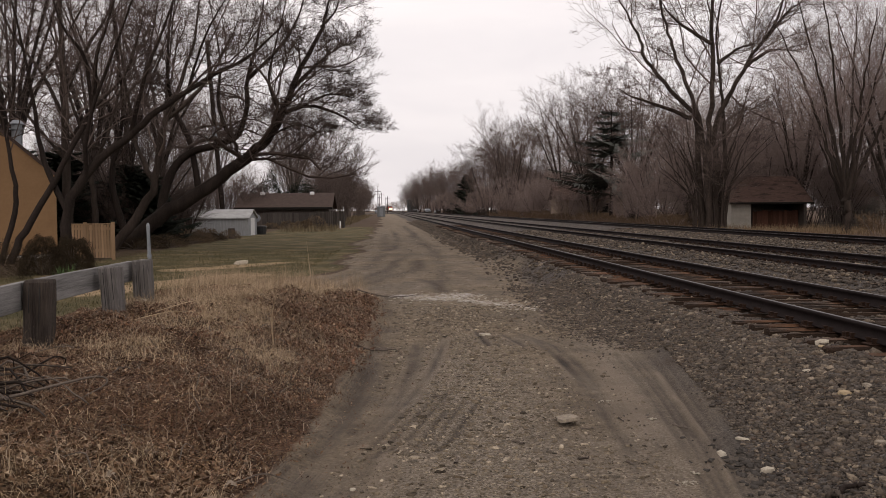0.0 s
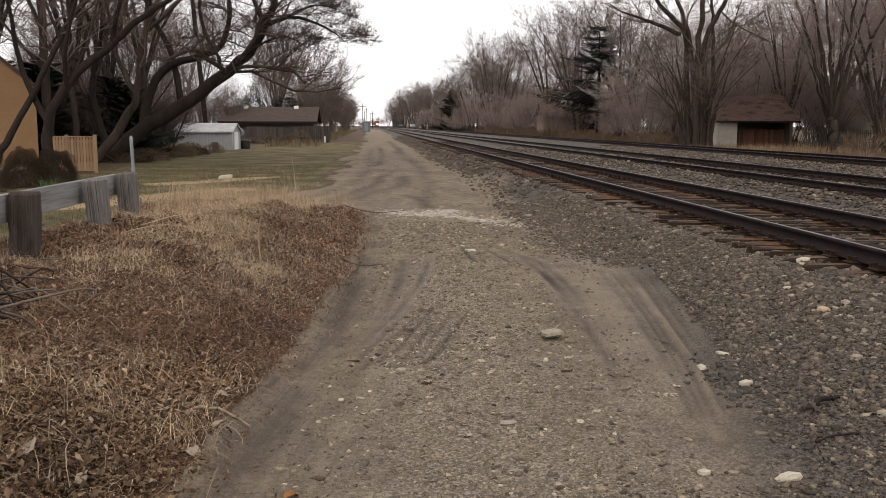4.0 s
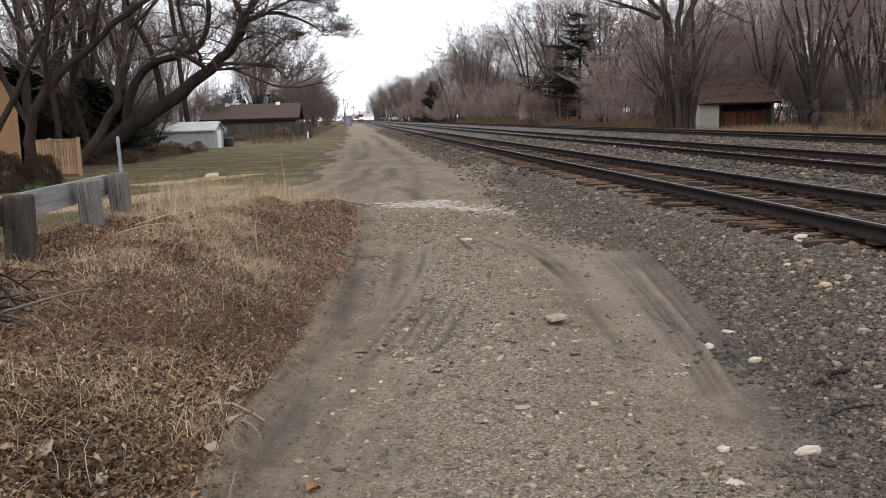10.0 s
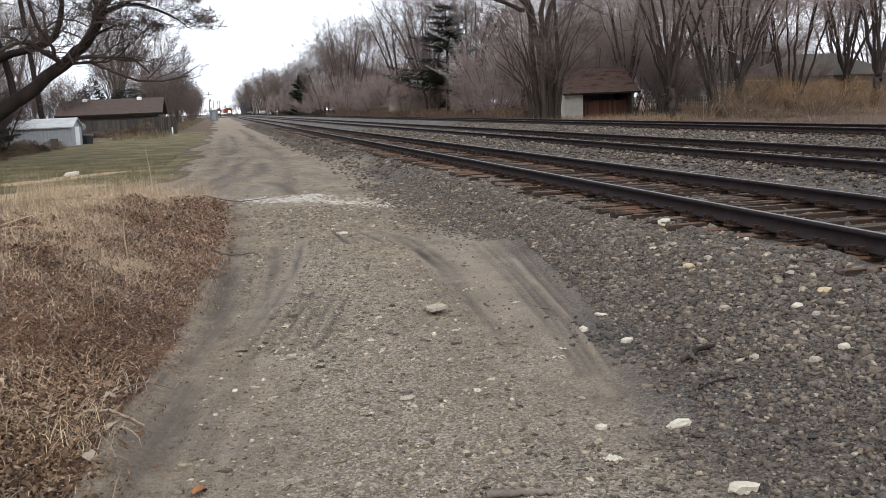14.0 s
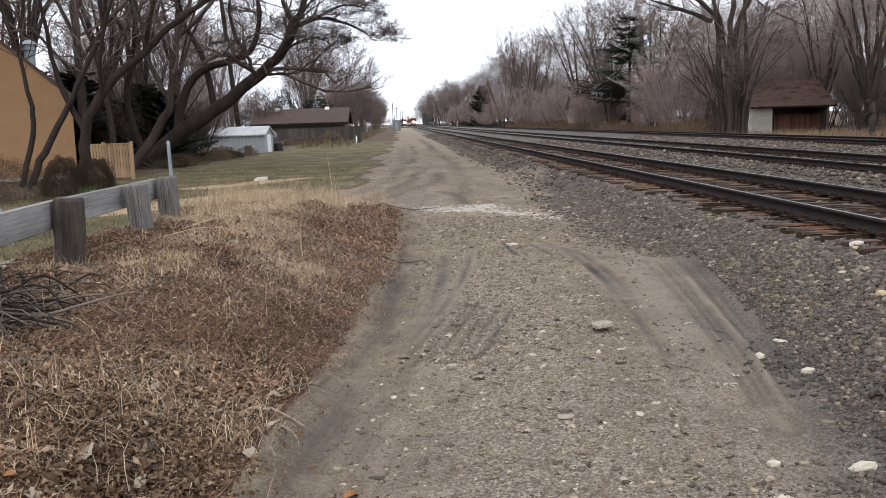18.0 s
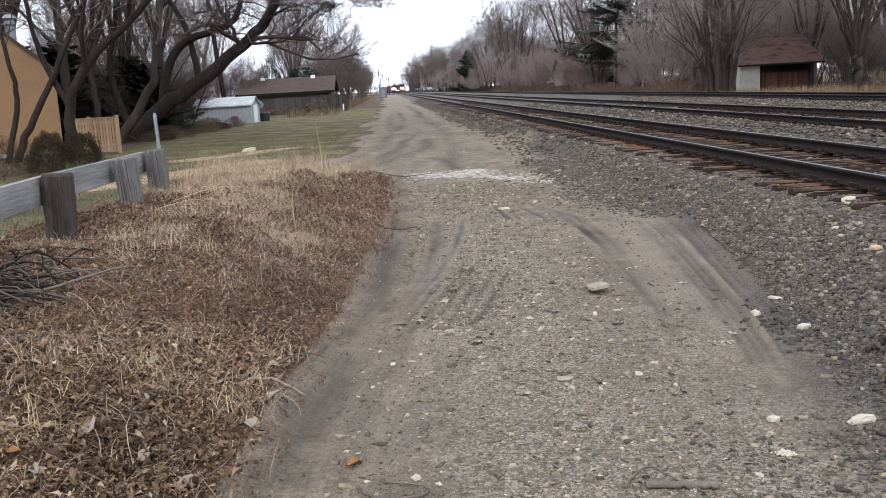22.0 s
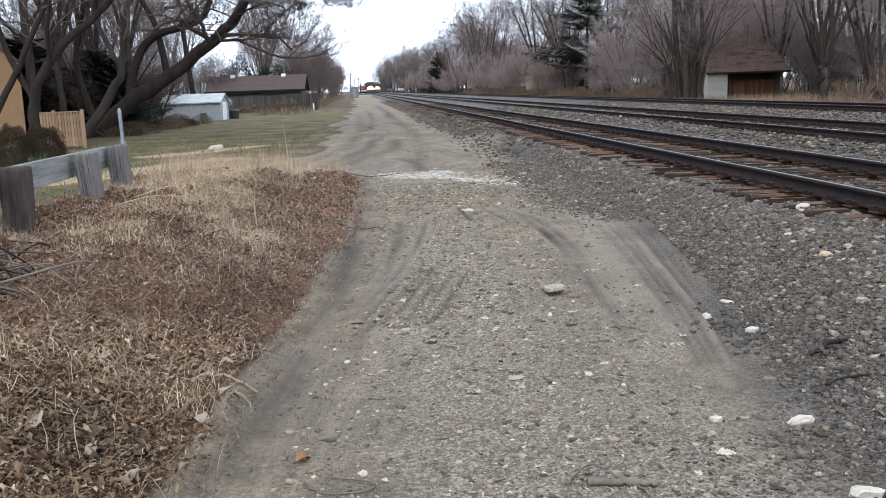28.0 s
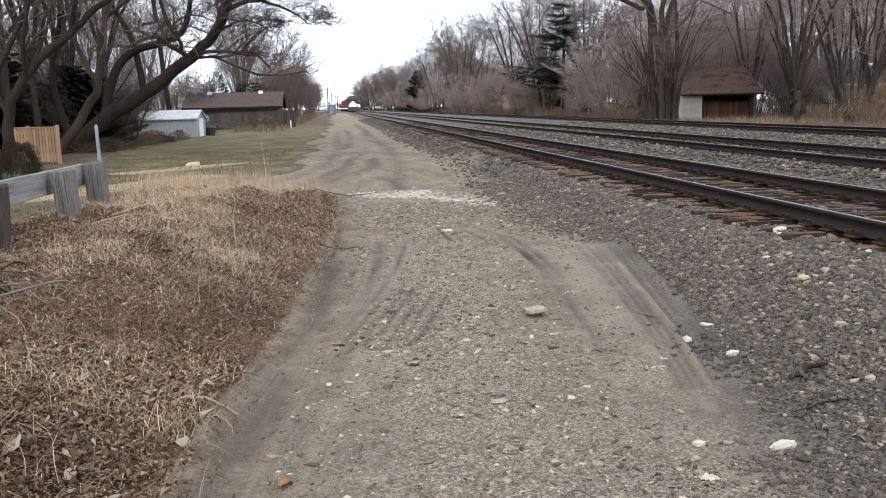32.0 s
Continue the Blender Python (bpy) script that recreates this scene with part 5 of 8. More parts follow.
    for n in range(16):
        x, y = r.uniform(38, 70), r.uniform(70, 76)
        copy_thing(c, pose(x, y + 14 * (n % 3), 0, 0, 0, r.uniform(0, 360)) @ Matrix.Scale(r.uniform(0.5, 0.95), 4))
    for n in range(26):
        y = 150 + n * 14
        copy_thing(c, pose(21.5 - 0.006 * y + r.uniform(-1.5, 4), y, 0, 0, 0, r.uniform(0, 360)) @ Matrix.Scale(r.uniform(0.4, 1.2), 4))
    for n in range(18):
        x, y = r.uniform(34, 100), r.uniform(88, 122)
        if x / y < 0.42:
            y = x / 0.42
        copy_thing(c, pose(x, y, gz(x, y), 0, 0, r.uniform(0, 360)) @ Matrix.Scale(r.uniform(1.1, 1.6), 4))
    for x, y, s in ((38.0, 80, 0.8), (40.2, 79, 0.75), (39.0, 84, 1.0), (42.0, 82, 0.9), (22.0, 72, 0.6)):
        copy_thing(c, pose(x, y, gz(x, y), 0, 0, r.uniform(0, 360)) @ Matrix.Scale(s, 4))
    for n in range(30):
        y = r.uniform(210, 480)
        copy_thing(c, pose(r.uniform(30, 60), y, 0, 0, 0, r.uniform(0, 360)) @ Matrix.Scale(r.uniform(1.2, 2.0), 4))
    for n in range(14):
        x, y = 27 + n * 2.6 + r.uniform(-1, 1), 128 + r.uniform(-6, 22)
        copy_thing(c, pose(x, y, gz(x, y), 0, 0, r.uniform(0, 360)) @ Matrix.Scale(r.uniform(0.8, 1.2), 4))
    for x, y, s in ((30.5, 92, 0.9), (29.0, 86, 0.7), (33.0, 96, 0.9), (26.5, 150, 0.8), (23.5, 120, 0.6)):
        copy_thing(c, pose(x, y, gz(x, y), 0, 0, r.uniform(0, 360)) @ Matrix.Scale(s, 4))
    # low woods on the horizon
    for n in range(22):
        x, y = -70 + n * 6.5 + r.uniform(-2, 2), r.uniform(640, 900)
        copy_thing(c, pose(x, y, gz(x, y), 0, 0, r.uniform(0, 360)) @ Matrix.Scale(r.uniform(0.8, 1.4), 4))
    # tree rows that run to the vanishing point
    d = make_tree("tree", "tall bare tree in the row beside the line", 65, fan(r, 18, 5.4, 9, 0.2, low=0, base=0.8), HAZY, 0.011, M_OLDBARK, M_TWIG, pose(24, 186, 0) @ Matrix.Scale(0.96, 4), "trees in the row beside the line")
    e = make_tree("tree", "bare spreading tree with crooked limbs behind the spruce", 66, fan(r, 19, 8.0, 7, 0.34, low=5.0, curve=-0.2), FINE[:3], 0.011, M_OLDBARK, M_TWIG, pose(27, 142, 0), "trees in the row beside the line")
    for x, y, s, p in ((28.9, 132, 1.0, e), (33.5, 120, 0.95, e), (31.5, 117, 0.95, e), (38, 124, 0.75, e), (27.5, 121, 0.85, d), (21.5, 200, 0.8, d), (27, 196, 1.0, d), (27, 215, 0.98, d), (31, 205, 0.95, d), (34, 160, 0.8, e), (36, 130, 0.8, e), (40, 150, 0.72, d), (43, 118, 0.78, d), (54, 130, 0.9, e), (62, 140, 1.0, d), (50, 155, 0.9, d), (24, 290, 0.75, d), (20.5, 270, 0.6, d), (27, 310, 0.9, d), (24, 240, 0.84, d), (19.5, 300, 0.7, d), (18.5, 350, 0.85, d), (17, 410, 0.9, d), (15.5, 490, 0.95, d), (14.5, 580, 1.0, d), (13, 640, 1.0, d), (20, 330, 0.85, d), (29, 350, 1.0, d), (19, 380, 0.9, d), (25, 420, 1.0, d), (17.5, 450, 0.9, d), (25, 500, 1.0, d), (16, 540, 0.85, d), (22, 600, 1.0, d), (15, 700, 0.95, d), (22, 720, 1.0, d), (12, 860, 0.9, d), (20, 900, 1.0, d), (-16, 480, 0.9, d), (-19, 600, 0.9, d), (-18, 760, 0.9, d), (-24, 900, 1.0, d), (30, 240, 0.86, d), (36, 260, 0.8, d), (36, 185, 0.76, d), (44, 200, 0.82, d), *((r.uniform(-260, -40), r.uniform(420, 640), r.uniform(0.8, 1.1), d) for n in range(16)), *((r.uniform(60, 330), r.uniform(380, 640), r.uniform(0.8, 1.1), d) for n in range(14))):
        copy_thing(p, pose(x, y, gz(x, y), 0, 0, r.uniform(0, 360)) @ Matrix.Scale(s, 4))


def needle_tree(name, label, seed, height, spread, at, gaps=0.2, low=0.22, taper=0.75, needles=None, step=0.04, droop=0.75, fine=1.0):
    """A conifer: trunk, whorls of drooping boughs with flat sprays of needles."""
    r = np.random.default_rng(seed)
    t = thing(name, label, "tree", at)
    v, f = tubes(np.array([[(0, 0, -0.1), (0.05, 0, height * 0.5), (0, 0, height)]]), np.array([[0.02 * height, 0.012 * height, 0.02]]), 8)
    part("trunk", raw_mesh("trunk", v, f, M_DARKBARK, True), None, t)
    boughs, rad, sv, sf = [], [], [], []
    for z in np.arange(height * low, height * 0.98, height * step):
        reach = spread * (1 - z / height) ** taper * r.uniform(0.6, 1.2) + 0.25
        for a in np.arange(0, 6.28, 6.28 / r.integers(5, 8)) + r.uniform(0, 6.28):
            if r.uniform() < gaps:
                continue
            q = reach * r.uniform(0.5, 1.15)
            z = z + r.uniform(-0.2, 0.2) * height * step * 2
            c, s = math.cos(a), math.sin(a)
            pts = [(0, 0, z), (q * 0.5 * c, q * 0.5 * s, z - 0.04 * q), (q * c, q * s, z + 0.06 * q)]
            boughs.append(pts)
            rad.append([0.04, 0.03, 0.012])
            for u in np.linspace(0.12, 1.0, int(22 / fine)):
                for side in (-1, 1):
                    w = (0.34 * q * (1.15 - u) + 0.25 * fine) * r.uniform(0.7, 1.2) * (0.5 + 0.5 * fine)
                    p = np.array([q * u * c, q * u * s, z - 0.06 * q + 0.12 * q * u * u])
                    d = np.array([c * 0.6 - side * s, s * 0.6 + side * c, r.uniform(-droop, 0.1)])
                    b = np.array([-d[1], d[0], 0.3]) * 0.14 * fine
                    o = len(sv)
                    sv += [p - b, p + b, p + d * w + b * 0.5, p + d * w - b * 0.5]
                    sf.append((o, o + 1, o + 2, o + 3))
    for pts, q in zip(boughs, rad):
        v, f = tubes(np.array([pts]), np.array([q]), 4)
        part("bough", raw_mesh("bough", v, f, M_DARKBARK), None, t)
    part("crown", raw_mesh("crown", np.array(sv), np.array(sf), needles or M_SPRUCE), None, t, "dark green needle sprays")
    return t


build_left_trees()
build_right_trees()
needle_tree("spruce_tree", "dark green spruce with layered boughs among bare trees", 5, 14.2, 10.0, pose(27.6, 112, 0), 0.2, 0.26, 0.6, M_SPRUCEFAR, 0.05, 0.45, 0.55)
needle_tree("spruce_tree", "small dark evergreen in the far tree row", 6, 11.5, 5.0, pose(22.0, 262, 0), 0.0, 0.05, 0.6)
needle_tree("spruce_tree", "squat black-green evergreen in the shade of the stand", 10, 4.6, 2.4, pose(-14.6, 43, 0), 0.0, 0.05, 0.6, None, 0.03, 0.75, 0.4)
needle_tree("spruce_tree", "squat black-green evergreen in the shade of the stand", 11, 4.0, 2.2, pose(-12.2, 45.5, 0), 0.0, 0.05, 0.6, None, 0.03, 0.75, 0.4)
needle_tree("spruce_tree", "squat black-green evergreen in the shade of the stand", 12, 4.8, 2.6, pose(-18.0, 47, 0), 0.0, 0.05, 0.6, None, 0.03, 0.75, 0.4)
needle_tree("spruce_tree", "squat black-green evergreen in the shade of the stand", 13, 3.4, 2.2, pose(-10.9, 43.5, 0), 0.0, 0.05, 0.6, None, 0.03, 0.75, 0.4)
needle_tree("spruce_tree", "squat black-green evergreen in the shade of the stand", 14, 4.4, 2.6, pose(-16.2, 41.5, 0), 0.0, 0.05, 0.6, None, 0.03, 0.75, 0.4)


# ---- fence at the road's edge ----
def build_fence():
    f = thing("guard_fence", "low weathered grey timber guard fence with thick posts and one plank", "fence")
    for n, (x, y, w, top) in enumerate(((-2.47, 5.45, 0.21, 0.94), (-2.53, 7.45, 0.22, 0.93), (-2.5, 9.4, 0.205, 0.925), (-2.5, 10.72, 0.21, 0.93))):
        r = random.Random(n)
        bm = boxed(-w / 2, w / 2, -w / 2, w / 2, -0.75, 0.0, 0.018)
        bmesh.ops.subdivide_edges(bm, edges=[e for e in bm.edges if e.calc_length() > 0.5], cuts=3)
        for v in bm.verts:
            v.co += Vector((r.uniform(-0.008, 0.008), r.uniform(-0.008, 0.008), r.uniform(-0.012, 0.012) if v.co.z > -0.1 else 0))
        part("post", bm, M_TIMBER if n < 2 else M_TIMBERPALE, f, "dark split timber post" if n < 2 else "", at=pose(x, y, top, 0, (-4, 2.5, -4.0, -2.0)[n], r.uniform(-4, 4)))
        bm = bmesh.new()
        for cx in (-0.055, 0.035):
            box(bm, cx - 0.003, cx + 0.003, -w / 2 - 0.004, -w / 2 + 0.02, -0.4 + cx, -0.06)
        part("crack", bm, M_BLACK, f, "dark check in the wood", at=pose(x, y, top, 0, (-4, 2.5, -4.0, -2.0)[n], 0))
    for y0, y1, x0, x1 in ((2.6, 7.55, -2.42, -2.7), (7.57, 10.8, -2.7, -2.67)):
        length = math.hypot(y1 - y0, x1 - x0)
        bm = boxed(-0.024, 0.024, 0, length, -0.125, 0.125, 0.006)
        part("plank", bm, M_PLANK, f, "pale grey plank", at=pose(x0, y0, 0.785, 0, 0, math.degrees(math.atan2(x0 - x1, y1 - y0))))
    pole = thing("marker_post", "galvanised steel tube post with a small cap", "post", pose(-3.62, 15.5, gz(-3.62, 15.5), 0, -1.5, 0))
    part("tube", cyl(bmesh.new(), 0.03, 0.03, -0.1, 1.26, 12), M_GALV, pole, smooth=False)
    part("cap", cyl(bmesh.new(), 0.036, 0.015, 1.26, 1.32, 12), M_GALV, pole)
    part("clamp", cyl(bmesh.new(), 0.04, 0.04, 0.72, 0.77, 12), M_GALV, pole)
    plate = thing("metal_plate", "pale triangular metal plate standing in the grass behind the fence", "plate", pose(-5.1, 12.0, gz(-5.1, 12)))
    part("sheet", prism(bmesh.new(), [(-0.32, 0), (0.14, 0), (-0.06, 0.74)], -0.006, 0.006), M_GALV, plate)
    slab = thing("concrete_pad", "worn flat concrete pad beside the fence", "concrete pad", pose(-3.75, 9.0, 0))
    part("slab", boxed(-0.55, 0.5, -1.7, 1.35, -0.08, 0.03, 0.012), plain("mossy_brown_concrete", (0.09, 0.08, 0.068), (0.22, 0.2, 0.175), 3, 0.9, 0, 0.5, 0.008, spots=((0.07, 0.055, 0.04), 1.6, 0.56)), slab)


build_fence()


# ---- house, panel and hedges beyond the fence ----
def build_left_yard():
    h = thing("house", "orange-tan stucco house with a steep brown roof edge", "house", pose(-10.65, 31, 0, 0, 0, 21.5))
    part("wall", prism(bmesh.new(), [(-11, -0.1), (0, -0.1), (0, 2.72), (-5.5, 7.5), (-11, 2.72)], 0, 9), M_STUCCO, h)
    for s, x0, x1 in ((1, 0.06, -5.5), (-1, -11.06, -5.5)):
        roof = bmesh.new()
        z0 = 2.72 - 0.05
        prism(roof, [(x0, z0), (x1, 7.5), (x1, 7.62), (x0 + 0.02 * s, z0 + 0.12)], -0.06, 9.1)
        part("roof", roof, M_SHINGLE, h, "dark brown roof with a thin fascia")
    part("trim", boxed(-11, 0.012, -0.018, -0.003, -0.1, 0.12), M_CONC, h, "low concrete footing")
    part("vent", boxed(-4.6, -4.2, -0.05, -0.002, 2.0, 2.5, 0.01), M_DARK, h)
    flue = part("flue", cyl(bmesh.new(), 0.17, 0.17, 3.2, 4.55, 16), M_GALV, h, "round metal chimney flue", at=pose(-1.15, 1.2, 0))
    part("cap", cyl(cyl(bmesh.new(), 0.24, 0.24, 4.35, 4.4, 16), 0.26, 0.12, 4.55, 4.68, 16), M_GALV, flue)
    p = thing("fence_panel", "short orange cedar board fence panel beside the house", "fence", pose(-9.5, 29.0, gz(-9.5, 29.0), 0, 0, 6) @ Matrix.Scale(1.25, 4, (1, 0, 0)))
    x = 0.0
    board = as_mesh("board", boxed(0, 0.062, -0.012, 0.012, 0.06, 1.12, 0.004), M_CEDAR)
    while x < 0.98:
        part("board", board, None, p, at=pose(x, 0, random.uniform(-0.008, 0.008)))
        x += 0.071
    for z in (0.25, 0.95):
        part("rail", boxed(0, 0.98, 0.014, 0.05, z, z + 0.08), M_CEDAR, p)
    for x in (-0.05, 0.32, 1.0):
        part("post", boxed(x - 0.04, x + 0.04, -0.03, 0.06, -0.1, 1.2, 0.008), M_CEDAR, p)
    part("cap_rail", boxed(-0.05, 1.02, -0.04, 0.05, 1.125, 1.155, 0.005), M_CEDAR, p)
    for n, (x, y, w, d, hh, lab) in enumerate(((-9.3, 20.6, 1.6, 0.75, 1.05, "low clipped dark brown hedge under the stucco wall"), (-7.95, 22.3, 0.55, 0.5, 0.9, "rounded dark brown clipped bush"), (-7.95, 24.4, 0.55, 0.5, 0.85, "rounded dark brown clipped bush beside the fence panel"), (-11.8, 20.8, 1.4, 0.8, 1.15, "low clipped dark brown hedge under the stucco wall"))):
        bush("hedge_bush", lab, x, y, w, d, hh, 60 + n, M_HEDGE, 26000, 0.016)
    g = thing("grass_clump", "strappy green leaves at the foot of the hedge", "plant", pose(-6.75, 20.4, gz(-6.75, 20.4)))
    v, f = blades(np.zeros((60, 3)) + np.random.default_rng(3).normal(0, 0.12, (60, 3)) * [1, 1, 0], 0.38, 0.02, 0.5, 9)
    part("tuft", raw_mesh("tuft", v, f, M_GREEN), None, g)


def blades(pts, length, width, lean, seed, k=3, lie=0.0, comb=0.0):
    """Curved grass blades from feet at pts."""
    r = np.random.default_rng(seed)
    n = len(pts)
    a = r.uniform(0, 2 * np.pi, n)
    if comb:
        a = 5.0 * fnoise(pts[:, 0], pts[:, 1], comb, 30) + r.normal(0, 0.55, n)
    ln = length * r.uniform(0.45, 1.15, n)
    tilt = lie + np.abs(r.normal(0, lean, n))
    out = np.stack([np.cos(a), np.sin(a), np.zeros(n)], 1)
    side = np.stack([-np.sin(a), np.cos(a), np.zeros(n)], 1) * width * 0.5
    rows, p = [], np.array(pts, float)
    for i in range(k):
        w = side * (1 - i / (k - 1) * 0.85)
        rows += [p - w, p + w]
        ang = np.minimum(tilt * (0.6 + 1.0 * i), 1.65)
        p = p + (out * np.sin(ang)[:, None] + np.array([0, 0, 1.0]) * np.cos(ang)[:, None]) * (ln / (k - 1))[:, None]
    v = np.stack(rows, 1).reshape(-1, 3)
    base = np.arange(n)[:, None] * 2 * k + np.arange(k - 1)[None] * 2
    f = np.stack([base, base + 1, base + 3, base + 2], -1).reshape(-1, 4)
    return v, f


def leaf_cards(pts, size, seed, curl=0.35, flat=0.5):
    """Small curled leaves: two bent quads each."""
    r = np.random.default_rng(seed)
    n = len(pts)
    size = size * r.uniform(0.5, 1.3, n)
    a = r.uniform(0, 2 * np.pi, n)
    u = np.stack([np.cos(a), np.sin(a), r.normal(0, flat, n)], 1)
    u = unit(u)
    w = unit(np.cross(u, np.stack([r.normal(0, flat, n), r.normal(0, flat, n), np.ones(n)], 1)))
    nrm = np.cross(w, u)
    c = r.uniform(-curl, curl, n)[:, None] * size[:, None]
    s = size[:, None]
    p = np.asarray(pts, float)
    wide = r.uniform(0.2, 0.55, n)[:, None] * s
    rows = [p - u * s, p - w * wide + nrm * c * 0.4 - u * wide * 0.4, p + w * wide + nrm * c * 0.6, p + u * s * 0.2 + nrm * c, p + u * s + nrm * c * 0.3]
    v = np.stack(rows, 1).reshape(-1, 3)
    b = np.arange(n)[:, None] * 5
    f = np.concatenate([b + [0, 1, 3], b + [0, 3, 2], b + [1, 4, 3], b + [3, 4, 2]])
    return v, f


def bush(name, label, x, y, w, d, h, seed, mat, count, leaf, group=""):
    """A rounded shrub: stems and a shell of many small leaves with an uneven outline."""
    r = np.random.default_rng(seed)
    t = thing(name, label, "bush", pose(x, y, gz(x, y)), group)
    q = unit(r.normal(0, 1, (count, 3)))
    q[:, 2] = np.abs(q[:, 2])
    e = np.abs(q) ** 0.88 * np.sign(q)
    lump = 1 + 0.2 * fnoise(q[:, 0] * 3 + seed, q[:, 1] * 3 + q[:, 2] * 2, 1.3, seed)
    pts = e * (r.uniform(0.55, 1.0, count) ** 0.4 * lump)[:, None] * [w, d, h]
    v, f = leaf_cards(pts, leaf, seed, 0.4, 0.9)
    part("foliage", raw_mesh("foliage", v, f, mat), None, t)
    n = 26
    ends = unit(r.normal(0, 1, (n, 3)) + [0, 0, 0.8]) * [w * 0.8, d * 0.8, h * 0.85]
    ends[:, 2] = np.abs(ends[:, 2])
    lines = np.stack([ends * 0.08 * [1, 1, 0] - [0, 0, 0.05], ends * 0.5, ends], 1)
    v, f = tubes(lines, np.array([[0.018, 0.012, 0.005]] * n), 4)
    part("branchwork", raw_mesh("branchwork", v, f, M_STICK), None, t)
    return t


build_left_yard()


# ---- shed, garage and board fence ----
def build_sheds():
    s = thing("garden_shed", "small white metal garden shed with a low pale roof", "shed", pose(-11.75, 57.5, -0.06, 0, 0, -4) @ Matrix.Scale(1.06, 4))
    part("wall", boxed(0, 3.3, 0, 2.2, -0.2, 1.12), M_WHITESIDE, s, "streaked white sheet-metal walls")
    part("gable", prism(bmesh.new(), [(0, 1.12), (2.2, 1.12), (1.1, 1.55)], 0.02, 3.28, axis="x"), M_WHITESIDE, s)
    part("roof", prism(bmesh.new(), [(-0.14, 1.06), (1.1, 1.56), (1.1, 1.61), (-0.14, 1.12)], -0.1, 3.4, axis="x"), M_WHITEROOF, s, "chalky pale roof")
    part("roof", prism(bmesh.new(), [(2.34, 1.06), (1.1, 1.56), (1.1, 1.61), (2.34, 1.12)], -0.1, 3.4, axis="x"), M_WHITEROOF, s)
    for n in range(9):
        part("rib", boxed(0.2 + n * 0.36, 0.23 + n * 0.36, -0.015, -0.001, -0.1, 1.08), M_WHITESIDE, s)
    part("door", boxed(3.302, 3.32, 0.6, 1.6, 0.0, 1.1), M_WHITE, s, "white sliding door")
    part("hatch", boxed(2.1, 2.5, -0.03, -0.002, -0.1, 0.5), M_SIDING, s, "dark board leaning on the wall")
    dish = thing("satellite_dish", "grey satellite dish on a short mast behind the shed", "satellite dish", pose(-8.15, 59.9, 0))
    part("mast", cyl(bmesh.new(), 0.03, 0.03, -0.1, 1.0, 8), M_GALV, dish)
    bm = bmesh.new()
    bmesh.ops.create_uvsphere(bm, u_segments=20, v_segments=10, radius=0.5)
    bmesh.ops.delete(bm, geom=[v for v in bm.verts if v.co.z > -0.34], context="VERTS")
    bmesh.ops.scale(bm, vec=(1, 1, 0.55), verts=bm.verts)
    part("dish", bm, M_DISH, dish, at=pose(0, -0.1, 1.05, 60, 0, 15) @ Matrix.Translation((0, 0, 0.3)), smooth=True)
    bin_ = thing("bin", "black plastic bin beside the shed", "bin", pose(-7.9, 60.3, 0))
    part("body", cyl(bmesh.new(), 0.3, 0.36, -0.1, 0.5, 14), M_BLACK, bin_)
    part("lid", cyl(bmesh.new(), 0.38, 0.32, 0.5, 0.58, 14), M_BLACK, bin_)
    g = thing("garage", "low grey-brown board garage with a brown shingle roof", "garage", pose(-13.2, 84, 0))
    part("wall", boxed(0, 8.15, 0, 6.4, -0.2, 1.9), M_SIDING, g, "weathered grey-brown board walls")
    part("gable", prism(bmesh.new(), [(0, 1.9), (6.4, 1.9), (3.2, 3.0)], 0.02, 8.12, axis="x"), M_SIDING, g)
    part("roof", prism(bmesh.new(), [(-0.5, 1.72), (3.2, 3.06), (3.2, 3.2), (-0.5, 1.86)], -0.3, 8.5, axis="x"), M_SHINGLE, g, "brown shingle roof slope")
    part("roof", prism(bmesh.new(), [(6.9, 1.72), (3.2, 3.06), (3.2, 3.2), (6.9, 1.86)], -0.3, 8.5, axis="x"), M_SHINGLE, g)
    part("fascia", boxed(-0.3, 8.5, -0.54, -0.505, 1.66, 1.86), M_DARK, g, "dark eave board")
    for x in (1.6, 6.2):
        part("roof_vent", boxed(x, x + 0.4, 2.7, 3.0, 3.02, 3.3, 0.03), M_WHITE, g, "small white roof vent")
    f = thing("board_fence", "grey weathered board fence in front of the garage", "fence", pose(-10.6, 80.5, 0))
    r = random.Random(8)
    dark = as_mesh("board", boxed(0, 0.17, -0.012, 0.012, 0, 1.5, 0.004), plain("blackened_boards", (0.025, 0.021, 0.019), (0.075, 0.064, 0.056), 3, 0.9, 0, 0.4, 0.01, (1, 1, 0.1), per_object=0.3))
    grey = as_mesh("board", boxed(0, 0.17, -0.012, 0.012, 0, 1.42, 0.004), plain("grey_dark_boards", (0.03, 0.026, 0.023), (0.09, 0.078, 0.07), 3, 0.9, 0, 0.4, 0.01, (1, 1, 0.1), per_object=0.3))
    for n in range(38):
        part("board", dark if n > 24 else grey, None, f, at=pose(n * 0.185, 0, -0.05 + r.uniform(-0.05, 0.05)))
    for n in range(13):
        part("board", dark, None, f, at=pose(38 * 0.185, n * 0.19, -0.05 - n * 0.03, 0, 0, 90))
    part("rail", boxed(0, 6.8, 0.014, 0.06, 0.4, 0.49), M_SIDING, f)
    part("rail", boxed(0, 6.8, 0.014, 0.06, 1.1, 1.19), M_SIDING, f)
    stake = thing("stake", "short white stake beside the board fence", "stake", pose(-3.75, 78.5, 0))
    part("shaft", boxed(-0.05, 0.05, -0.05, 0.05, -0.1, 0.62, 0.01), M_WHITE, stake)
    r = random.Random(5)
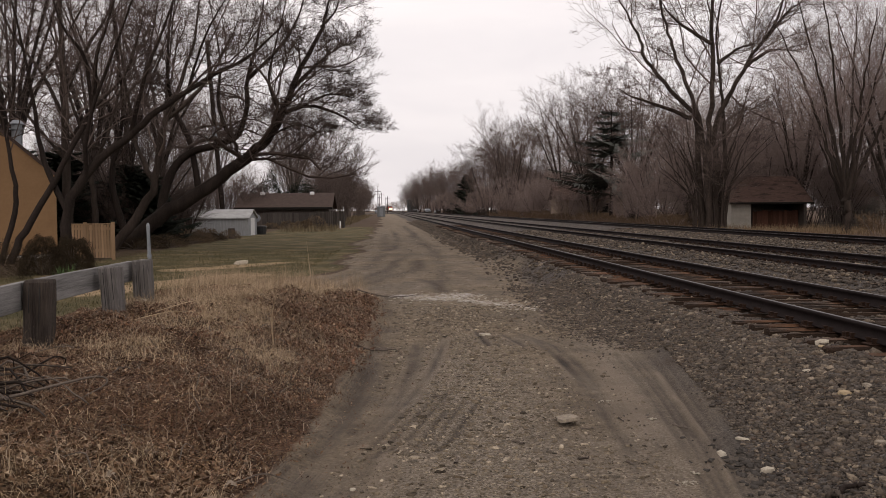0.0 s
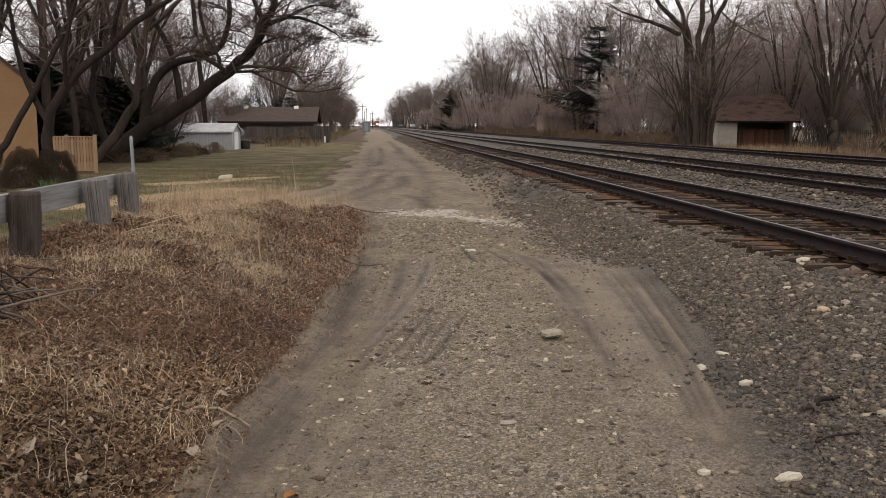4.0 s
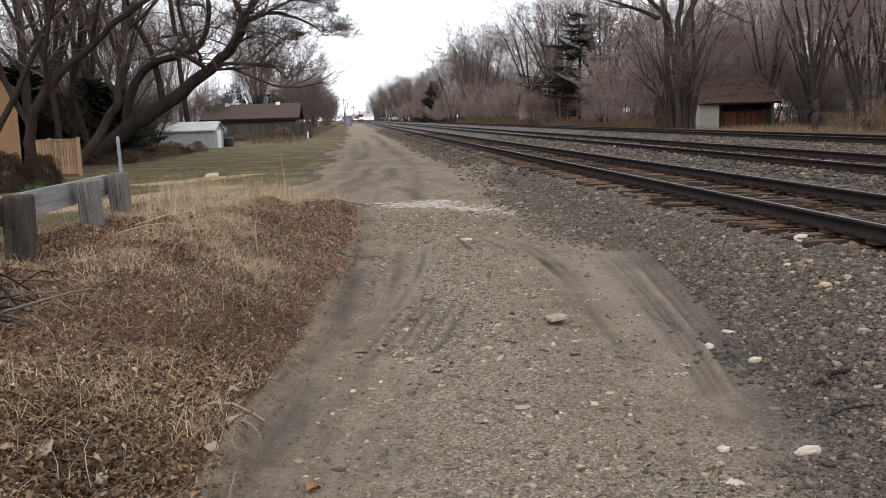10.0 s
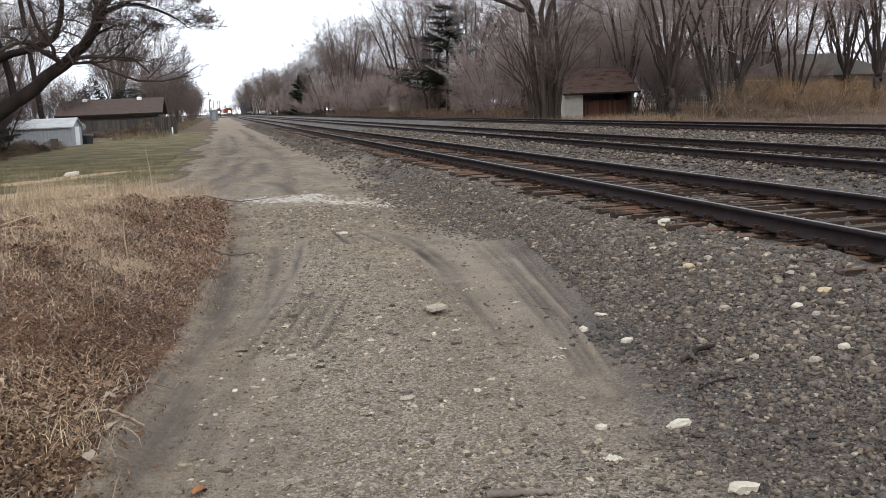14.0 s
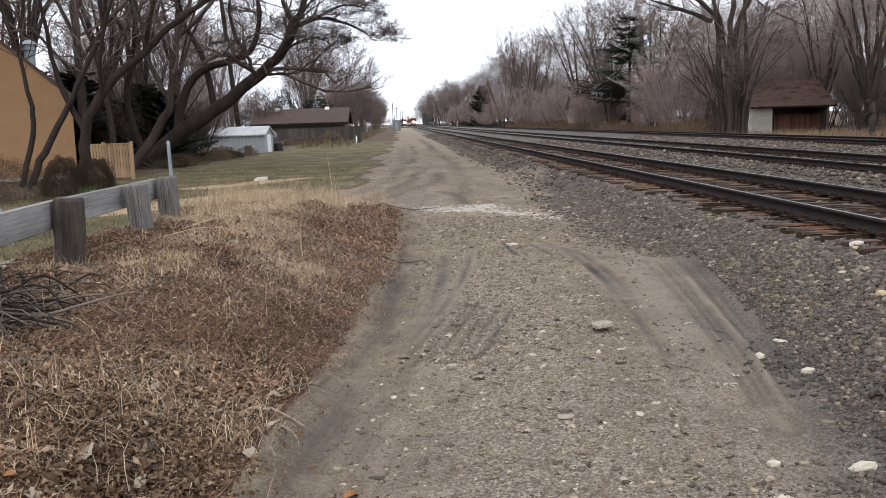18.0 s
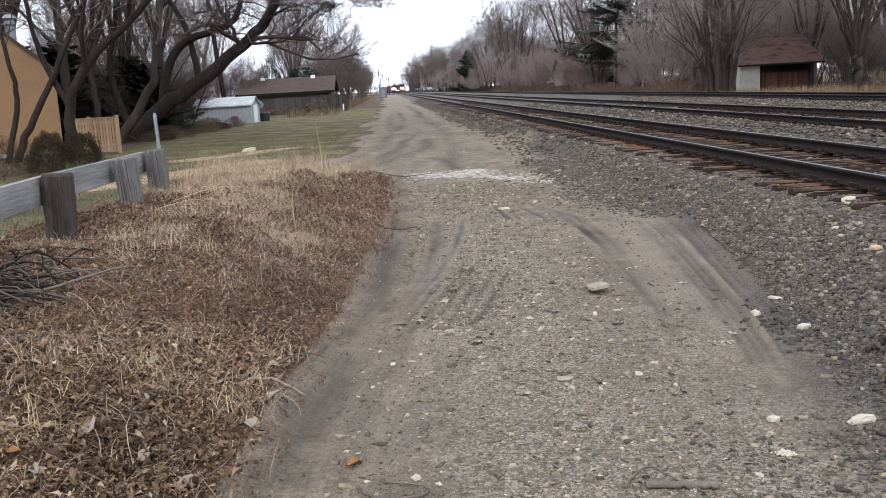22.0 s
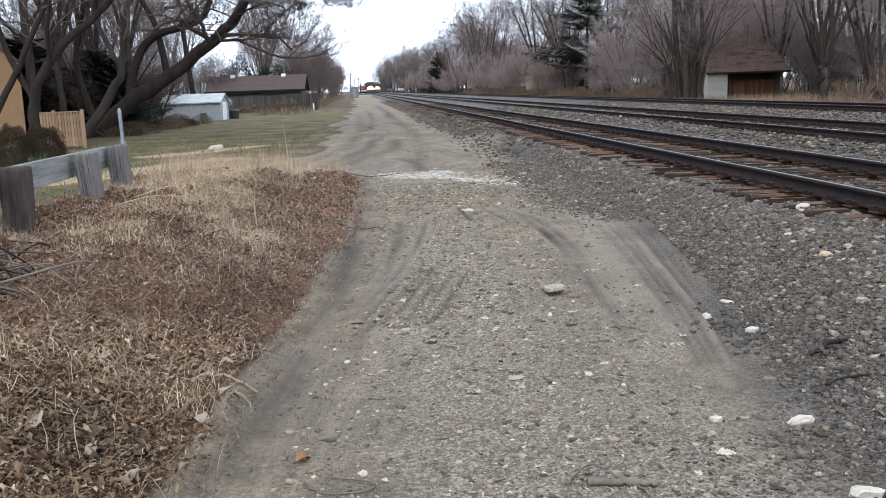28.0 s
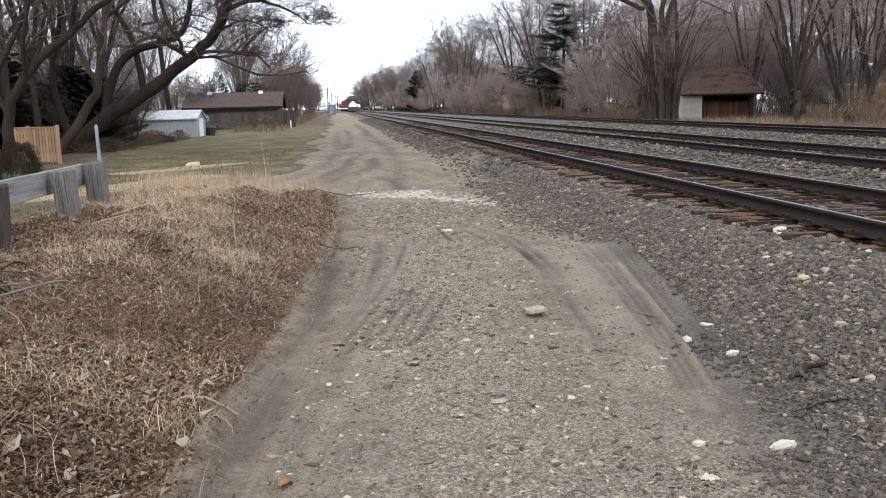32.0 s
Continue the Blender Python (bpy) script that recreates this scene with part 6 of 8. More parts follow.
    for n, (x, w, h) in enumerate(((-9.6, 0.9, 0.55), (-8.2, 0.8, 0.7), (-7.0, 0.8, 0.65), (-5.9, 1.0, 1.05), (-6.6, 0.7, 0.8))):
        bush("shrub", "brown dried shrub along the board fence", x, 78.6 + r.uniform(-0.6, 0.6), w, w * 0.8, h, 90 + n, M_MOUND, 1400, 0.05, "dried shrubs along the fence")
    pole = thing("utility_pole", "tall leaning dark wooden utility pole among the trees", "utility pole", pose(-10.2, 60, 0, 0, -4.3, 0))
    part("shaft", cyl(bmesh.new(), 0.17, 0.12, -0.3, 12.6, 10), M_DARKBARK, pole)
    part("crossarm", boxed(-0.9, 0.9, -0.06, 0.06, 7.0, 7.12), M_DARKBARK, pole)
    part("transformer", cyl(bmesh.new(), 0.24, 0.24, 6.2, 7.0, 12, Matrix.Translation((0.1, -0.4, 0))), M_GALV, pole)


build_sheds()
rb = random.Random(17)
for n in range(16):
    u = n / 15
    bx, by = -9.6 + 0.9 * u + rb.uniform(-0.7, 0.5), 36.5 + 13 * u + rb.uniform(-1, 1)
    bush("shrub", "low mound of brown dead brush at the lawn edge", bx, by, rb.uniform(0.6, 1.1), rb.uniform(0.5, 0.9), rb.uniform(0.25, 0.6), 430 + n, M_MOUND if n % 2 else M_HEDGE, 2600, 0.024, "dead brush at the lawn edge")
bush("evergreen_bush", "rounded black-green evergreen behind the garage roof", -13.2, 104, 2.3, 2.0, 5.6, 401, M_SPRUCE, 9000, 0.1)
bush("evergreen_bush", "rounded black-green evergreen behind the garage roof", -9.4, 106, 2.6, 2.0, 4.9, 402, M_SPRUCE, 9000, 0.1)
for bx, by in ((-11.6, 56.4), (-10.7, 56.9), (-12.6, 57.0), (-14.0, 55.5)):
    bush("shrub", "low brown dead shrub in front of the shed", bx, by, 0.7, 0.5, 0.5, int(bx * -10), M_MOUND, 700, 0.05, "dried shrubs along the fence")


# ---- barn, low house and fence beyond the tracks ----
def build_right_yard():
    b = thing("barn", "old open-fronted barn with cream end wall and brown shingle roof", "barn", pose(29.25, 76, 0) @ Matrix.Diagonal((1.16, 1, 1, 1)))
    part("wall", boxed(0, 0.25, 0.202, 4.2, -0.45, 2.0), M_CREAM, b, "cream painted end wall")
    part("wall", boxed(0, 1.45, 0, 0.2, -0.45, 2.0), M_CREAM, b, "cream painted front wall")
    part("wall", boxed(0.252, 5.6, 4.0, 4.2, -0.45, 2.0), M_SIDING, b, "dark rear wall")
    part("wall", boxed(5.4, 5.6, 0, 3.995, -0.45, 2.0), M_SIDING, b)
    part("corner_post", boxed(1.452, 1.58, 0.0, 0.15, -0.45, 2.0), M_DARKBARK, b)
    redboard = plain("red_brown_boards", (0.04, 0.02, 0.014), (0.12, 0.055, 0.037), 4, 0.9, 0, 0.4, 0.01, (1, 1, 0.1), per_object=0.3)
    board = as_mesh("board", boxed(0, 0.2, 0, 0.03, -0.4, 1.25), redboard)
    for n in range(18):
        part("board", board, None, b, "red-brown boards" if n == 0 else "", at=pose(1.6 + n * 0.207, 0.9, random.uniform(-0.06, 0.06)))
    bm = bmesh.new()
    v = [bm.verts.new(c) for c in ((-0.25, -0.4, 1.95), (6.0, -0.4, 1.95), (6.0, 4.6, 1.95), (-0.25, 4.6, 1.95), (1.5, 2.1, 4.3), (5.5, 2.1, 4.2))]
    for f in ((0, 1, 5, 4), (1, 2, 5), (2, 3, 4, 5), (3, 0, 4), (3, 2, 1, 0)):
        bm.faces.new([v[i] for i in f])
    part("roof", bm, M_OLDROOF, b, "sagging brown shingle hip roof")
    part("fascia", boxed(-0.25, 6.0, -0.44, -0.405, 1.83, 1.98), M_DARK, b)
    f = thing("picket_fence", "grey weathered picket fence beside the barn", "fence", pose(36.1, 74.5, -0.22))
    bm = boxed(0, 0.09, 0, 0.02, 0, 1.55)
    for vert in bm.verts:
        if vert.co.z > 1 and vert.co.x > 0.05:
            vert.co.z -= 0.06
    pick = as_mesh("picket", bm, M_SIDING)
    r = random.Random(12)
    for n in range(34):
        part("picket", pick, None, f, at=pose(n * 0.17, 0, r.uniform(-0.1, 0.1), 0, r.uniform(-3, 3), 0))
    part("rail", boxed(0, 5.8, 0.022, 0.07, 1.1, 1.2), M_SIDING, f)
    part("rail", boxed(0, 5.8, 0.022, 0.07, 0.35, 0.45), M_SIDING, f)
    h = thing("house", "low ranch house with grey shingle roof behind yellowed shrubs", "house", pose(43.8, 79, 0))
    part("wall", boxed(0, 7.0, 0, 7, -0.45, 2.45), M_CREAM, h, "pale siding wall")
    part("roof", prism(bmesh.new(), [(-0.6, 2.4), (3.5, 4.7), (3.5, 4.86), (-0.6, 2.56)], -0.4, 7.0, axis="x"), M_GREYSHINGLE, h, "grey shingle roof")
    part("roof", prism(bmesh.new(), [(7.6, 2.4), (3.5, 4.7), (3.5, 4.86), (7.6, 2.56)], -0.4, 7.0, axis="x"), M_GREYSHINGLE, h)
    part("gable", prism(bmesh.new(), [(0.1, 2.46), (6.9, 2.46), (3.5, 4.4)], 0.02, 6.98, axis="x"), M_TAN, h)
    part("gutter", boxed(-0.4, 7.0, -0.74, -0.605, 2.44, 2.55), M_WHITE, h, "white eave gutter")
    part("roof_vent", boxed(5.2, 5.7, 2.4, 2.8, 4.1, 4.5, 0.03), M_WHITE, h)
    part("wing", boxed(7.002, 19, -2, 6, -0.45, 2.75), M_TAN, h, "tan siding wing")
    bm = bmesh.new()
    v = [bm.verts.new(c) for c in ((6.2, -2.6, 2.7), (19.6, -2.6, 2.7), (19.6, 6.6, 2.7), (6.2, 6.6, 2.7), (10.8, 2, 4.9), (15.5, 2, 4.9))]
    for q in ((0, 1, 5, 4), (1, 2, 5), (2, 3, 4, 5), (3, 0, 4), (3, 2, 1, 0)):
        bm.faces.new([v[i] for i in q])
    part("roof", bm, plain("tan_grey_shingles", (0.06, 0.051, 0.042), (0.12, 0.104, 0.088), 3, 0.92, 0, 0.5, 0.02, (1, 1, 4)), h, "tan-grey hip roof")
    for x, y in ((4.4, 0), (14.5, -2)):
        w = part("window", boxed(x, x + 1.3, y - 0.05, y - 0.003, 1.0, 2.0), M_CREAM, h, "pale window frame")
        part("pane", boxed(x + 0.08, x + 0.62, y - 0.06, y - 0.051, 1.08, 1.92), M_GLASS, w)
        part("pane", boxed(x + 0.68, x + 1.22, y - 0.06, y - 0.051, 1.08, 1.92), M_GLASS, w)
    house = thing("house", "tan house half hidden behind the thicket", "house", pose(23.6, 126, 0))
    part("wall", boxed(0, 9, 0, 6, -0.45, 2.9), M_TAN, house)
    part("roof", prism(bmesh.new(), [(-0.6, 2.8), (3, 4.6), (6.6, 2.8), (3, 4.45)], -0.4, 9.4, axis="x"), M_OLDROOF, house)
    w = part("window", boxed(5.6, 7.0, -0.05, -0.003, 1.0, 2.3), M_SIDING, house)
    part("pane", boxed(5.7, 6.9, -0.06, -0.051, 1.1, 2.2), M_DARK, w)
    house2 = copy_thing(house, pose(29, 152, 0))
    house2["label"] = "pale low house far along the tree row"
    r = random.Random(3)
    rr = random.Random(6)
    ochre = make_tree("shrub", "ochre-brown ragged shrub of dense upright stems before the low house", 301, fan(rr, 2.5, 1.5, 16, 0.022, low=0, base=0.45, curve=0.2), [(12, 0.42, 34, 0.14, 0.07, 3, 3), (9, 0.4, 36, 0.16, 0.06, 2, 3)], 0.009, M_TWIGRED, M_FORS, pose(39.6, 61, gz(39.6, 61)), "yellowed shrubs", lump=True)
    ochre["category"] = "shrub"
    rust = make_tree("shrub", "rust-brown ragged shrub of dead stems beside the far track", 302, fan(rr, 1.9, 1.5, 16, 0.02, low=0, base=0.45, curve=0.2), [(12, 0.42, 34, 0.14, 0.07, 3, 3), (9, 0.4, 36, 0.16, 0.06, 2, 3)], 0.009, M_TWIGRED, plain("rust_stems", (0.06, 0.04, 0.026), (0.18, 0.12, 0.072), 1.2, 0.9, 0, 0, 0.01), pose(36.0, 58, gz(36, 58)), "dead shrubs beside the far track", lump=True)
    rust["category"] = "shrub"
    for n in range(24):
        x, y = 37.6 + n * 0.75 + r.uniform(-0.6, 0.6), 58 + r.uniform(-3, 3) - 0.25 * n
        if n not in (3, 6, 9, 13, 17, 20):
            copy_thing(rust if n % 4 == 2 else ochre, pose(x, y, gz(x, y), 0, 0, r.uniform(0, 360)) @ Matrix.Scale(r.uniform(0.35, 0.85), 4))
    for n in range(70):
        y = r.uniform(44, 190)
        x = 21.0 + abs(r.gauss(0, 2.6)) - 0.004 * y + (6.0 if y < 62 else 0)
        if not 0.335 < (x - 0.5) / (y + 1) < 0.53:
            copy_thing(rust, pose(x, y, gz(x, y), 0, 0, r.uniform(0, 360)) @ Matrix.Scale(r.uniform(0.3, 0.7), 4))
    pole = thing("utility_pole", "pale wooden utility pole behind the yard trees", "utility pole", pose(44.0, 72, -0.3))
    part("shaft", cyl(bmesh.new(), 0.3, 0.2, -0.3, 14, 12), M_PALEBARK, pole)
    pole2 = copy_thing(pole, pose(25.2, 205, 0) @ Matrix.Scale(0.62, 4))
    pole2["label"] = "pale wooden utility pole beside the far tree row"


build_right_yard()


# ---- level crossing, cars and far buildings ----
def build_crossing():
    y0 = 372.0
    road = thing("crossing_road", "grey asphalt road over the level crossing", "road", kind="structure")
    part("surface", boxed(-200, 200, y0 - 4, y0 + 4, -0.1, 0.3), plain("old_asphalt", (0.06, 0.06, 0.06), (0.11, 0.11, 0.11), 2, 0.9), road)
    cab = thing("signal_cabinet", "pale grey metal signal cabinet beside the track", "signal cabinet", pose(-1.75, 222, 0))
    part("body", boxed(-0.95, 0.95, -0.8, 0.8, 0, 2.35, 0.03), M_DISH, cab)
    part("roof", boxed(-1.05, 1.05, -0.9, 0.9, 2.352, 2.5, 0.03), M_GALV, cab)
    part("door", boxed(-0.4, 0.4, -0.83, -0.802, 0.2, 2.1, 0.01), M_GALV, cab)
    sig = thing("crossing_signal", "level crossing signal mast with red flashing lamps", "crossing signal", pose(0.2, y0 - 6, 0), "crossing signals")
    part("mast", cyl(bmesh.new(), 0.07, 0.07, -0.1, 4.2, 10), M_GALV, sig)
    for a in (-38, 38):
        part("crossbuck", boxed(-0.75, 0.75, -0.1, -0.075, -0.11, 0.11), M_WHITE, sig, "white crossbuck blade", at=pose(0, -0.03 * (a > 0), 3.7, 0, a, 0))
    part("lamp_arm", boxed(-0.75, 0.75, -0.05, 0.05, 2.55, 2.65), M_GALV, sig)
    for x in (-0.68, 0.68):
        hood = part("lamp_hood", cyl(bmesh.new(), 0.3, 0.3, 0, 0.05, 14, Matrix.Rotation(radians(90), 4, "X")), M_BLACK, sig, at=pose(x, -0.06, 2.6))
        part("lens", cyl(bmesh.new(), 0.17, 0.17, 0.05, 0.08, 12, Matrix.Rotation(radians(90), 4, "X")), M_REDLAMP, hood, "glowing red lens")
    copy_thing(sig, pose(-3.4, y0 + 8, 0))
    car("car", "silver car waiting at the level crossing", 14.6, y0 - 22, 80, M_GALV)
    car("car", "pale grey car waiting at the level crossing", 18.6, y0 - 12, 100, M_GALV)
    car("car", "dark car waiting at the level crossing", 11.0, y0 + 16, 80, M_BLACK)
    car("car", "dark car near the level crossing", 22.5, y0 - 6, 85, M_LOCO_DARK)
    car("car", "silver car near the level crossing", -5.0, y0 + 8, 90, M_GALV)
    mill = thing("grain_building", "tall grey block building far down the line", "building", pose(11.6, 620, 0))
    part("wall", boxed(0, 7, 0, 10, 0, 8.5), M_GREYSHINGLE, mill)
    part("tower", boxed(2.5, 6.5, 0.5, 6, 8.52, 11.0), M_GREYSHINGLE, mill)
    part("roof", boxed(-0.2, 7.2, -0.2, 0.45, 8.52, 8.7), M_GALV, mill)
    for n, (x, y, h) in enumerate(((-3.6, 300, 8.5), (-4.2, 345, 8.5), (-3.3, 395, 9), (-1.0, 430, 8), (-5.2, 470, 9), (-2.4, 540, 9), (2.6, 800, 9))):
        p = thing("utility_pole", "thin dark utility pole far down the line", "utility pole", pose(x, y, 0), "utility poles down the line")
        part("shaft", cyl(bmesh.new(), 0.16, 0.11, -0.2, h, 8), M_DARKBARK, p)
        part("crossarm", boxed(-1.1, 1.1, -0.07, 0.07, h - 1.0, h - 0.85), M_DARKBARK, p)


def car(name, label, x, y, turn, paint):
    c = thing(name, label, "car", pose(x, y, gz(x, y) + 0.3, 0, 0, turn))
    side = [(-2.2, 0.35), (2.2, 0.35), (2.25, 0.75), (1.3, 0.92), (0.6, 1.42), (-1.1, 1.46), (-1.9, 0.98), (-2.25, 0.9)]
    part("body", prism(bmesh.new(), [(a, b) for a, b in side], -0.86, 0.86, axis="y"), paint, c)
    part("windscreen", prism(bmesh.new(), [(1.2, 0.98), (0.62, 1.38), (-1.05, 1.41), (-1.7, 1.0)], -0.875, 0.875, axis="y"), M_GLASS, c)
    for wx in (-1.35, 1.35):
        for wy in (-0.78, 0.78):
            w = part("wheel", cyl(bmesh.new(), 0.33, 0.33, -0.1, 0.1, 16, Matrix.Rotation(radians(90), 4, "X")), M_BLACK, c, at=pose(wx, wy, 0.33))
            part("rim", cyl(bmesh.new(), 0.19, 0.19, -0.11, 0.11, 12, Matrix.Rotation(radians(90), 4, "X")), M_GALV, w)
    for wy in (-0.6, 0.6):
        part("headlight", boxed(2.2, 2.27, wy - 0.15, wy + 0.15, 0.62, 0.76), M_WHITE, c)
    return c


build_crossing()


# ---- trains ----
def locomotive(name, label, paint, lamp, lens):
    """A diesel locomotive that faces -y, its front coupler at the origin, on the rail top."""
    t = thing(name, label, "locomotive")
    part("frame", boxed(-1.5, 1.5, 0.4, 20.5, 1.15, 1.55, 0.05), M_LOCO_DARK, t)
    part("pilot", prism(bmesh.new(), [(0.0, 0.2), (0.5, 0.2), (0.5, 1.5), (0.25, 1.5)], -1.5, 1.5, axis="x"), M_LOCO_ORANGE if paint is M_LOCO_ORANGE else M_LOCO_DARK, t, "snowplough pilot")
    part("nose", prism(bmesh.new(), [(0.9, 1.55), (3.0, 1.55), (3.0, 3.0), (1.2, 2.9)], -1.0, 1.0, axis="x"), paint, t, "short hood nose")
    cabin = part("cab", prism(bmesh.new(), [(2.6, 1.55), (5.6, 1.55), (5.6, 4.45), (3.1, 4.45), (2.6, 3.9)], -1.55, 1.55, axis="x"), paint, t)
    for x in (-0.95, 0.2):
        part("windscreen", boxed(x, x + 0.75, 2.55, 2.62, 3.1, 3.8), M_GLASS, cabin)
    part("roof", boxed(-1.2, 1.2, 3.2, 5.6, 4.452, 4.6, 0.06), M_LOCO_DARK, cabin)
    part("hood", boxed(-0.95, 0.95, 5.62, 19.6, 1.56, 4.3, 0.12), paint, t, "long engine hood")
    part("radiator", boxed(-1.45, 1.45, 16.2, 19.4, 3.6, 4.65, 0.1), M_LOCO_DARK, t)
    part("exhaust", boxed(-0.5, 0.5, 9, 11, 4.31, 4.6, 0.05), M_LOCO_DARK, t)
    for x in (-1.45, 1.45):
        part("handrail", boxed(x - 0.025, x + 0.025, 0.6, 2.5, 2.45, 2.5), M_WHITE, t)
        d = part("ditch_light", cyl(bmesh.new(), 0.2, 0.2, 0, 0.12, 14, Matrix.Rotation(radians(90), 4, "X")), M_BLACK, t, at=pose(x * 0.55, 0.5, 1.95))
        # lens made oversize so its lit face takes in the lamp's bloom
        part("lens", cyl(bmesh.new(), lens, lens, 0.12, 0.14, 12, Matrix.Rotation(radians(90), 4, "X")), lamp, d, "bright lamp lens")
    # added emissive disc, wider than any lamp, for the headlights' warm glare
    part("glare_disc", cyl(bmesh.new(), 0.7, 0.7, 0, 0.02, 20, Matrix.Translation((0, 0.86, 2.25)) @ Matrix.Rotation(radians(90), 4, "X")), M_GLARE, t, "warm glowing disc standing in for headlamp glare")
    d = part("headlight", boxed(-0.2, 0.2, 0.835, 1.05, 2.3, 2.5, 0.04), M_BLACK, t)
    for x in (-0.16, 0.16):
        part("lens", cyl(bmesh.new(), lens * 0.8, lens * 0.8, 0, 0.03, 12, Matrix.Translation((x, 0.82, 2.4)) @ Matrix.Rotation(radians(90), 4, "X")), lamp, d, "bright lamp lens")
    for y in (3.2, 16.0):
        b = part("truck", boxed(-1.2, 1.2, y - 1.9, y + 1.9, 0.45, 1.0, 0.06), M_LOCO_DARK, t, "dark wheel truck")
        for k in (-1.5, 0, 1.5):
            part("wheelset", cyl(bmesh.new(), 0.5, 0.5, -0.78, 0.78, 18, pose(0, y + k, 0.5, 0, 90, 0)), M_RAIL, b)
    part("fuel_tank", boxed(-1.3, 1.3, 7.2, 12.2, 0.4, 1.14, 0.15), M_LOCO_DARK, t)
    part("coupler", boxed(-0.15, 0.15, -0.15, 0.5, 0.75, 1.0, 0.03), M_RAIL, t)
    return t


def freight_car(label, paint, length):
    t = thing("freight_car", label, "freight car", group="freight cars behind the locomotive")
    part("body", boxed(-1.5, 1.5, 0.5, length - 0.5, 1.2, 4.3, 0.06), paint, t)
    n = 0.9
    while n < length - 0.9:
        for s in (-1, 1):
            part("rib", boxed(s * 1.5 - 0.04, s * 1.5 + 0.04, n, n + 0.1, 1.2, 4.2), paint, t)
        n += 2.2
    for y in (2.4, length - 2.4):
        b = part("truck", boxed(-1.1, 1.1, y - 1.2, y + 1.2, 0.4, 0.9, 0.05), M_LOCO_DARK, t)
        for k in (-0.85, 0.85):
            part("wheelset", cyl(bmesh.new(), 0.45, 0.45, -0.78, 0.78, 16, pose(0, y + k, 0.45, 0, 90, 0)), M_RAIL, b)
    return t


loco_near = locomotive("locomotive", "grimy dark locomotive with blazing headlights coming down the near track", M_LOCO_DARK, M_LAMP, 0.3)
loco_far = locomotive("locomotive", "orange-fronted locomotive with three lit headlights on the middle track", M_LOCO_ORANGE, M_LAMPB, 0.2)
wagon = freight_car("dark brown boxcar behind the locomotive", plain("boxcar_brown", (0.08, 0.045, 0.035), (0.14, 0.08, 0.06), 2, 0.8), 16.5)
TRAIN_NEAR = [loco_near] + [wagon if n == 0 else copy_thing(wagon, Matrix()) for n in range(15)]
TRAIN_FAR = [loco_far] + [copy_thing(wagon, Matrix()) for n in range(5)]


# ---- stones, sticks and litter ----
def rock(label, x, y, w, d, h, mat, turn=0.0, seed=0, z=None, sharp=0.22):
    r = np.random.default_rng(seed + 900)
    bm = bmesh.new()
    bmesh.ops.create_icosphere(bm, subdivisions=2, radius=1.0)
    for v in bm.verts:
        q = np.array(v.co[:])
        s = 1 + sharp * float(fnoise(q[0] * 2 + seed, q[1] * 2 + q[2] * 3, 1.1, seed)) + r.normal(0, 0.035)
        b = np.sign(q) * np.abs(q) ** 0.7 * s
        v.co = (b[0] * w / 2, b[1] * d / 2, max(b[2], -0.6) * h / 2)
    ob = new("rock", as_mesh("rock", bm, mat))
    ob.matrix_world = pose(x, y, (gz(x, y) if z is None else z) + h * 0.22, r.uniform(-6, 6), r.uniform(-6, 6), turn)
    return tagged(ob, label, "rock", "loose rocks beside the track")


def slab(label, x, y):
    """A thin broken plate of concrete, one edge off the ground."""
    top = [(-0.12, -0.11), (0.06, -0.13), (0.1, 0.0), (0.12, 0.13), (-0.03, 0.15), (-0.08, 0.05)]
    bm = prism(bmesh.new(), top, -0.013, 0.013, axis="y")
    r = random.Random(3)
    for v in bm.verts:
        v.co = (v.co.x + r.uniform(-0.006, 0.006), v.co.z + r.uniform(-0.006, 0.006), v.co.y + r.uniform(-0.003, 0.003))
    bmesh.ops.recalc_face_normals(bm, faces=bm.faces)
    ob = new("concrete_slab", as_mesh("concrete_slab", bm, plain("dirty_concrete", (0.1, 0.084, 0.064), (0.4, 0.335, 0.26), 30, 0.92, 0, 0.6, 0.006)))
    ob.matrix_world = pose(x, y, gz(x, y) + 0.044, -7, -5, 20) @ Matrix.Scale(0.74, 4)
    return tagged(ob, label, "concrete slab")


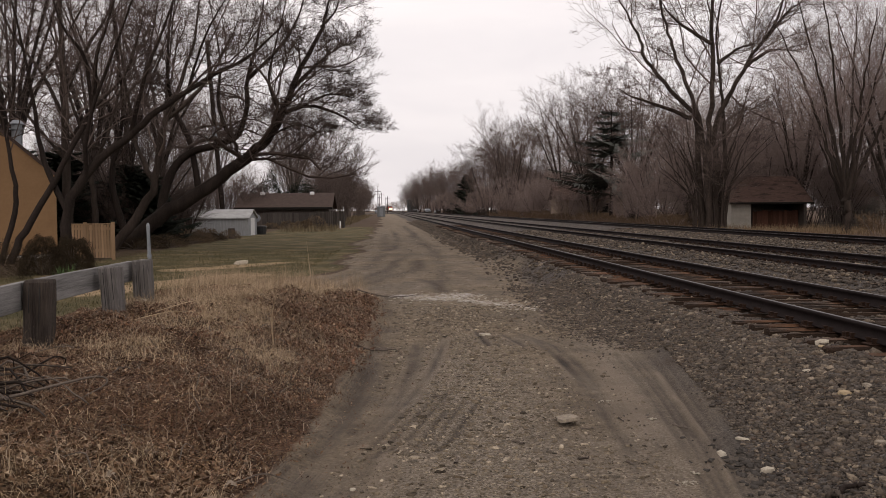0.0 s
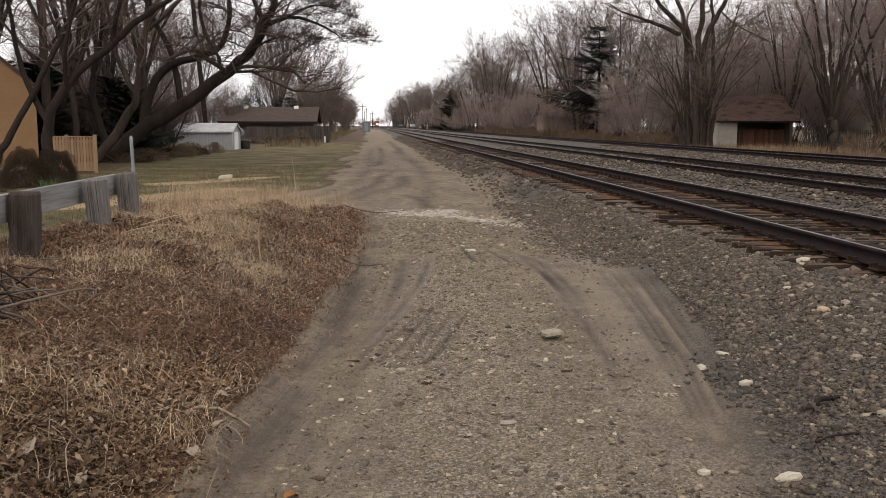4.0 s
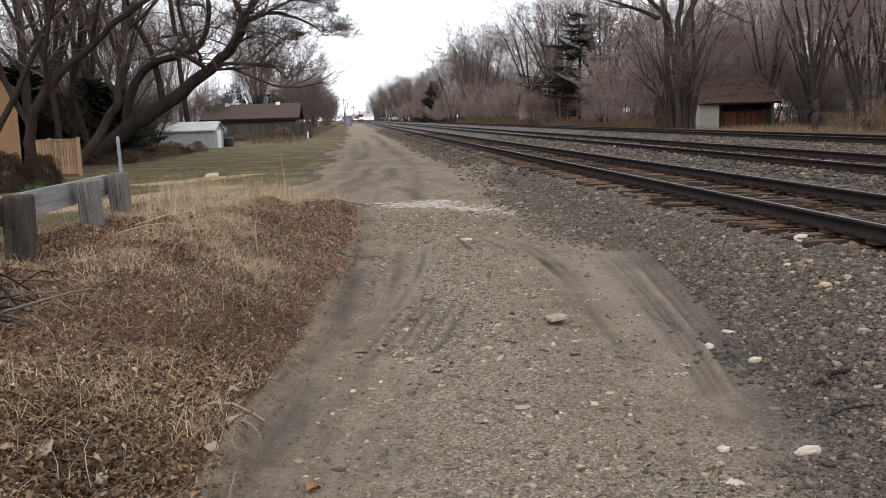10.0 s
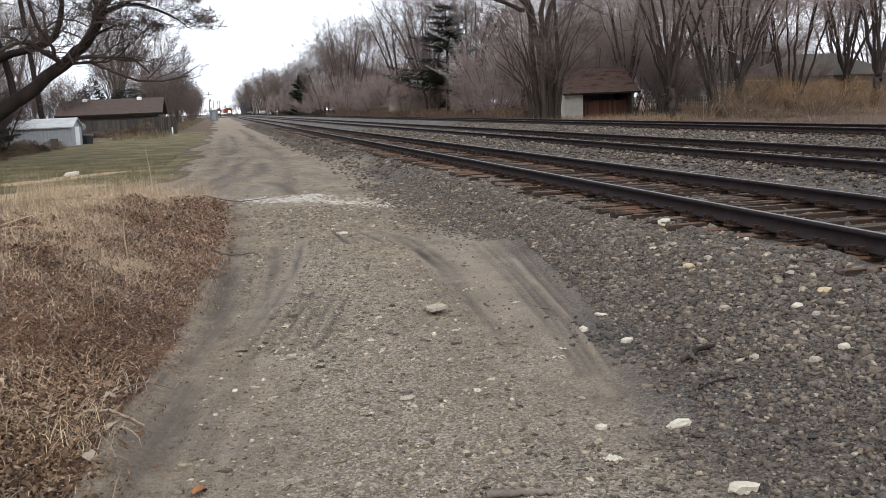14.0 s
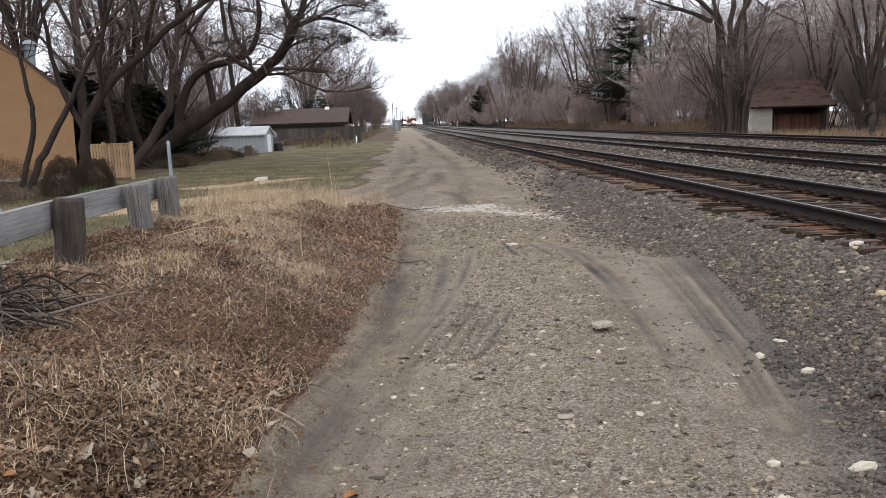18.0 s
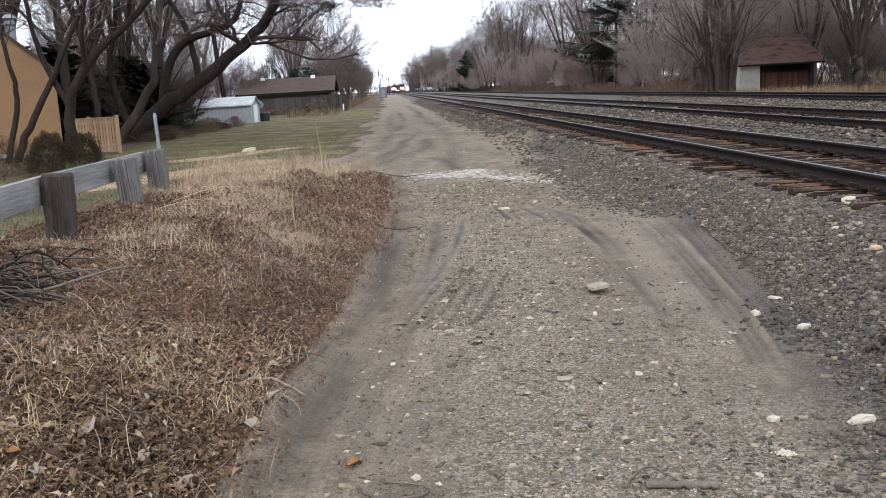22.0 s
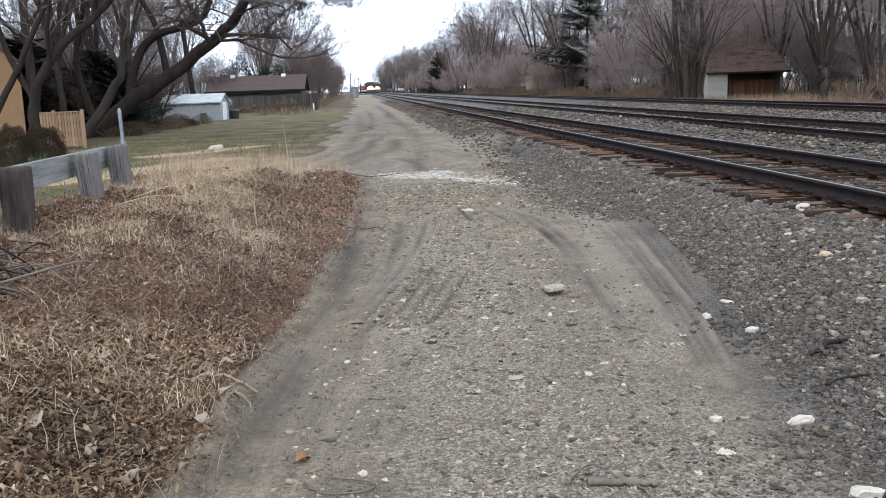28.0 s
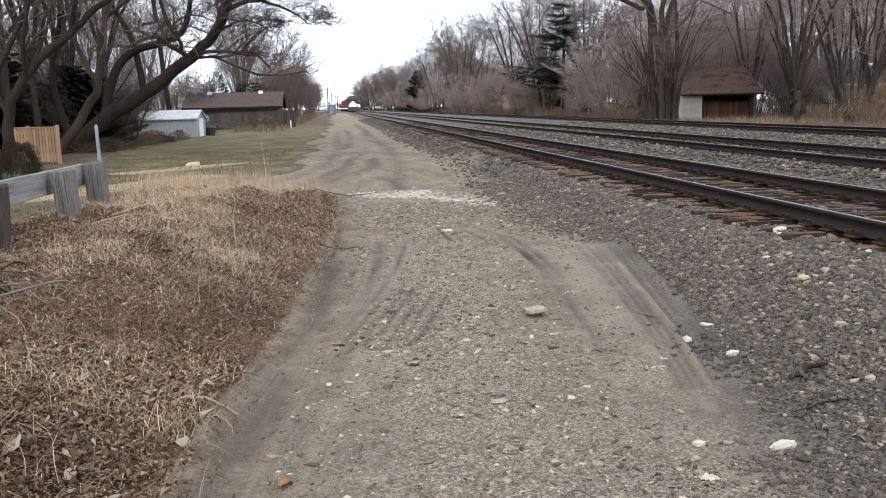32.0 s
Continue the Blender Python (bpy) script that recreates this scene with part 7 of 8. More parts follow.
def build_rocks():
    slab("flat broken slab of pale grey concrete tilted on the dirt", 1.8, 5.48)
    rock("elongated cream limestone block on the dirt", 2.315, 2.76, 0.11, 0.055, 0.042, M_PALEROCK, 5, 2, None, 0.35)
    rock("small cream stone on the dirt", 1.985, 2.86, 0.055, 0.04, 0.03, M_PALEROCK, 0, 3)
    rock("small white brick-shaped stone on the dirt", 1.7, 10.15, 0.15, 0.07, 0.045, M_PALEROCK, 5, 4)
    rock("flat buff stone bedded in the gravel", 1.22, 3.6, 0.09, 0.06, 0.02, M_GREYROCK, 10, 5)
    rock("cream block of stone on the ballast shoulder", 4.45, 7.2, 0.14, 0.09, 0.075, M_PALEROCK, 25, 6)
    rock("pale stone at the edge of the wheel rut", 2.7, 4.17, 0.085, 0.05, 0.045, M_PALEROCK, 10, 8)
    rock("pale stone at the edge of the wheel rut", 2.58, 4.58, 0.075, 0.055, 0.05, M_PALEROCK, 10, 9)
    rock("rounded pale pebble on the dirt", 0.355, 4.06, 0.035, 0.03, 0.02, M_PALEROCK, 0, 10)
    rock("large cream limestone block on the dirt", 2.21, 2.02, 0.13, 0.065, 0.055, M_PALEROCK, -5, 11)
    rock("pinkish flat stone beside the rut", 2.84, 4.91, 0.09, 0.035, 0.028, M_PALEROCK, -30, 13)
    rock("rounded pale stone at the foot of the last fence post", -2.46, 10.5, 0.13, 0.1, 0.09, M_BUFFROCK, 5, 16)
    rock("rounded pale stone at the foot of the last fence post", -2.62, 10.42, 0.12, 0.1, 0.08, M_PALEROCK, 30, 17)
    rock("large pale stone lying on the lawn", -3.73, 25.9, 0.4, 0.22, 0.15, M_PALEROCK, 5, 14)
    rock("pale stone lying by the tree on the lawn edge", -6.9, 27.5, 0.25, 0.18, 0.14, M_PALEROCK, 5, 15)
    r = random.Random(9)
    for n, (x, y) in enumerate(((3.88, 6.25), (4.32, 6.92), (4.54, 5.88), (4.05, 4.52), (3.98, 5.11), (3.71, 3.93), (3.68, 3.7), (4.05, 8.7), (3.86, 8.07), (3.82, 7.76), (4.0, 7.88), (3.42, 4.27), (3.48, 4.19), (4.11, 4.36), (3.44, 3.12), (3.24, 3.07), (3.06, 3.34), (3.95, 5.44), (3.7, 9.4), (4.0, 10.2))):
        rock("pale stone among the grey ballast", x, y, r.uniform(0.045, 0.085), r.uniform(0.035, 0.06), r.uniform(0.03, 0.05), M_PALEROCK if n in (0, 2, 5, 14) else M_BUFFROCK, r.uniform(0, 180), 20 + n)
    for x, y in ((3.77, 5.41), (3.97, 4.03), (4.4, 7.1)):
        rock("rounded tan stone among the grey ballast", x, y, 0.09, 0.06, 0.05, M_TANROCK, r.uniform(0, 180), 60 + int(10 * x))
    # speckle of white chalk across the track
    q = np.random.default_rng(16)
    c = 520
    s = q.uniform(0, 1, c)
    px = np.interp(s, [0, 0.4, 1], [0.9, 1.75, 2.7]) + q.normal(0, 0.3, c)
    py = np.interp(s, [0, 0.4, 1], [15.0, 15.3, 13.0]) + q.normal(0, 0.5, c)
    tagged(new("chalk_speckle", scatter_stones("chalk_speckle", on_ground(px, py), q.lognormal(math.log(0.014), 0.5, c).clip(0.005, 0.04), M_PALEROCK, 88, 0.5, 0.0)), "speckle of crushed white chalk across the dirt", "chalk", kind="stuff")
    # crumbs of white chalk
    q = np.random.default_rng(6)
    for n, (x, y, s, c) in enumerate(((1.88, 2.5, 0.018, 60), (2.17, 4.01, 0.035, 14), (2.31, 4.21, 0.015, 8), (2.24, 6.2, 0.04, 14), (2.46, 5.6, 0.02, 8))):
        px, py = q.normal(x, s, c), q.normal(y, s * 0.7, c)
        me = scatter_stones("chalk_crumbs", on_ground(px, py, 0.004), q.uniform(0.004, 0.012, c), M_PALEROCK, 70 + n, 0.7)
        tagged(new("chalk_crumbs", me), "scattered crumbs of white chalk on the dirt", "chalk", kind="stuff")
    # dark clods thrown up beside the rut
    c = 160
    px, py = q.normal(2.66, 0.11, c), q.normal(4.3, 0.3, c)
    mud = plain("dark_mud", (0.03, 0.027, 0.024), (0.085, 0.075, 0.066), 20, 0.95, 0, 0.4, 0.006)
    tagged(new("mud_clods", scatter_stones("mud_clods", on_ground(px, py), q.lognormal(math.log(0.013), 0.4, c).clip(0.006, 0.03), mud, 81)), "dark clods of mud beside the wheel rut", "mud", kind="stuff")


def stick(label, pts, r0, r1, seed, mat=None, name="stick"):
    r = np.random.default_rng(seed)
    line, rad = spline([(x, y, gz(x, y) + z) for x, y, z in pts], np.linspace(r0, r1, len(pts)), 5 * len(pts))
    line[1:-1] += r.normal(0, r0 * 0.25, (len(line) - 2, 3))
    v, f = tubes(line[None], rad[None], 6)
    ob = new(name, raw_mesh(name, v, f, mat or M_STICK, True))
    return tagged(ob, label, "stick", "fallen sticks")


def build_sticks():
    stick("short barkless stick lying on the gravel", [(1.28, 2.3, 0.012), (1.4, 2.28, 0.014), (1.53, 2.25, 0.012)], 0.016, 0.013, 1)
    stick("thin curved twig lying on the gravel", [(1.2, 2.3, 0.01), (1.32, 2.42, 0.03), (1.4, 2.3, 0.02), (1.48, 2.2, 0.01)], 0.005, 0.003, 2)
    stick("thin twig loop on the dirt", [(0.22, 2.47, 0.008), (0.3, 2.36, 0.01), (0.46, 2.36, 0.008), (0.47, 2.44, 0.01), (0.3, 2.52, 0.008)], 0.005, 0.003, 3)
    stick("straight twig reaching from the leaf heap onto the dirt", [(0.15, 8.9, 0.05), (0.35, 8.95, 0.03), (0.62, 9.05, 0.02)], 0.012, 0.006, 4)
    stick("thick short stick in the leaf litter", [(-1.75, 4.1, 0.03), (-1.62, 4.09, 0.04), (-1.46, 4.06, 0.03)], 0.02, 0.018, 5)
    stick("weathered stick at the edge of the leaf litter", [(-0.36, 3.62, 0.03), (-0.22, 3.6, 0.03), (-0.08, 3.58, 0.012)], 0.009, 0.006, 6, M_STEM)
    stick("pale dry stem arching over the leaf heap", [(-2.0, 9.3, 0.02), (-1.6, 9.7, 0.1), (-1.15, 9.6, 0.09), (-0.85, 9.35, 0.02)], 0.006, 0.003, 7, M_STRAW)
    stick("pale dry stem arching over the leaf heap", [(-2.1, 8.3, 0.02), (-1.7, 8.7, 0.1), (-1.3, 8.7, 0.06), (-1.1, 8.5, 0.02)], 0.005, 0.003, 8, M_STRAW)
    stick("thin upright stalk standing in the leaf heap", [(-0.55, 7.9, 0), (-0.56, 7.9, 0.28), (-0.52, 7.88, 0.5)], 0.007, 0.003, 9, M_STRAW)
    stick("tall thin straw stalk at the road edge", [(-0.92, 16.5, 0), (-0.95, 16.5, 0.45), (-1.0, 16.45, 0.95)], 0.007, 0.003, 10, M_STRAW)
    stick("twig reaching out over the dirt from the heap", [(0.0, 14.4, 0.15), (0.5, 14.5, 0.08), (1.05, 15.3, 0.03)], 0.014, 0.006, 11)
    r = np.random.default_rng(44)
    for n in range(46):
        x, y = r.uniform(-2.9, -0.2), r.uniform(2.4, 9)
        a, ln = r.uniform(0, 6.28), r.uniform(0.12, 0.45)
        dx, dy = ln * math.cos(a), ln * math.sin(a)
        stick("small dry twig in the leaf litter", [(x, y, 0.02), (x + dx * 0.5 + r.normal(0, 0.03), y + dy * 0.5, 0.05 + r.uniform(0, 0.05)), (x + dx, y + dy, 0.02)], r.uniform(0.003, 0.007), 0.002, 200 + n)
    for n in range(14):
        x, y = r.uniform(0.4, 2.6), r.uniform(2.2, 7)
        a, ln = r.uniform(0, 6.28), r.uniform(0.06, 0.16)
        stick("dark sliver of bark on the dirt", [(x, y, 0.006), (x + ln * math.cos(a), y + ln * math.sin(a), 0.008)], r.uniform(0.005, 0.011), 0.003, 260 + n)
    stick("broken piece of dark rotten wood on the ballast", [(2.82, 3.58, 0.03), (2.89, 3.61, 0.045), (2.99, 3.63, 0.035)], 0.017, 0.01, 301, M_DARKBARK)
    stick("pale splintered bark beside the rotten wood", [(2.78, 3.6, 0.02), (2.8, 3.54, 0.05), (2.81, 3.5, 0.02)], 0.018, 0.008, 302)
    stick("thin dark lath half buried in the ballast", [(2.62, 3.13, 0.012), (2.72, 3.16, 0.018), (2.85, 3.15, 0.012)], 0.006, 0.005, 303, M_DARKBARK)
    # pile of cut brush
    b = thing("brush_pile", "tangled pile of grey cut branches beside the fence", "brush pile", pose(-2.2, 4.95, gz(-2.2, 4.95) - 0.03))
    for n in range(130):
        a = r.normal(0.25, 0.7) + (math.pi if r.uniform() < 0.4 else 0)
        ln, z = r.uniform(0.35, 1.0), abs(r.normal(0.12, 0.08))
        c = r.normal(0, 1, 2) * [0.16, 0.3]
        d = np.array([math.cos(a), math.sin(a)])
        p = np.array([[*(c - d * ln / 2), z * 0.5], [*(c + r.normal(0, 0.05, 2)), z + 0.05], [*(c + d * ln / 2), z * r.uniform(0.3, 1.6)]])
        q0 = r.uniform(0.004, 0.013)
        line, rad = spline(p, [q0, q0 * 0.8, q0 * 0.4], 10)
        line[1:-1] += r.normal(0, 0.012, (8, 3))
        v, f = tubes(line[None], rad[None], 5)
        part("branch", raw_mesh("branch", v, f, M_STICK if n % 3 else M_DARKBARK, True), None, b)
    for k, pts in enumerate(([(0.1, -0.15, 0.1), (0.4, -0.1, 0.13), (0.62, 0.05, 0.17), (0.86, 0.22, 0.2), (0.92, 0.18, 0.15), (0.72, -0.1, 0.06)], [(0.4, -0.1, 0.13), (0.6, -0.18, 0.09), (0.7, -0.25, 0.04)])):
        line, rad = spline(pts, np.linspace(0.013, 0.004, len(pts)), 18)
        v, f = tubes(line[None], rad[None], 6)
        part("branch", raw_mesh("branch", v, f, M_STICK, True), None, b, "long forked branch")


def straw_share(x, y):
    """Where pale dry grass has grown through the heap."""
    a = np.exp(-(near_line(x, y, [(-2.25, 10.2), (-1.94, 11.1), (-1.55, 12.0), (-1.0, 12.6), (-0.6, 13.1), (-0.9, 15.0), (-1.4, 16.2)]) / 0.5) ** 2)
    a = np.maximum(a, 0.95 * np.exp(-(near_line(x, y, [(-1.5, 11.4), (-1.2, 10.2), (-1.25, 8.9)]) / 0.55) ** 2))
    a = np.maximum(a, 0.75 * np.exp(-(near_line(x, y, [(-1.68, 8.55), (-1.18, 8.1), (-0.7, 7.4), (-0.45, 6.8)]) / 0.34) ** 2))
    a = np.maximum(a, 0.62 * np.exp(-(near_line(x, y, [(-1.95, 6.8), (-1.63, 6.7), (-1.23, 6.4)]) / 0.26) ** 2))
    a = np.maximum(a, 0.45 * np.exp(-(near_line(x, y, [(-1.1, 2.5), (-1.25, 3.3)]) / 0.3) ** 2))
    return np.clip(a + 0.35 * fnoise(x, y, 1.7, 8) + 0.25 * fnoise(x, y, 4.5, 18), 0, 1)


def arching(centres, per, length, width, seed, lean=0.9, spread=0.06):
    """Clumps of long blades; each clump leans its own way and its blades bow over."""
    r = np.random.default_rng(seed)
    n = len(centres) * per
    way = np.repeat(r.uniform(0, 2 * np.pi, len(centres)), per) + r.normal(0, 0.8, n)
    ln = length * np.repeat(r.uniform(0.55, 1.25, len(centres)), per) * r.uniform(0.4, 1.1, n)
    foot = np.repeat(np.asarray(centres, float), per, 0)
    foot[:, :2] += r.normal(0, spread, (n, 2))
    foot[:, 2] = ground_z(foot[:, 0], foot[:, 1]) + 0.01
    out = np.stack([np.cos(way), np.sin(way), np.zeros(n)], 1)
    turn = r.normal(0, 0.35, n)
    tilt = np.abs(r.normal(0.75, 0.3, n)) * lean
    k, p, rows = 5, foot, []
    for i in range(k):
        side = np.stack([-out[:, 1], out[:, 0], np.zeros(n)], 1) * (width * 0.5 * (1 - 0.8 * i / (k - 1)))
        rows += [p - side, p + side]
        ang = np.minimum(tilt * (0.75 + 0.8 * i), 1.9)
        p = p + (out * np.sin(ang)[:, None] + np.array([0, 0, 1.0]) * np.cos(ang)[:, None]) * (ln / (k - 1))[:, None]
        floor = ground_z(p[:, 0], p[:, 1]) + 0.008
        p[:, 2] = np.maximum(p[:, 2], floor)
        c, q = np.cos(turn * 0.5), np.sin(turn * 0.5)
        out = np.stack([out[:, 0] * c - out[:, 1] * q, out[:, 0] * q + out[:, 1] * c, np.zeros(n)], 1)
    v = np.stack(rows, 1).reshape(-1, 3)
    base = np.arange(n)[:, None] * 2 * k + np.arange(k - 1)[None] * 2
    return v, np.stack([base, base + 1, base + 3, base + 2], -1).reshape(-1, 4)


def build_litter():
    r = np.random.default_rng(23)

    def heap_points(n, y0, y1, power=1.4, inset=-0.05):
        y = y0 + (y1 - y0) * r.uniform(0, 1, n) ** power
        e = heap_edge(y)
        x = e - inset - (e + 3.1) * r.uniform(0, 1, n) ** 0.9
        ok = ~((x < -2.75) & (y > 7.8)) & (y < 16.2)
        return x[ok], y[ok]

    def frayed(x, y, hold=0.5):
        """Thins the cover towards the dirt."""
        d = heap_edge(y) - x + 0.12 * fnoise(x, y, 2.1, 8)
        return r.uniform(0, 1, len(x)) < 0.05 + smooth01(d / hold)

    # brown mulch and broken leaves over the whole heap
    x, y = heap_points(230000, 3.2, 15.9, 1.25)
    k = frayed(x, y, 0.35) & (r.uniform(0, 1, len(x)) > 0.93 * straw_share(x, y)) & (r.uniform(0, 1, len(x)) < smooth01((y - 3.3) / 1.2))
    x, y = x[k], y[k]
    clump = 0.5 + 0.5 * fnoise(x, y, 6.5, 71)
    size = np.interp(y, [3.4, 4.6, 6.5, 9, 16], [0.0115, 0.0088, 0.0105, 0.0155, 0.022]) * r.lognormal(-0.1, 0.42, len(x)).clip(0.4, 2.2)
    pts = on_ground(x, y, 0.006)
    pts[:, 2] += np.abs(r.normal(0, 0.016, len(x))) + 0.03 * clump * r.uniform(0, 1, len(x))
    v, f = leaf_cards(pts, size, 2, 1.2, 0.6)
    tagged(new("leaf_litter", raw_mesh("leaf_litter", v, f, M_LEAF)), "reddish brown leaf mulch covering the heap", "leaf litter", kind="stuff")
    # larger curled leaves at the heap's foot
    x, y = heap_points(78000, 1.5, 5.2, 1.1)
    k = frayed(x, y, 0.55) & (r.uniform(0, 1, len(x)) < 1.0 - 0.9 * smooth01((y - 3.6) / 1.5))
    x, y = x[k], y[k]
    pts = on_ground(x, y, 0.006)
    pts[:, 2] += np.abs(r.normal(0, 0.02, len(x)))
    v, f = leaf_cards(pts, 0.0125 * r.lognormal(0, 0.5, len(x)).clip(0.4, 2.4), 3, 1.6, 0.7)
    tagged(new("curled_leaf_litter", raw_mesh("curled_leaf_litter", v, f, M_TANLEAF)), "curled tan and brown dead leaves at the heap's foot", "leaf litter", kind="stuff")
    # leaves blown on to the dirt
    y = r.uniform(2.2, 9, 500)
    x = heap_edge(y) + np.abs(r.normal(0, 0.28, 500))
    v, f = leaf_cards(on_ground(x, y, 0.008), 0.011, 31, 0.7, 0.4)
    tagged(new("blown_leaves", raw_mesh("blown_leaves", v, f, M_LEAF)), "scraps of brown leaf blown on to the dirt", "leaf litter", kind="stuff")
    # dead leaves that can be told apart
    leaf_me = []
    for n in range(5):
        w = (0.03, 0.038, 0.026, 0.034, 0.03)[n]
        bm = bmesh.new()
        rim = [bm.verts.new((w * 1.35 * math.cos(a) * (1 + 0.25 * (i % 2)), w * 0.75 * math.sin(a) * (1.15 - 0.3 * (i % 2)), 0.22 * w * math.cos(2 * a + n) + 0.3 * w * abs(math.sin(a)))) for i, a in enumerate(np.linspace(0, 2 * math.pi, 12, endpoint=False))]
        mid = bm.verts.new((0, 0, -0.05 * w))
        for i in range(12):
            bm.faces.new((mid, rim[i], rim[(i + 1) % 12]))
        leaf_me.append(as_mesh("leaf", bm, M_PALELEAF if n < 4 else M_RUSTLEAF))
    spots = [(-0.98, 4.23), (-0.26, 3.04), (-0.27, 3.91), (-0.63, 2.72), (0.2, 2.72), (-0.9, 2.9), (-1.2, 2.9), (-0.75, 3.3), (-0.5, 3.55), (-1.3, 3.4), (-1.0, 2.55), (-0.42, 2.5), (-0.85, 3.75), (-1.15, 3.9), (-0.2, 3.4), (-1.6, 3.1), (-1.5, 2.7), (-1.12, 2.62)]
    for n, (lx, ly) in enumerate(spots):
        ob = new("leaf", leaf_me[4 if n in (4, 17) else n % 4])
        ob.matrix_world = pose(lx, ly, gz(lx, ly) + (0.012 if n == 4 else 0.035), r.uniform(-18, 18), r.uniform(-18, 18), r.uniform(0, 360))
        tagged(ob, "curled rust-brown dead leaf" if n in (4, 17) else "curled pale dead leaf on the litter", "leaf", "single dead leaves")
    # short broken straw in the litter
    x, y = heap_points(9000, 1.6, 15.5, 1.5, 0.0)
    k = frayed(x, y, 0.6)
    v, f = blades(on_ground(x[k], y[k], 0.03), 0.09, 0.0026, 0.15, 14, 3, 2.3)
    tagged(new("straw_bits", raw_mesh("straw_bits", v, f, M_STRAW)), "broken bits of straw in the leaf litter", "dry grass", kind="stuff")
    # bowed straw clumps where the grass has grown through
    x, y = heap_points(7200, 2.4, 16.2, 0.85, 0.15)
    k = r.uniform(0, 1, len(x)) < straw_share(x, y) ** 1.35
    x, y = x[k], y[k]
    v, f = arching(on_ground(x, y), 22, 0.27, 0.0038, 51, 1.35, 0.08)
    tagged(new("straw_clumps", raw_mesh("straw_clumps", v, f, M_STRAW)), "bowed clumps of pale dry grass on the heap", "dry grass", kind="stuff")
    # brown stems over the flank above the dirt
    x, y = heap_points(3800, 2.2, 15.8, 1.1, 0.02)
    k = (r.uniform(0, 1, len(x)) < 0.3 + 0.7 * smooth01((x - heap_edge(y) + 1.5) / 0.5) * smooth01((y - 5.0) / 1.5))
    v, f = arching(on_ground(x[k], y[k]), 5, 0.34, 0.0044, 52, 1.5, 0.1)
    tagged(new("dead_stems", raw_mesh("dead_stems", v, f, M_STEM)), "tangled dry brown stems over the heap's flank", "dry stems", kind="stuff")
    # long pale stems lying across the heap
    x, y = heap_points(1300, 3.4, 13.5, 0.9, 0.1)
    v, f = blades(on_ground(x, y, 0.05), 0.34, 0.0042, 0.1, 53, 4, 2.4)
    tagged(new("fallen_stems", raw_mesh("fallen_stems", v, f, M_PALESTEM)), "long pale dead stems lying across the heap", "dry stems", kind="stuff")
    # rust-red leaves blown together at the back, above the dirt
    x, y = heap_points(30000, 7.6, 14.5, 1.0)
    k = (r.uniform(0, 1, len(x)) < smooth01((x - heap_edge(y) + 1.0 + 0.5 * fnoise(x, y, 0.8, 44)) / 0.4) * 0.8) & frayed(x, y, 0.25)
    x, y = x[k], y[k]
    pts = on_ground(x, y, 0.012)
    pts[:, 2] += np.abs(r.normal(0, 0.025, len(x)))
    v, f = leaf_cards(pts, 0.017 * r.lognormal(-0.1, 0.4, len(x)).clip(0.4, 2.0), 54, 1.2, 0.6)
    tagged(new("rust_leaf_litter", raw_mesh("rust_leaf_litter", v, f, M_REDLEAF)), "rust-red dead leaves at the back of the heap", "leaf litter", kind="stuff")
    # standing tufts at the fence end and along the back of the heap
    cx = np.concatenate([r.normal(-2.15, 0.25, 14), r.uniform(-2.6, 0.1, 150), r.normal(-2.2, 0.3, 30)])
    cy = np.concatenate([r.normal(11.4, 0.5, 14), r.uniform(13.0, 17.0, 150), r.normal(14.5, 0.6, 30)])
    keep = (cx < heap_edge(cy) - 0.15 - 0.8 * (cy < 14.4)) & ((cx > -2.45) | (cy > 13.5))
    cx, cy = cx[keep], cy[keep]
    px = np.repeat(cx, 46) + r.normal(0, 0.11, len(cx) * 46)
    py = np.repeat(cy, 46) + r.normal(0, 0.11, len(cx) * 46)
    v, f = blades(on_ground(px, py), 0.44, 0.0042, 0.5, 5, 4)
    tagged(new("straw_tufts", raw_mesh("straw_tufts", v, f, M_STRAW)), "standing tufts of dry straw-coloured grass by the fence end", "dry grass", kind="stuff")
    # lawn blades
    n = 24000
    y = 9 + 26 * r.uniform(0, 1, n) ** 1.3
    x = road_left(y) - 0.35 - (6.5 + 0.1 * y) * r.uniform(0, 1, n) ** 1.1
    ok = ~((x > -3.4) & (y < 16.5))
    v, f = blades(on_ground(x[ok], y[ok]), 0.06, 0.012, 0.7, 6)
    tagged(new("lawn_grass", raw_mesh("lawn_grass", v, f, M_TURF)), "short winter lawn of dull green and straw blades", "grass", kind="stuff")
    # verge beyond the far track
    n = 20000
    y = 22 + 150 * r.uniform(0, 1, n) ** 1.2
    x = 20.8 + 7.5 * r.uniform(0, 1, n) + bend(y) + np.where(r.uniform(0, 1, n) < 0.3, r.uniform(0, 22, n), 0)
    keep = fnoise(x, y, 0.35, 12) + 0.5 * fnoise(x, y, 1.1, 13) > -0.25
    x, y = x[keep], y[keep]
    v, f = blades(on_ground(x, y), 0.5, 0.022, 0.5, 7)
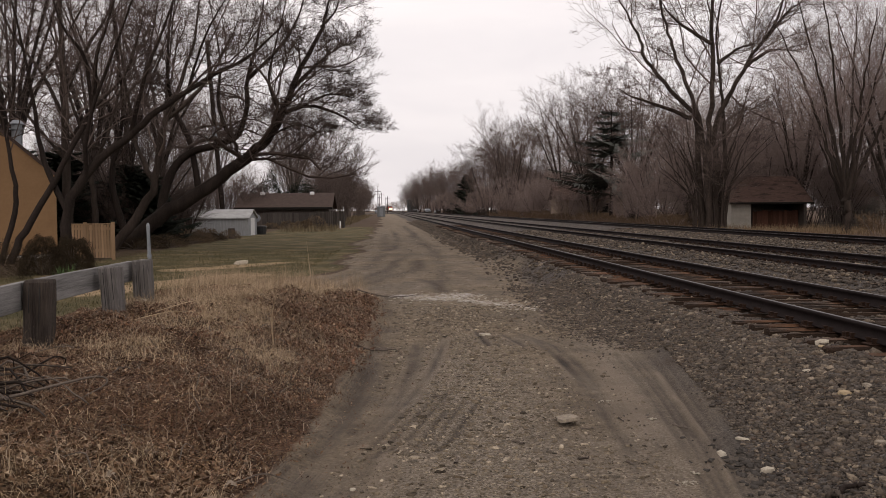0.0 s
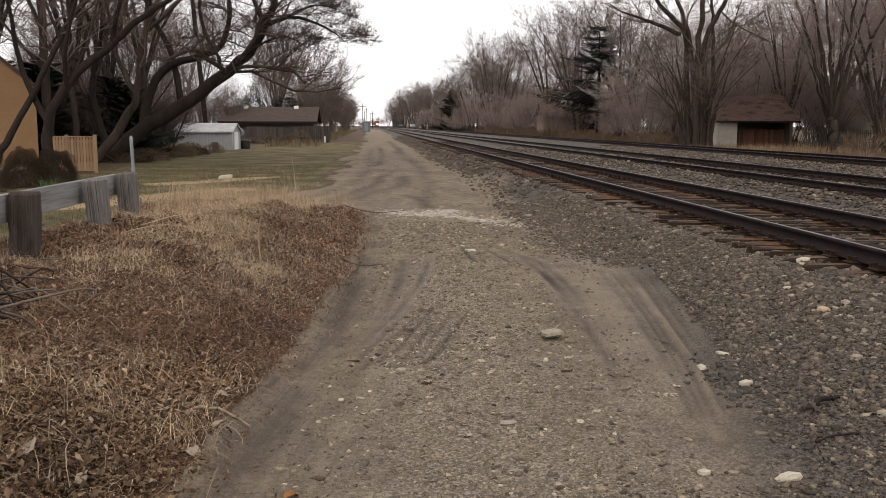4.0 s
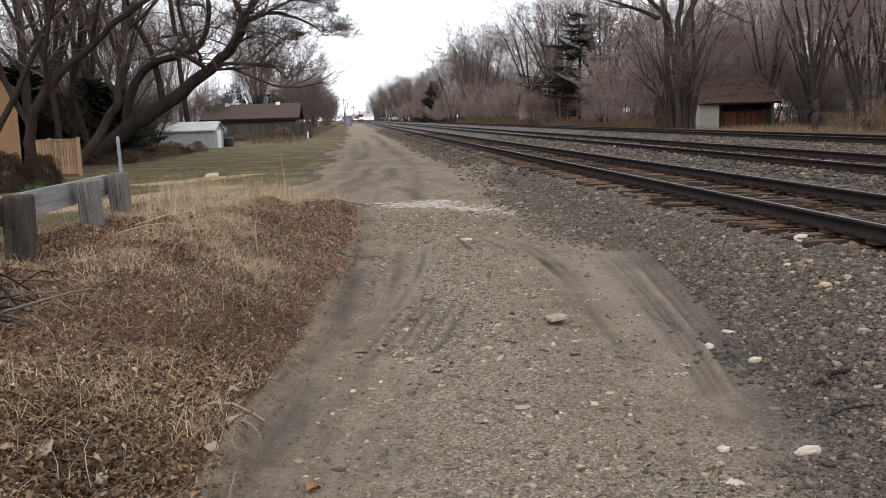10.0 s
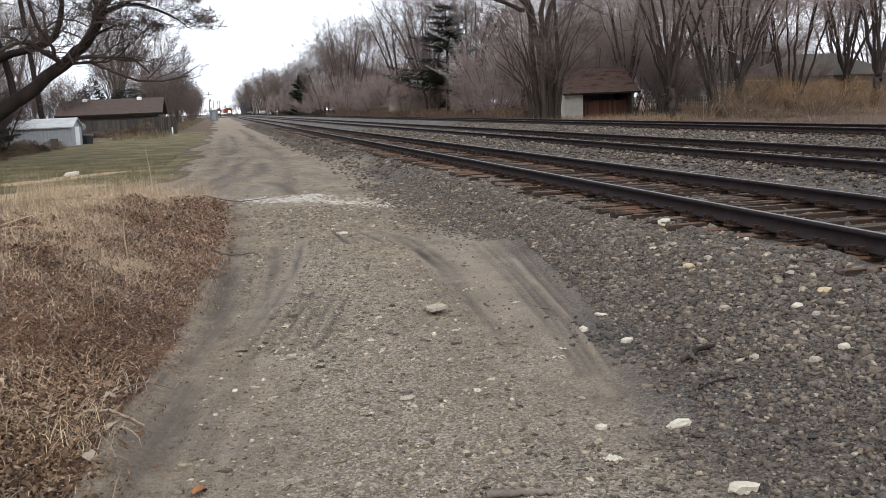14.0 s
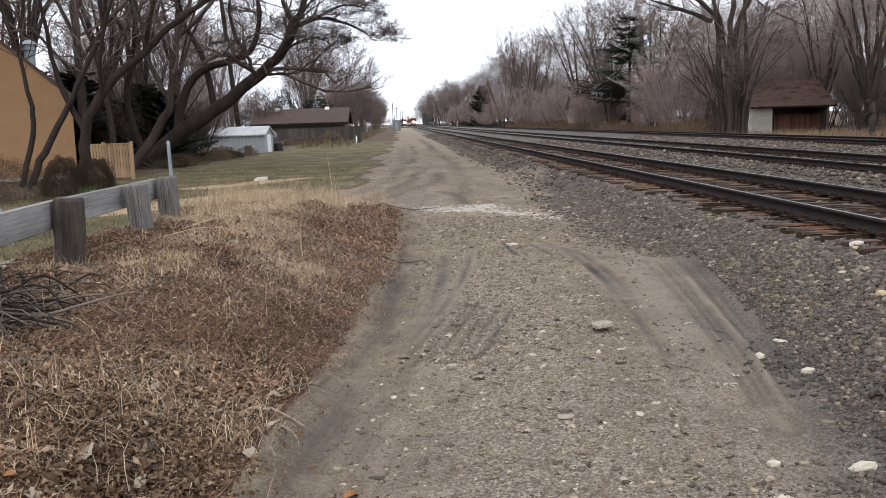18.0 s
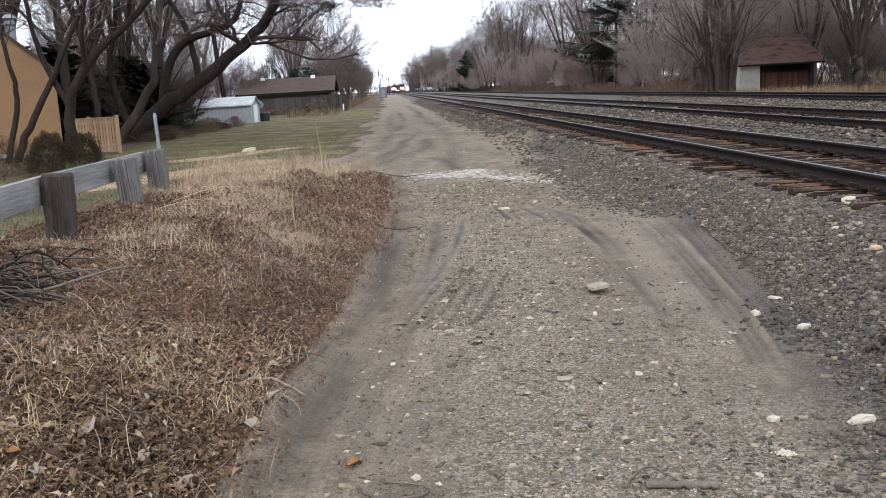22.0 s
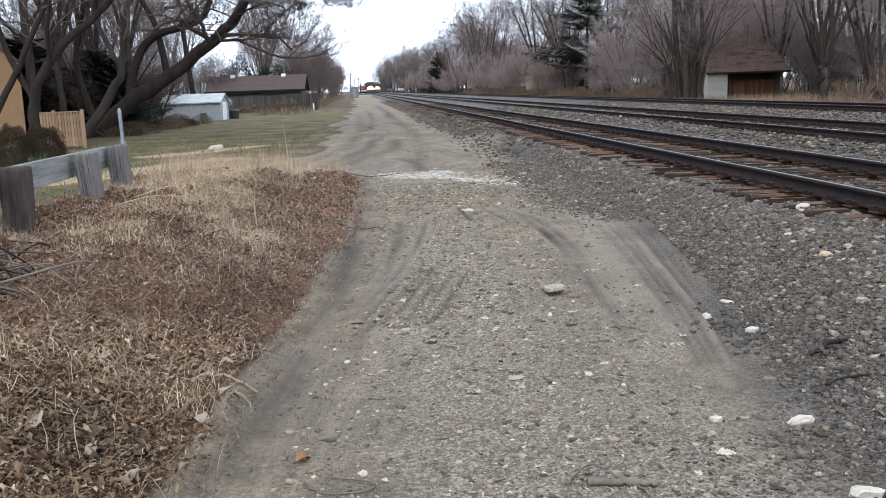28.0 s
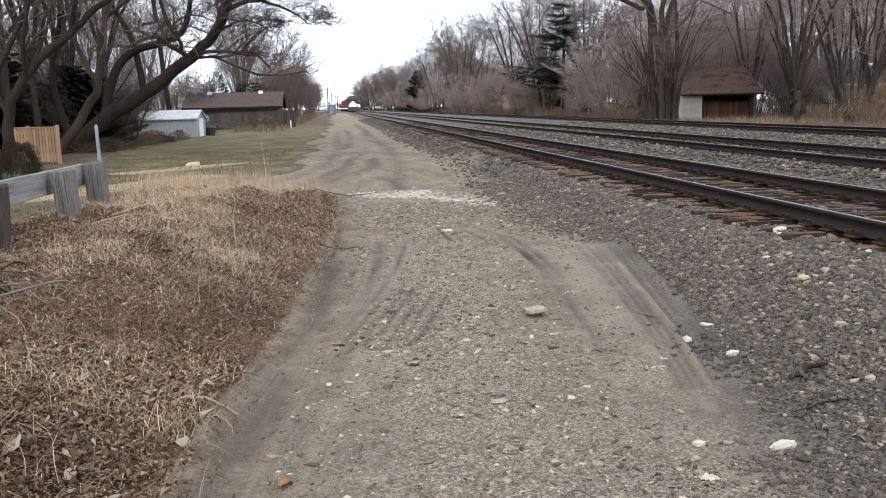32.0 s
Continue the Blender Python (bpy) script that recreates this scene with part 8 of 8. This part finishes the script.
    tagged(new("verge_grass", raw_mesh("verge_grass", v, f, plain("rust_brown_grass", (0.07, 0.043, 0.025), (0.2, 0.13, 0.078), 0.4, 0.9, 0, 0, 0.004, per_island=0.35))), "rank rust-brown dead grass along the far verge", "dry grass", kind="stuff")
    n = 9000
    x = r.uniform(21, 52, n)
    y = 60 + 13 * r.uniform(0, 1, n) - 0.2 * (x - 21)
    k = (x < 34.5) | (x > 41) | (r.uniform(0, 1, n) < 0.2)
    x, y = x[k], y[k]
    v, f = blades(on_ground(x, y), 0.62, 0.02, 0.4, 17)
    tagged(new("yard_grass", raw_mesh("yard_grass", v, f, plain("ochre_dead_grass", (0.1, 0.068, 0.041), (0.29, 0.208, 0.13), 0.4, 0.9, 0, 0, 0.004, per_island=0.35))), "tall ochre dead grass before the barn", "dry grass", kind="stuff")
    n = 5000
    y = 66 + 200 * r.uniform(0, 1, n) ** 1.2
    x = -3.2 - 0.005 * y - 4.0 * r.uniform(0, 1, n)
    v, f = blades(on_ground(x, y), 0.5, 0.04, 0.4, 8)
    tagged(new("roadside_grass", raw_mesh("roadside_grass", v, f, plain("dull_dead_grass", (0.06, 0.046, 0.026), (0.2, 0.155, 0.095), 0.4, 0.9, 0, 0, 0.004, per_island=0.35))), "dead straw-coloured grass beside the dirt track", "dry grass", kind="stuff")


build_rocks()
build_sticks()
build_litter()


# ---- what moves ----
def train_rows(train, x0, front, speed):
    """front: where the leading coupler is at the end of the clip; speed in metres a second."""
    back = 0.0
    for n, c in enumerate(train):
        rows = []
        for t in range(0, 33, 4):
            y = front + speed * (32 - t) + back
            turn = math.degrees(math.atan2(float(bend(y)) - float(bend(y + 16.0)), 16.0))
            rows.append((t, pose(x0 + float(bend(y)), y, RAIL_TOP, 0, 0, turn)))
        walk(c, rows)
        back += 21.2 if n == 0 else 17.2


def motions():
    train_rows(TRAIN_NEAR, TRACKS[0], 279.0, 26.0)
    train_rows(TRAIN_FAR, TRACKS[1], 404.0, 12.0)


motions()
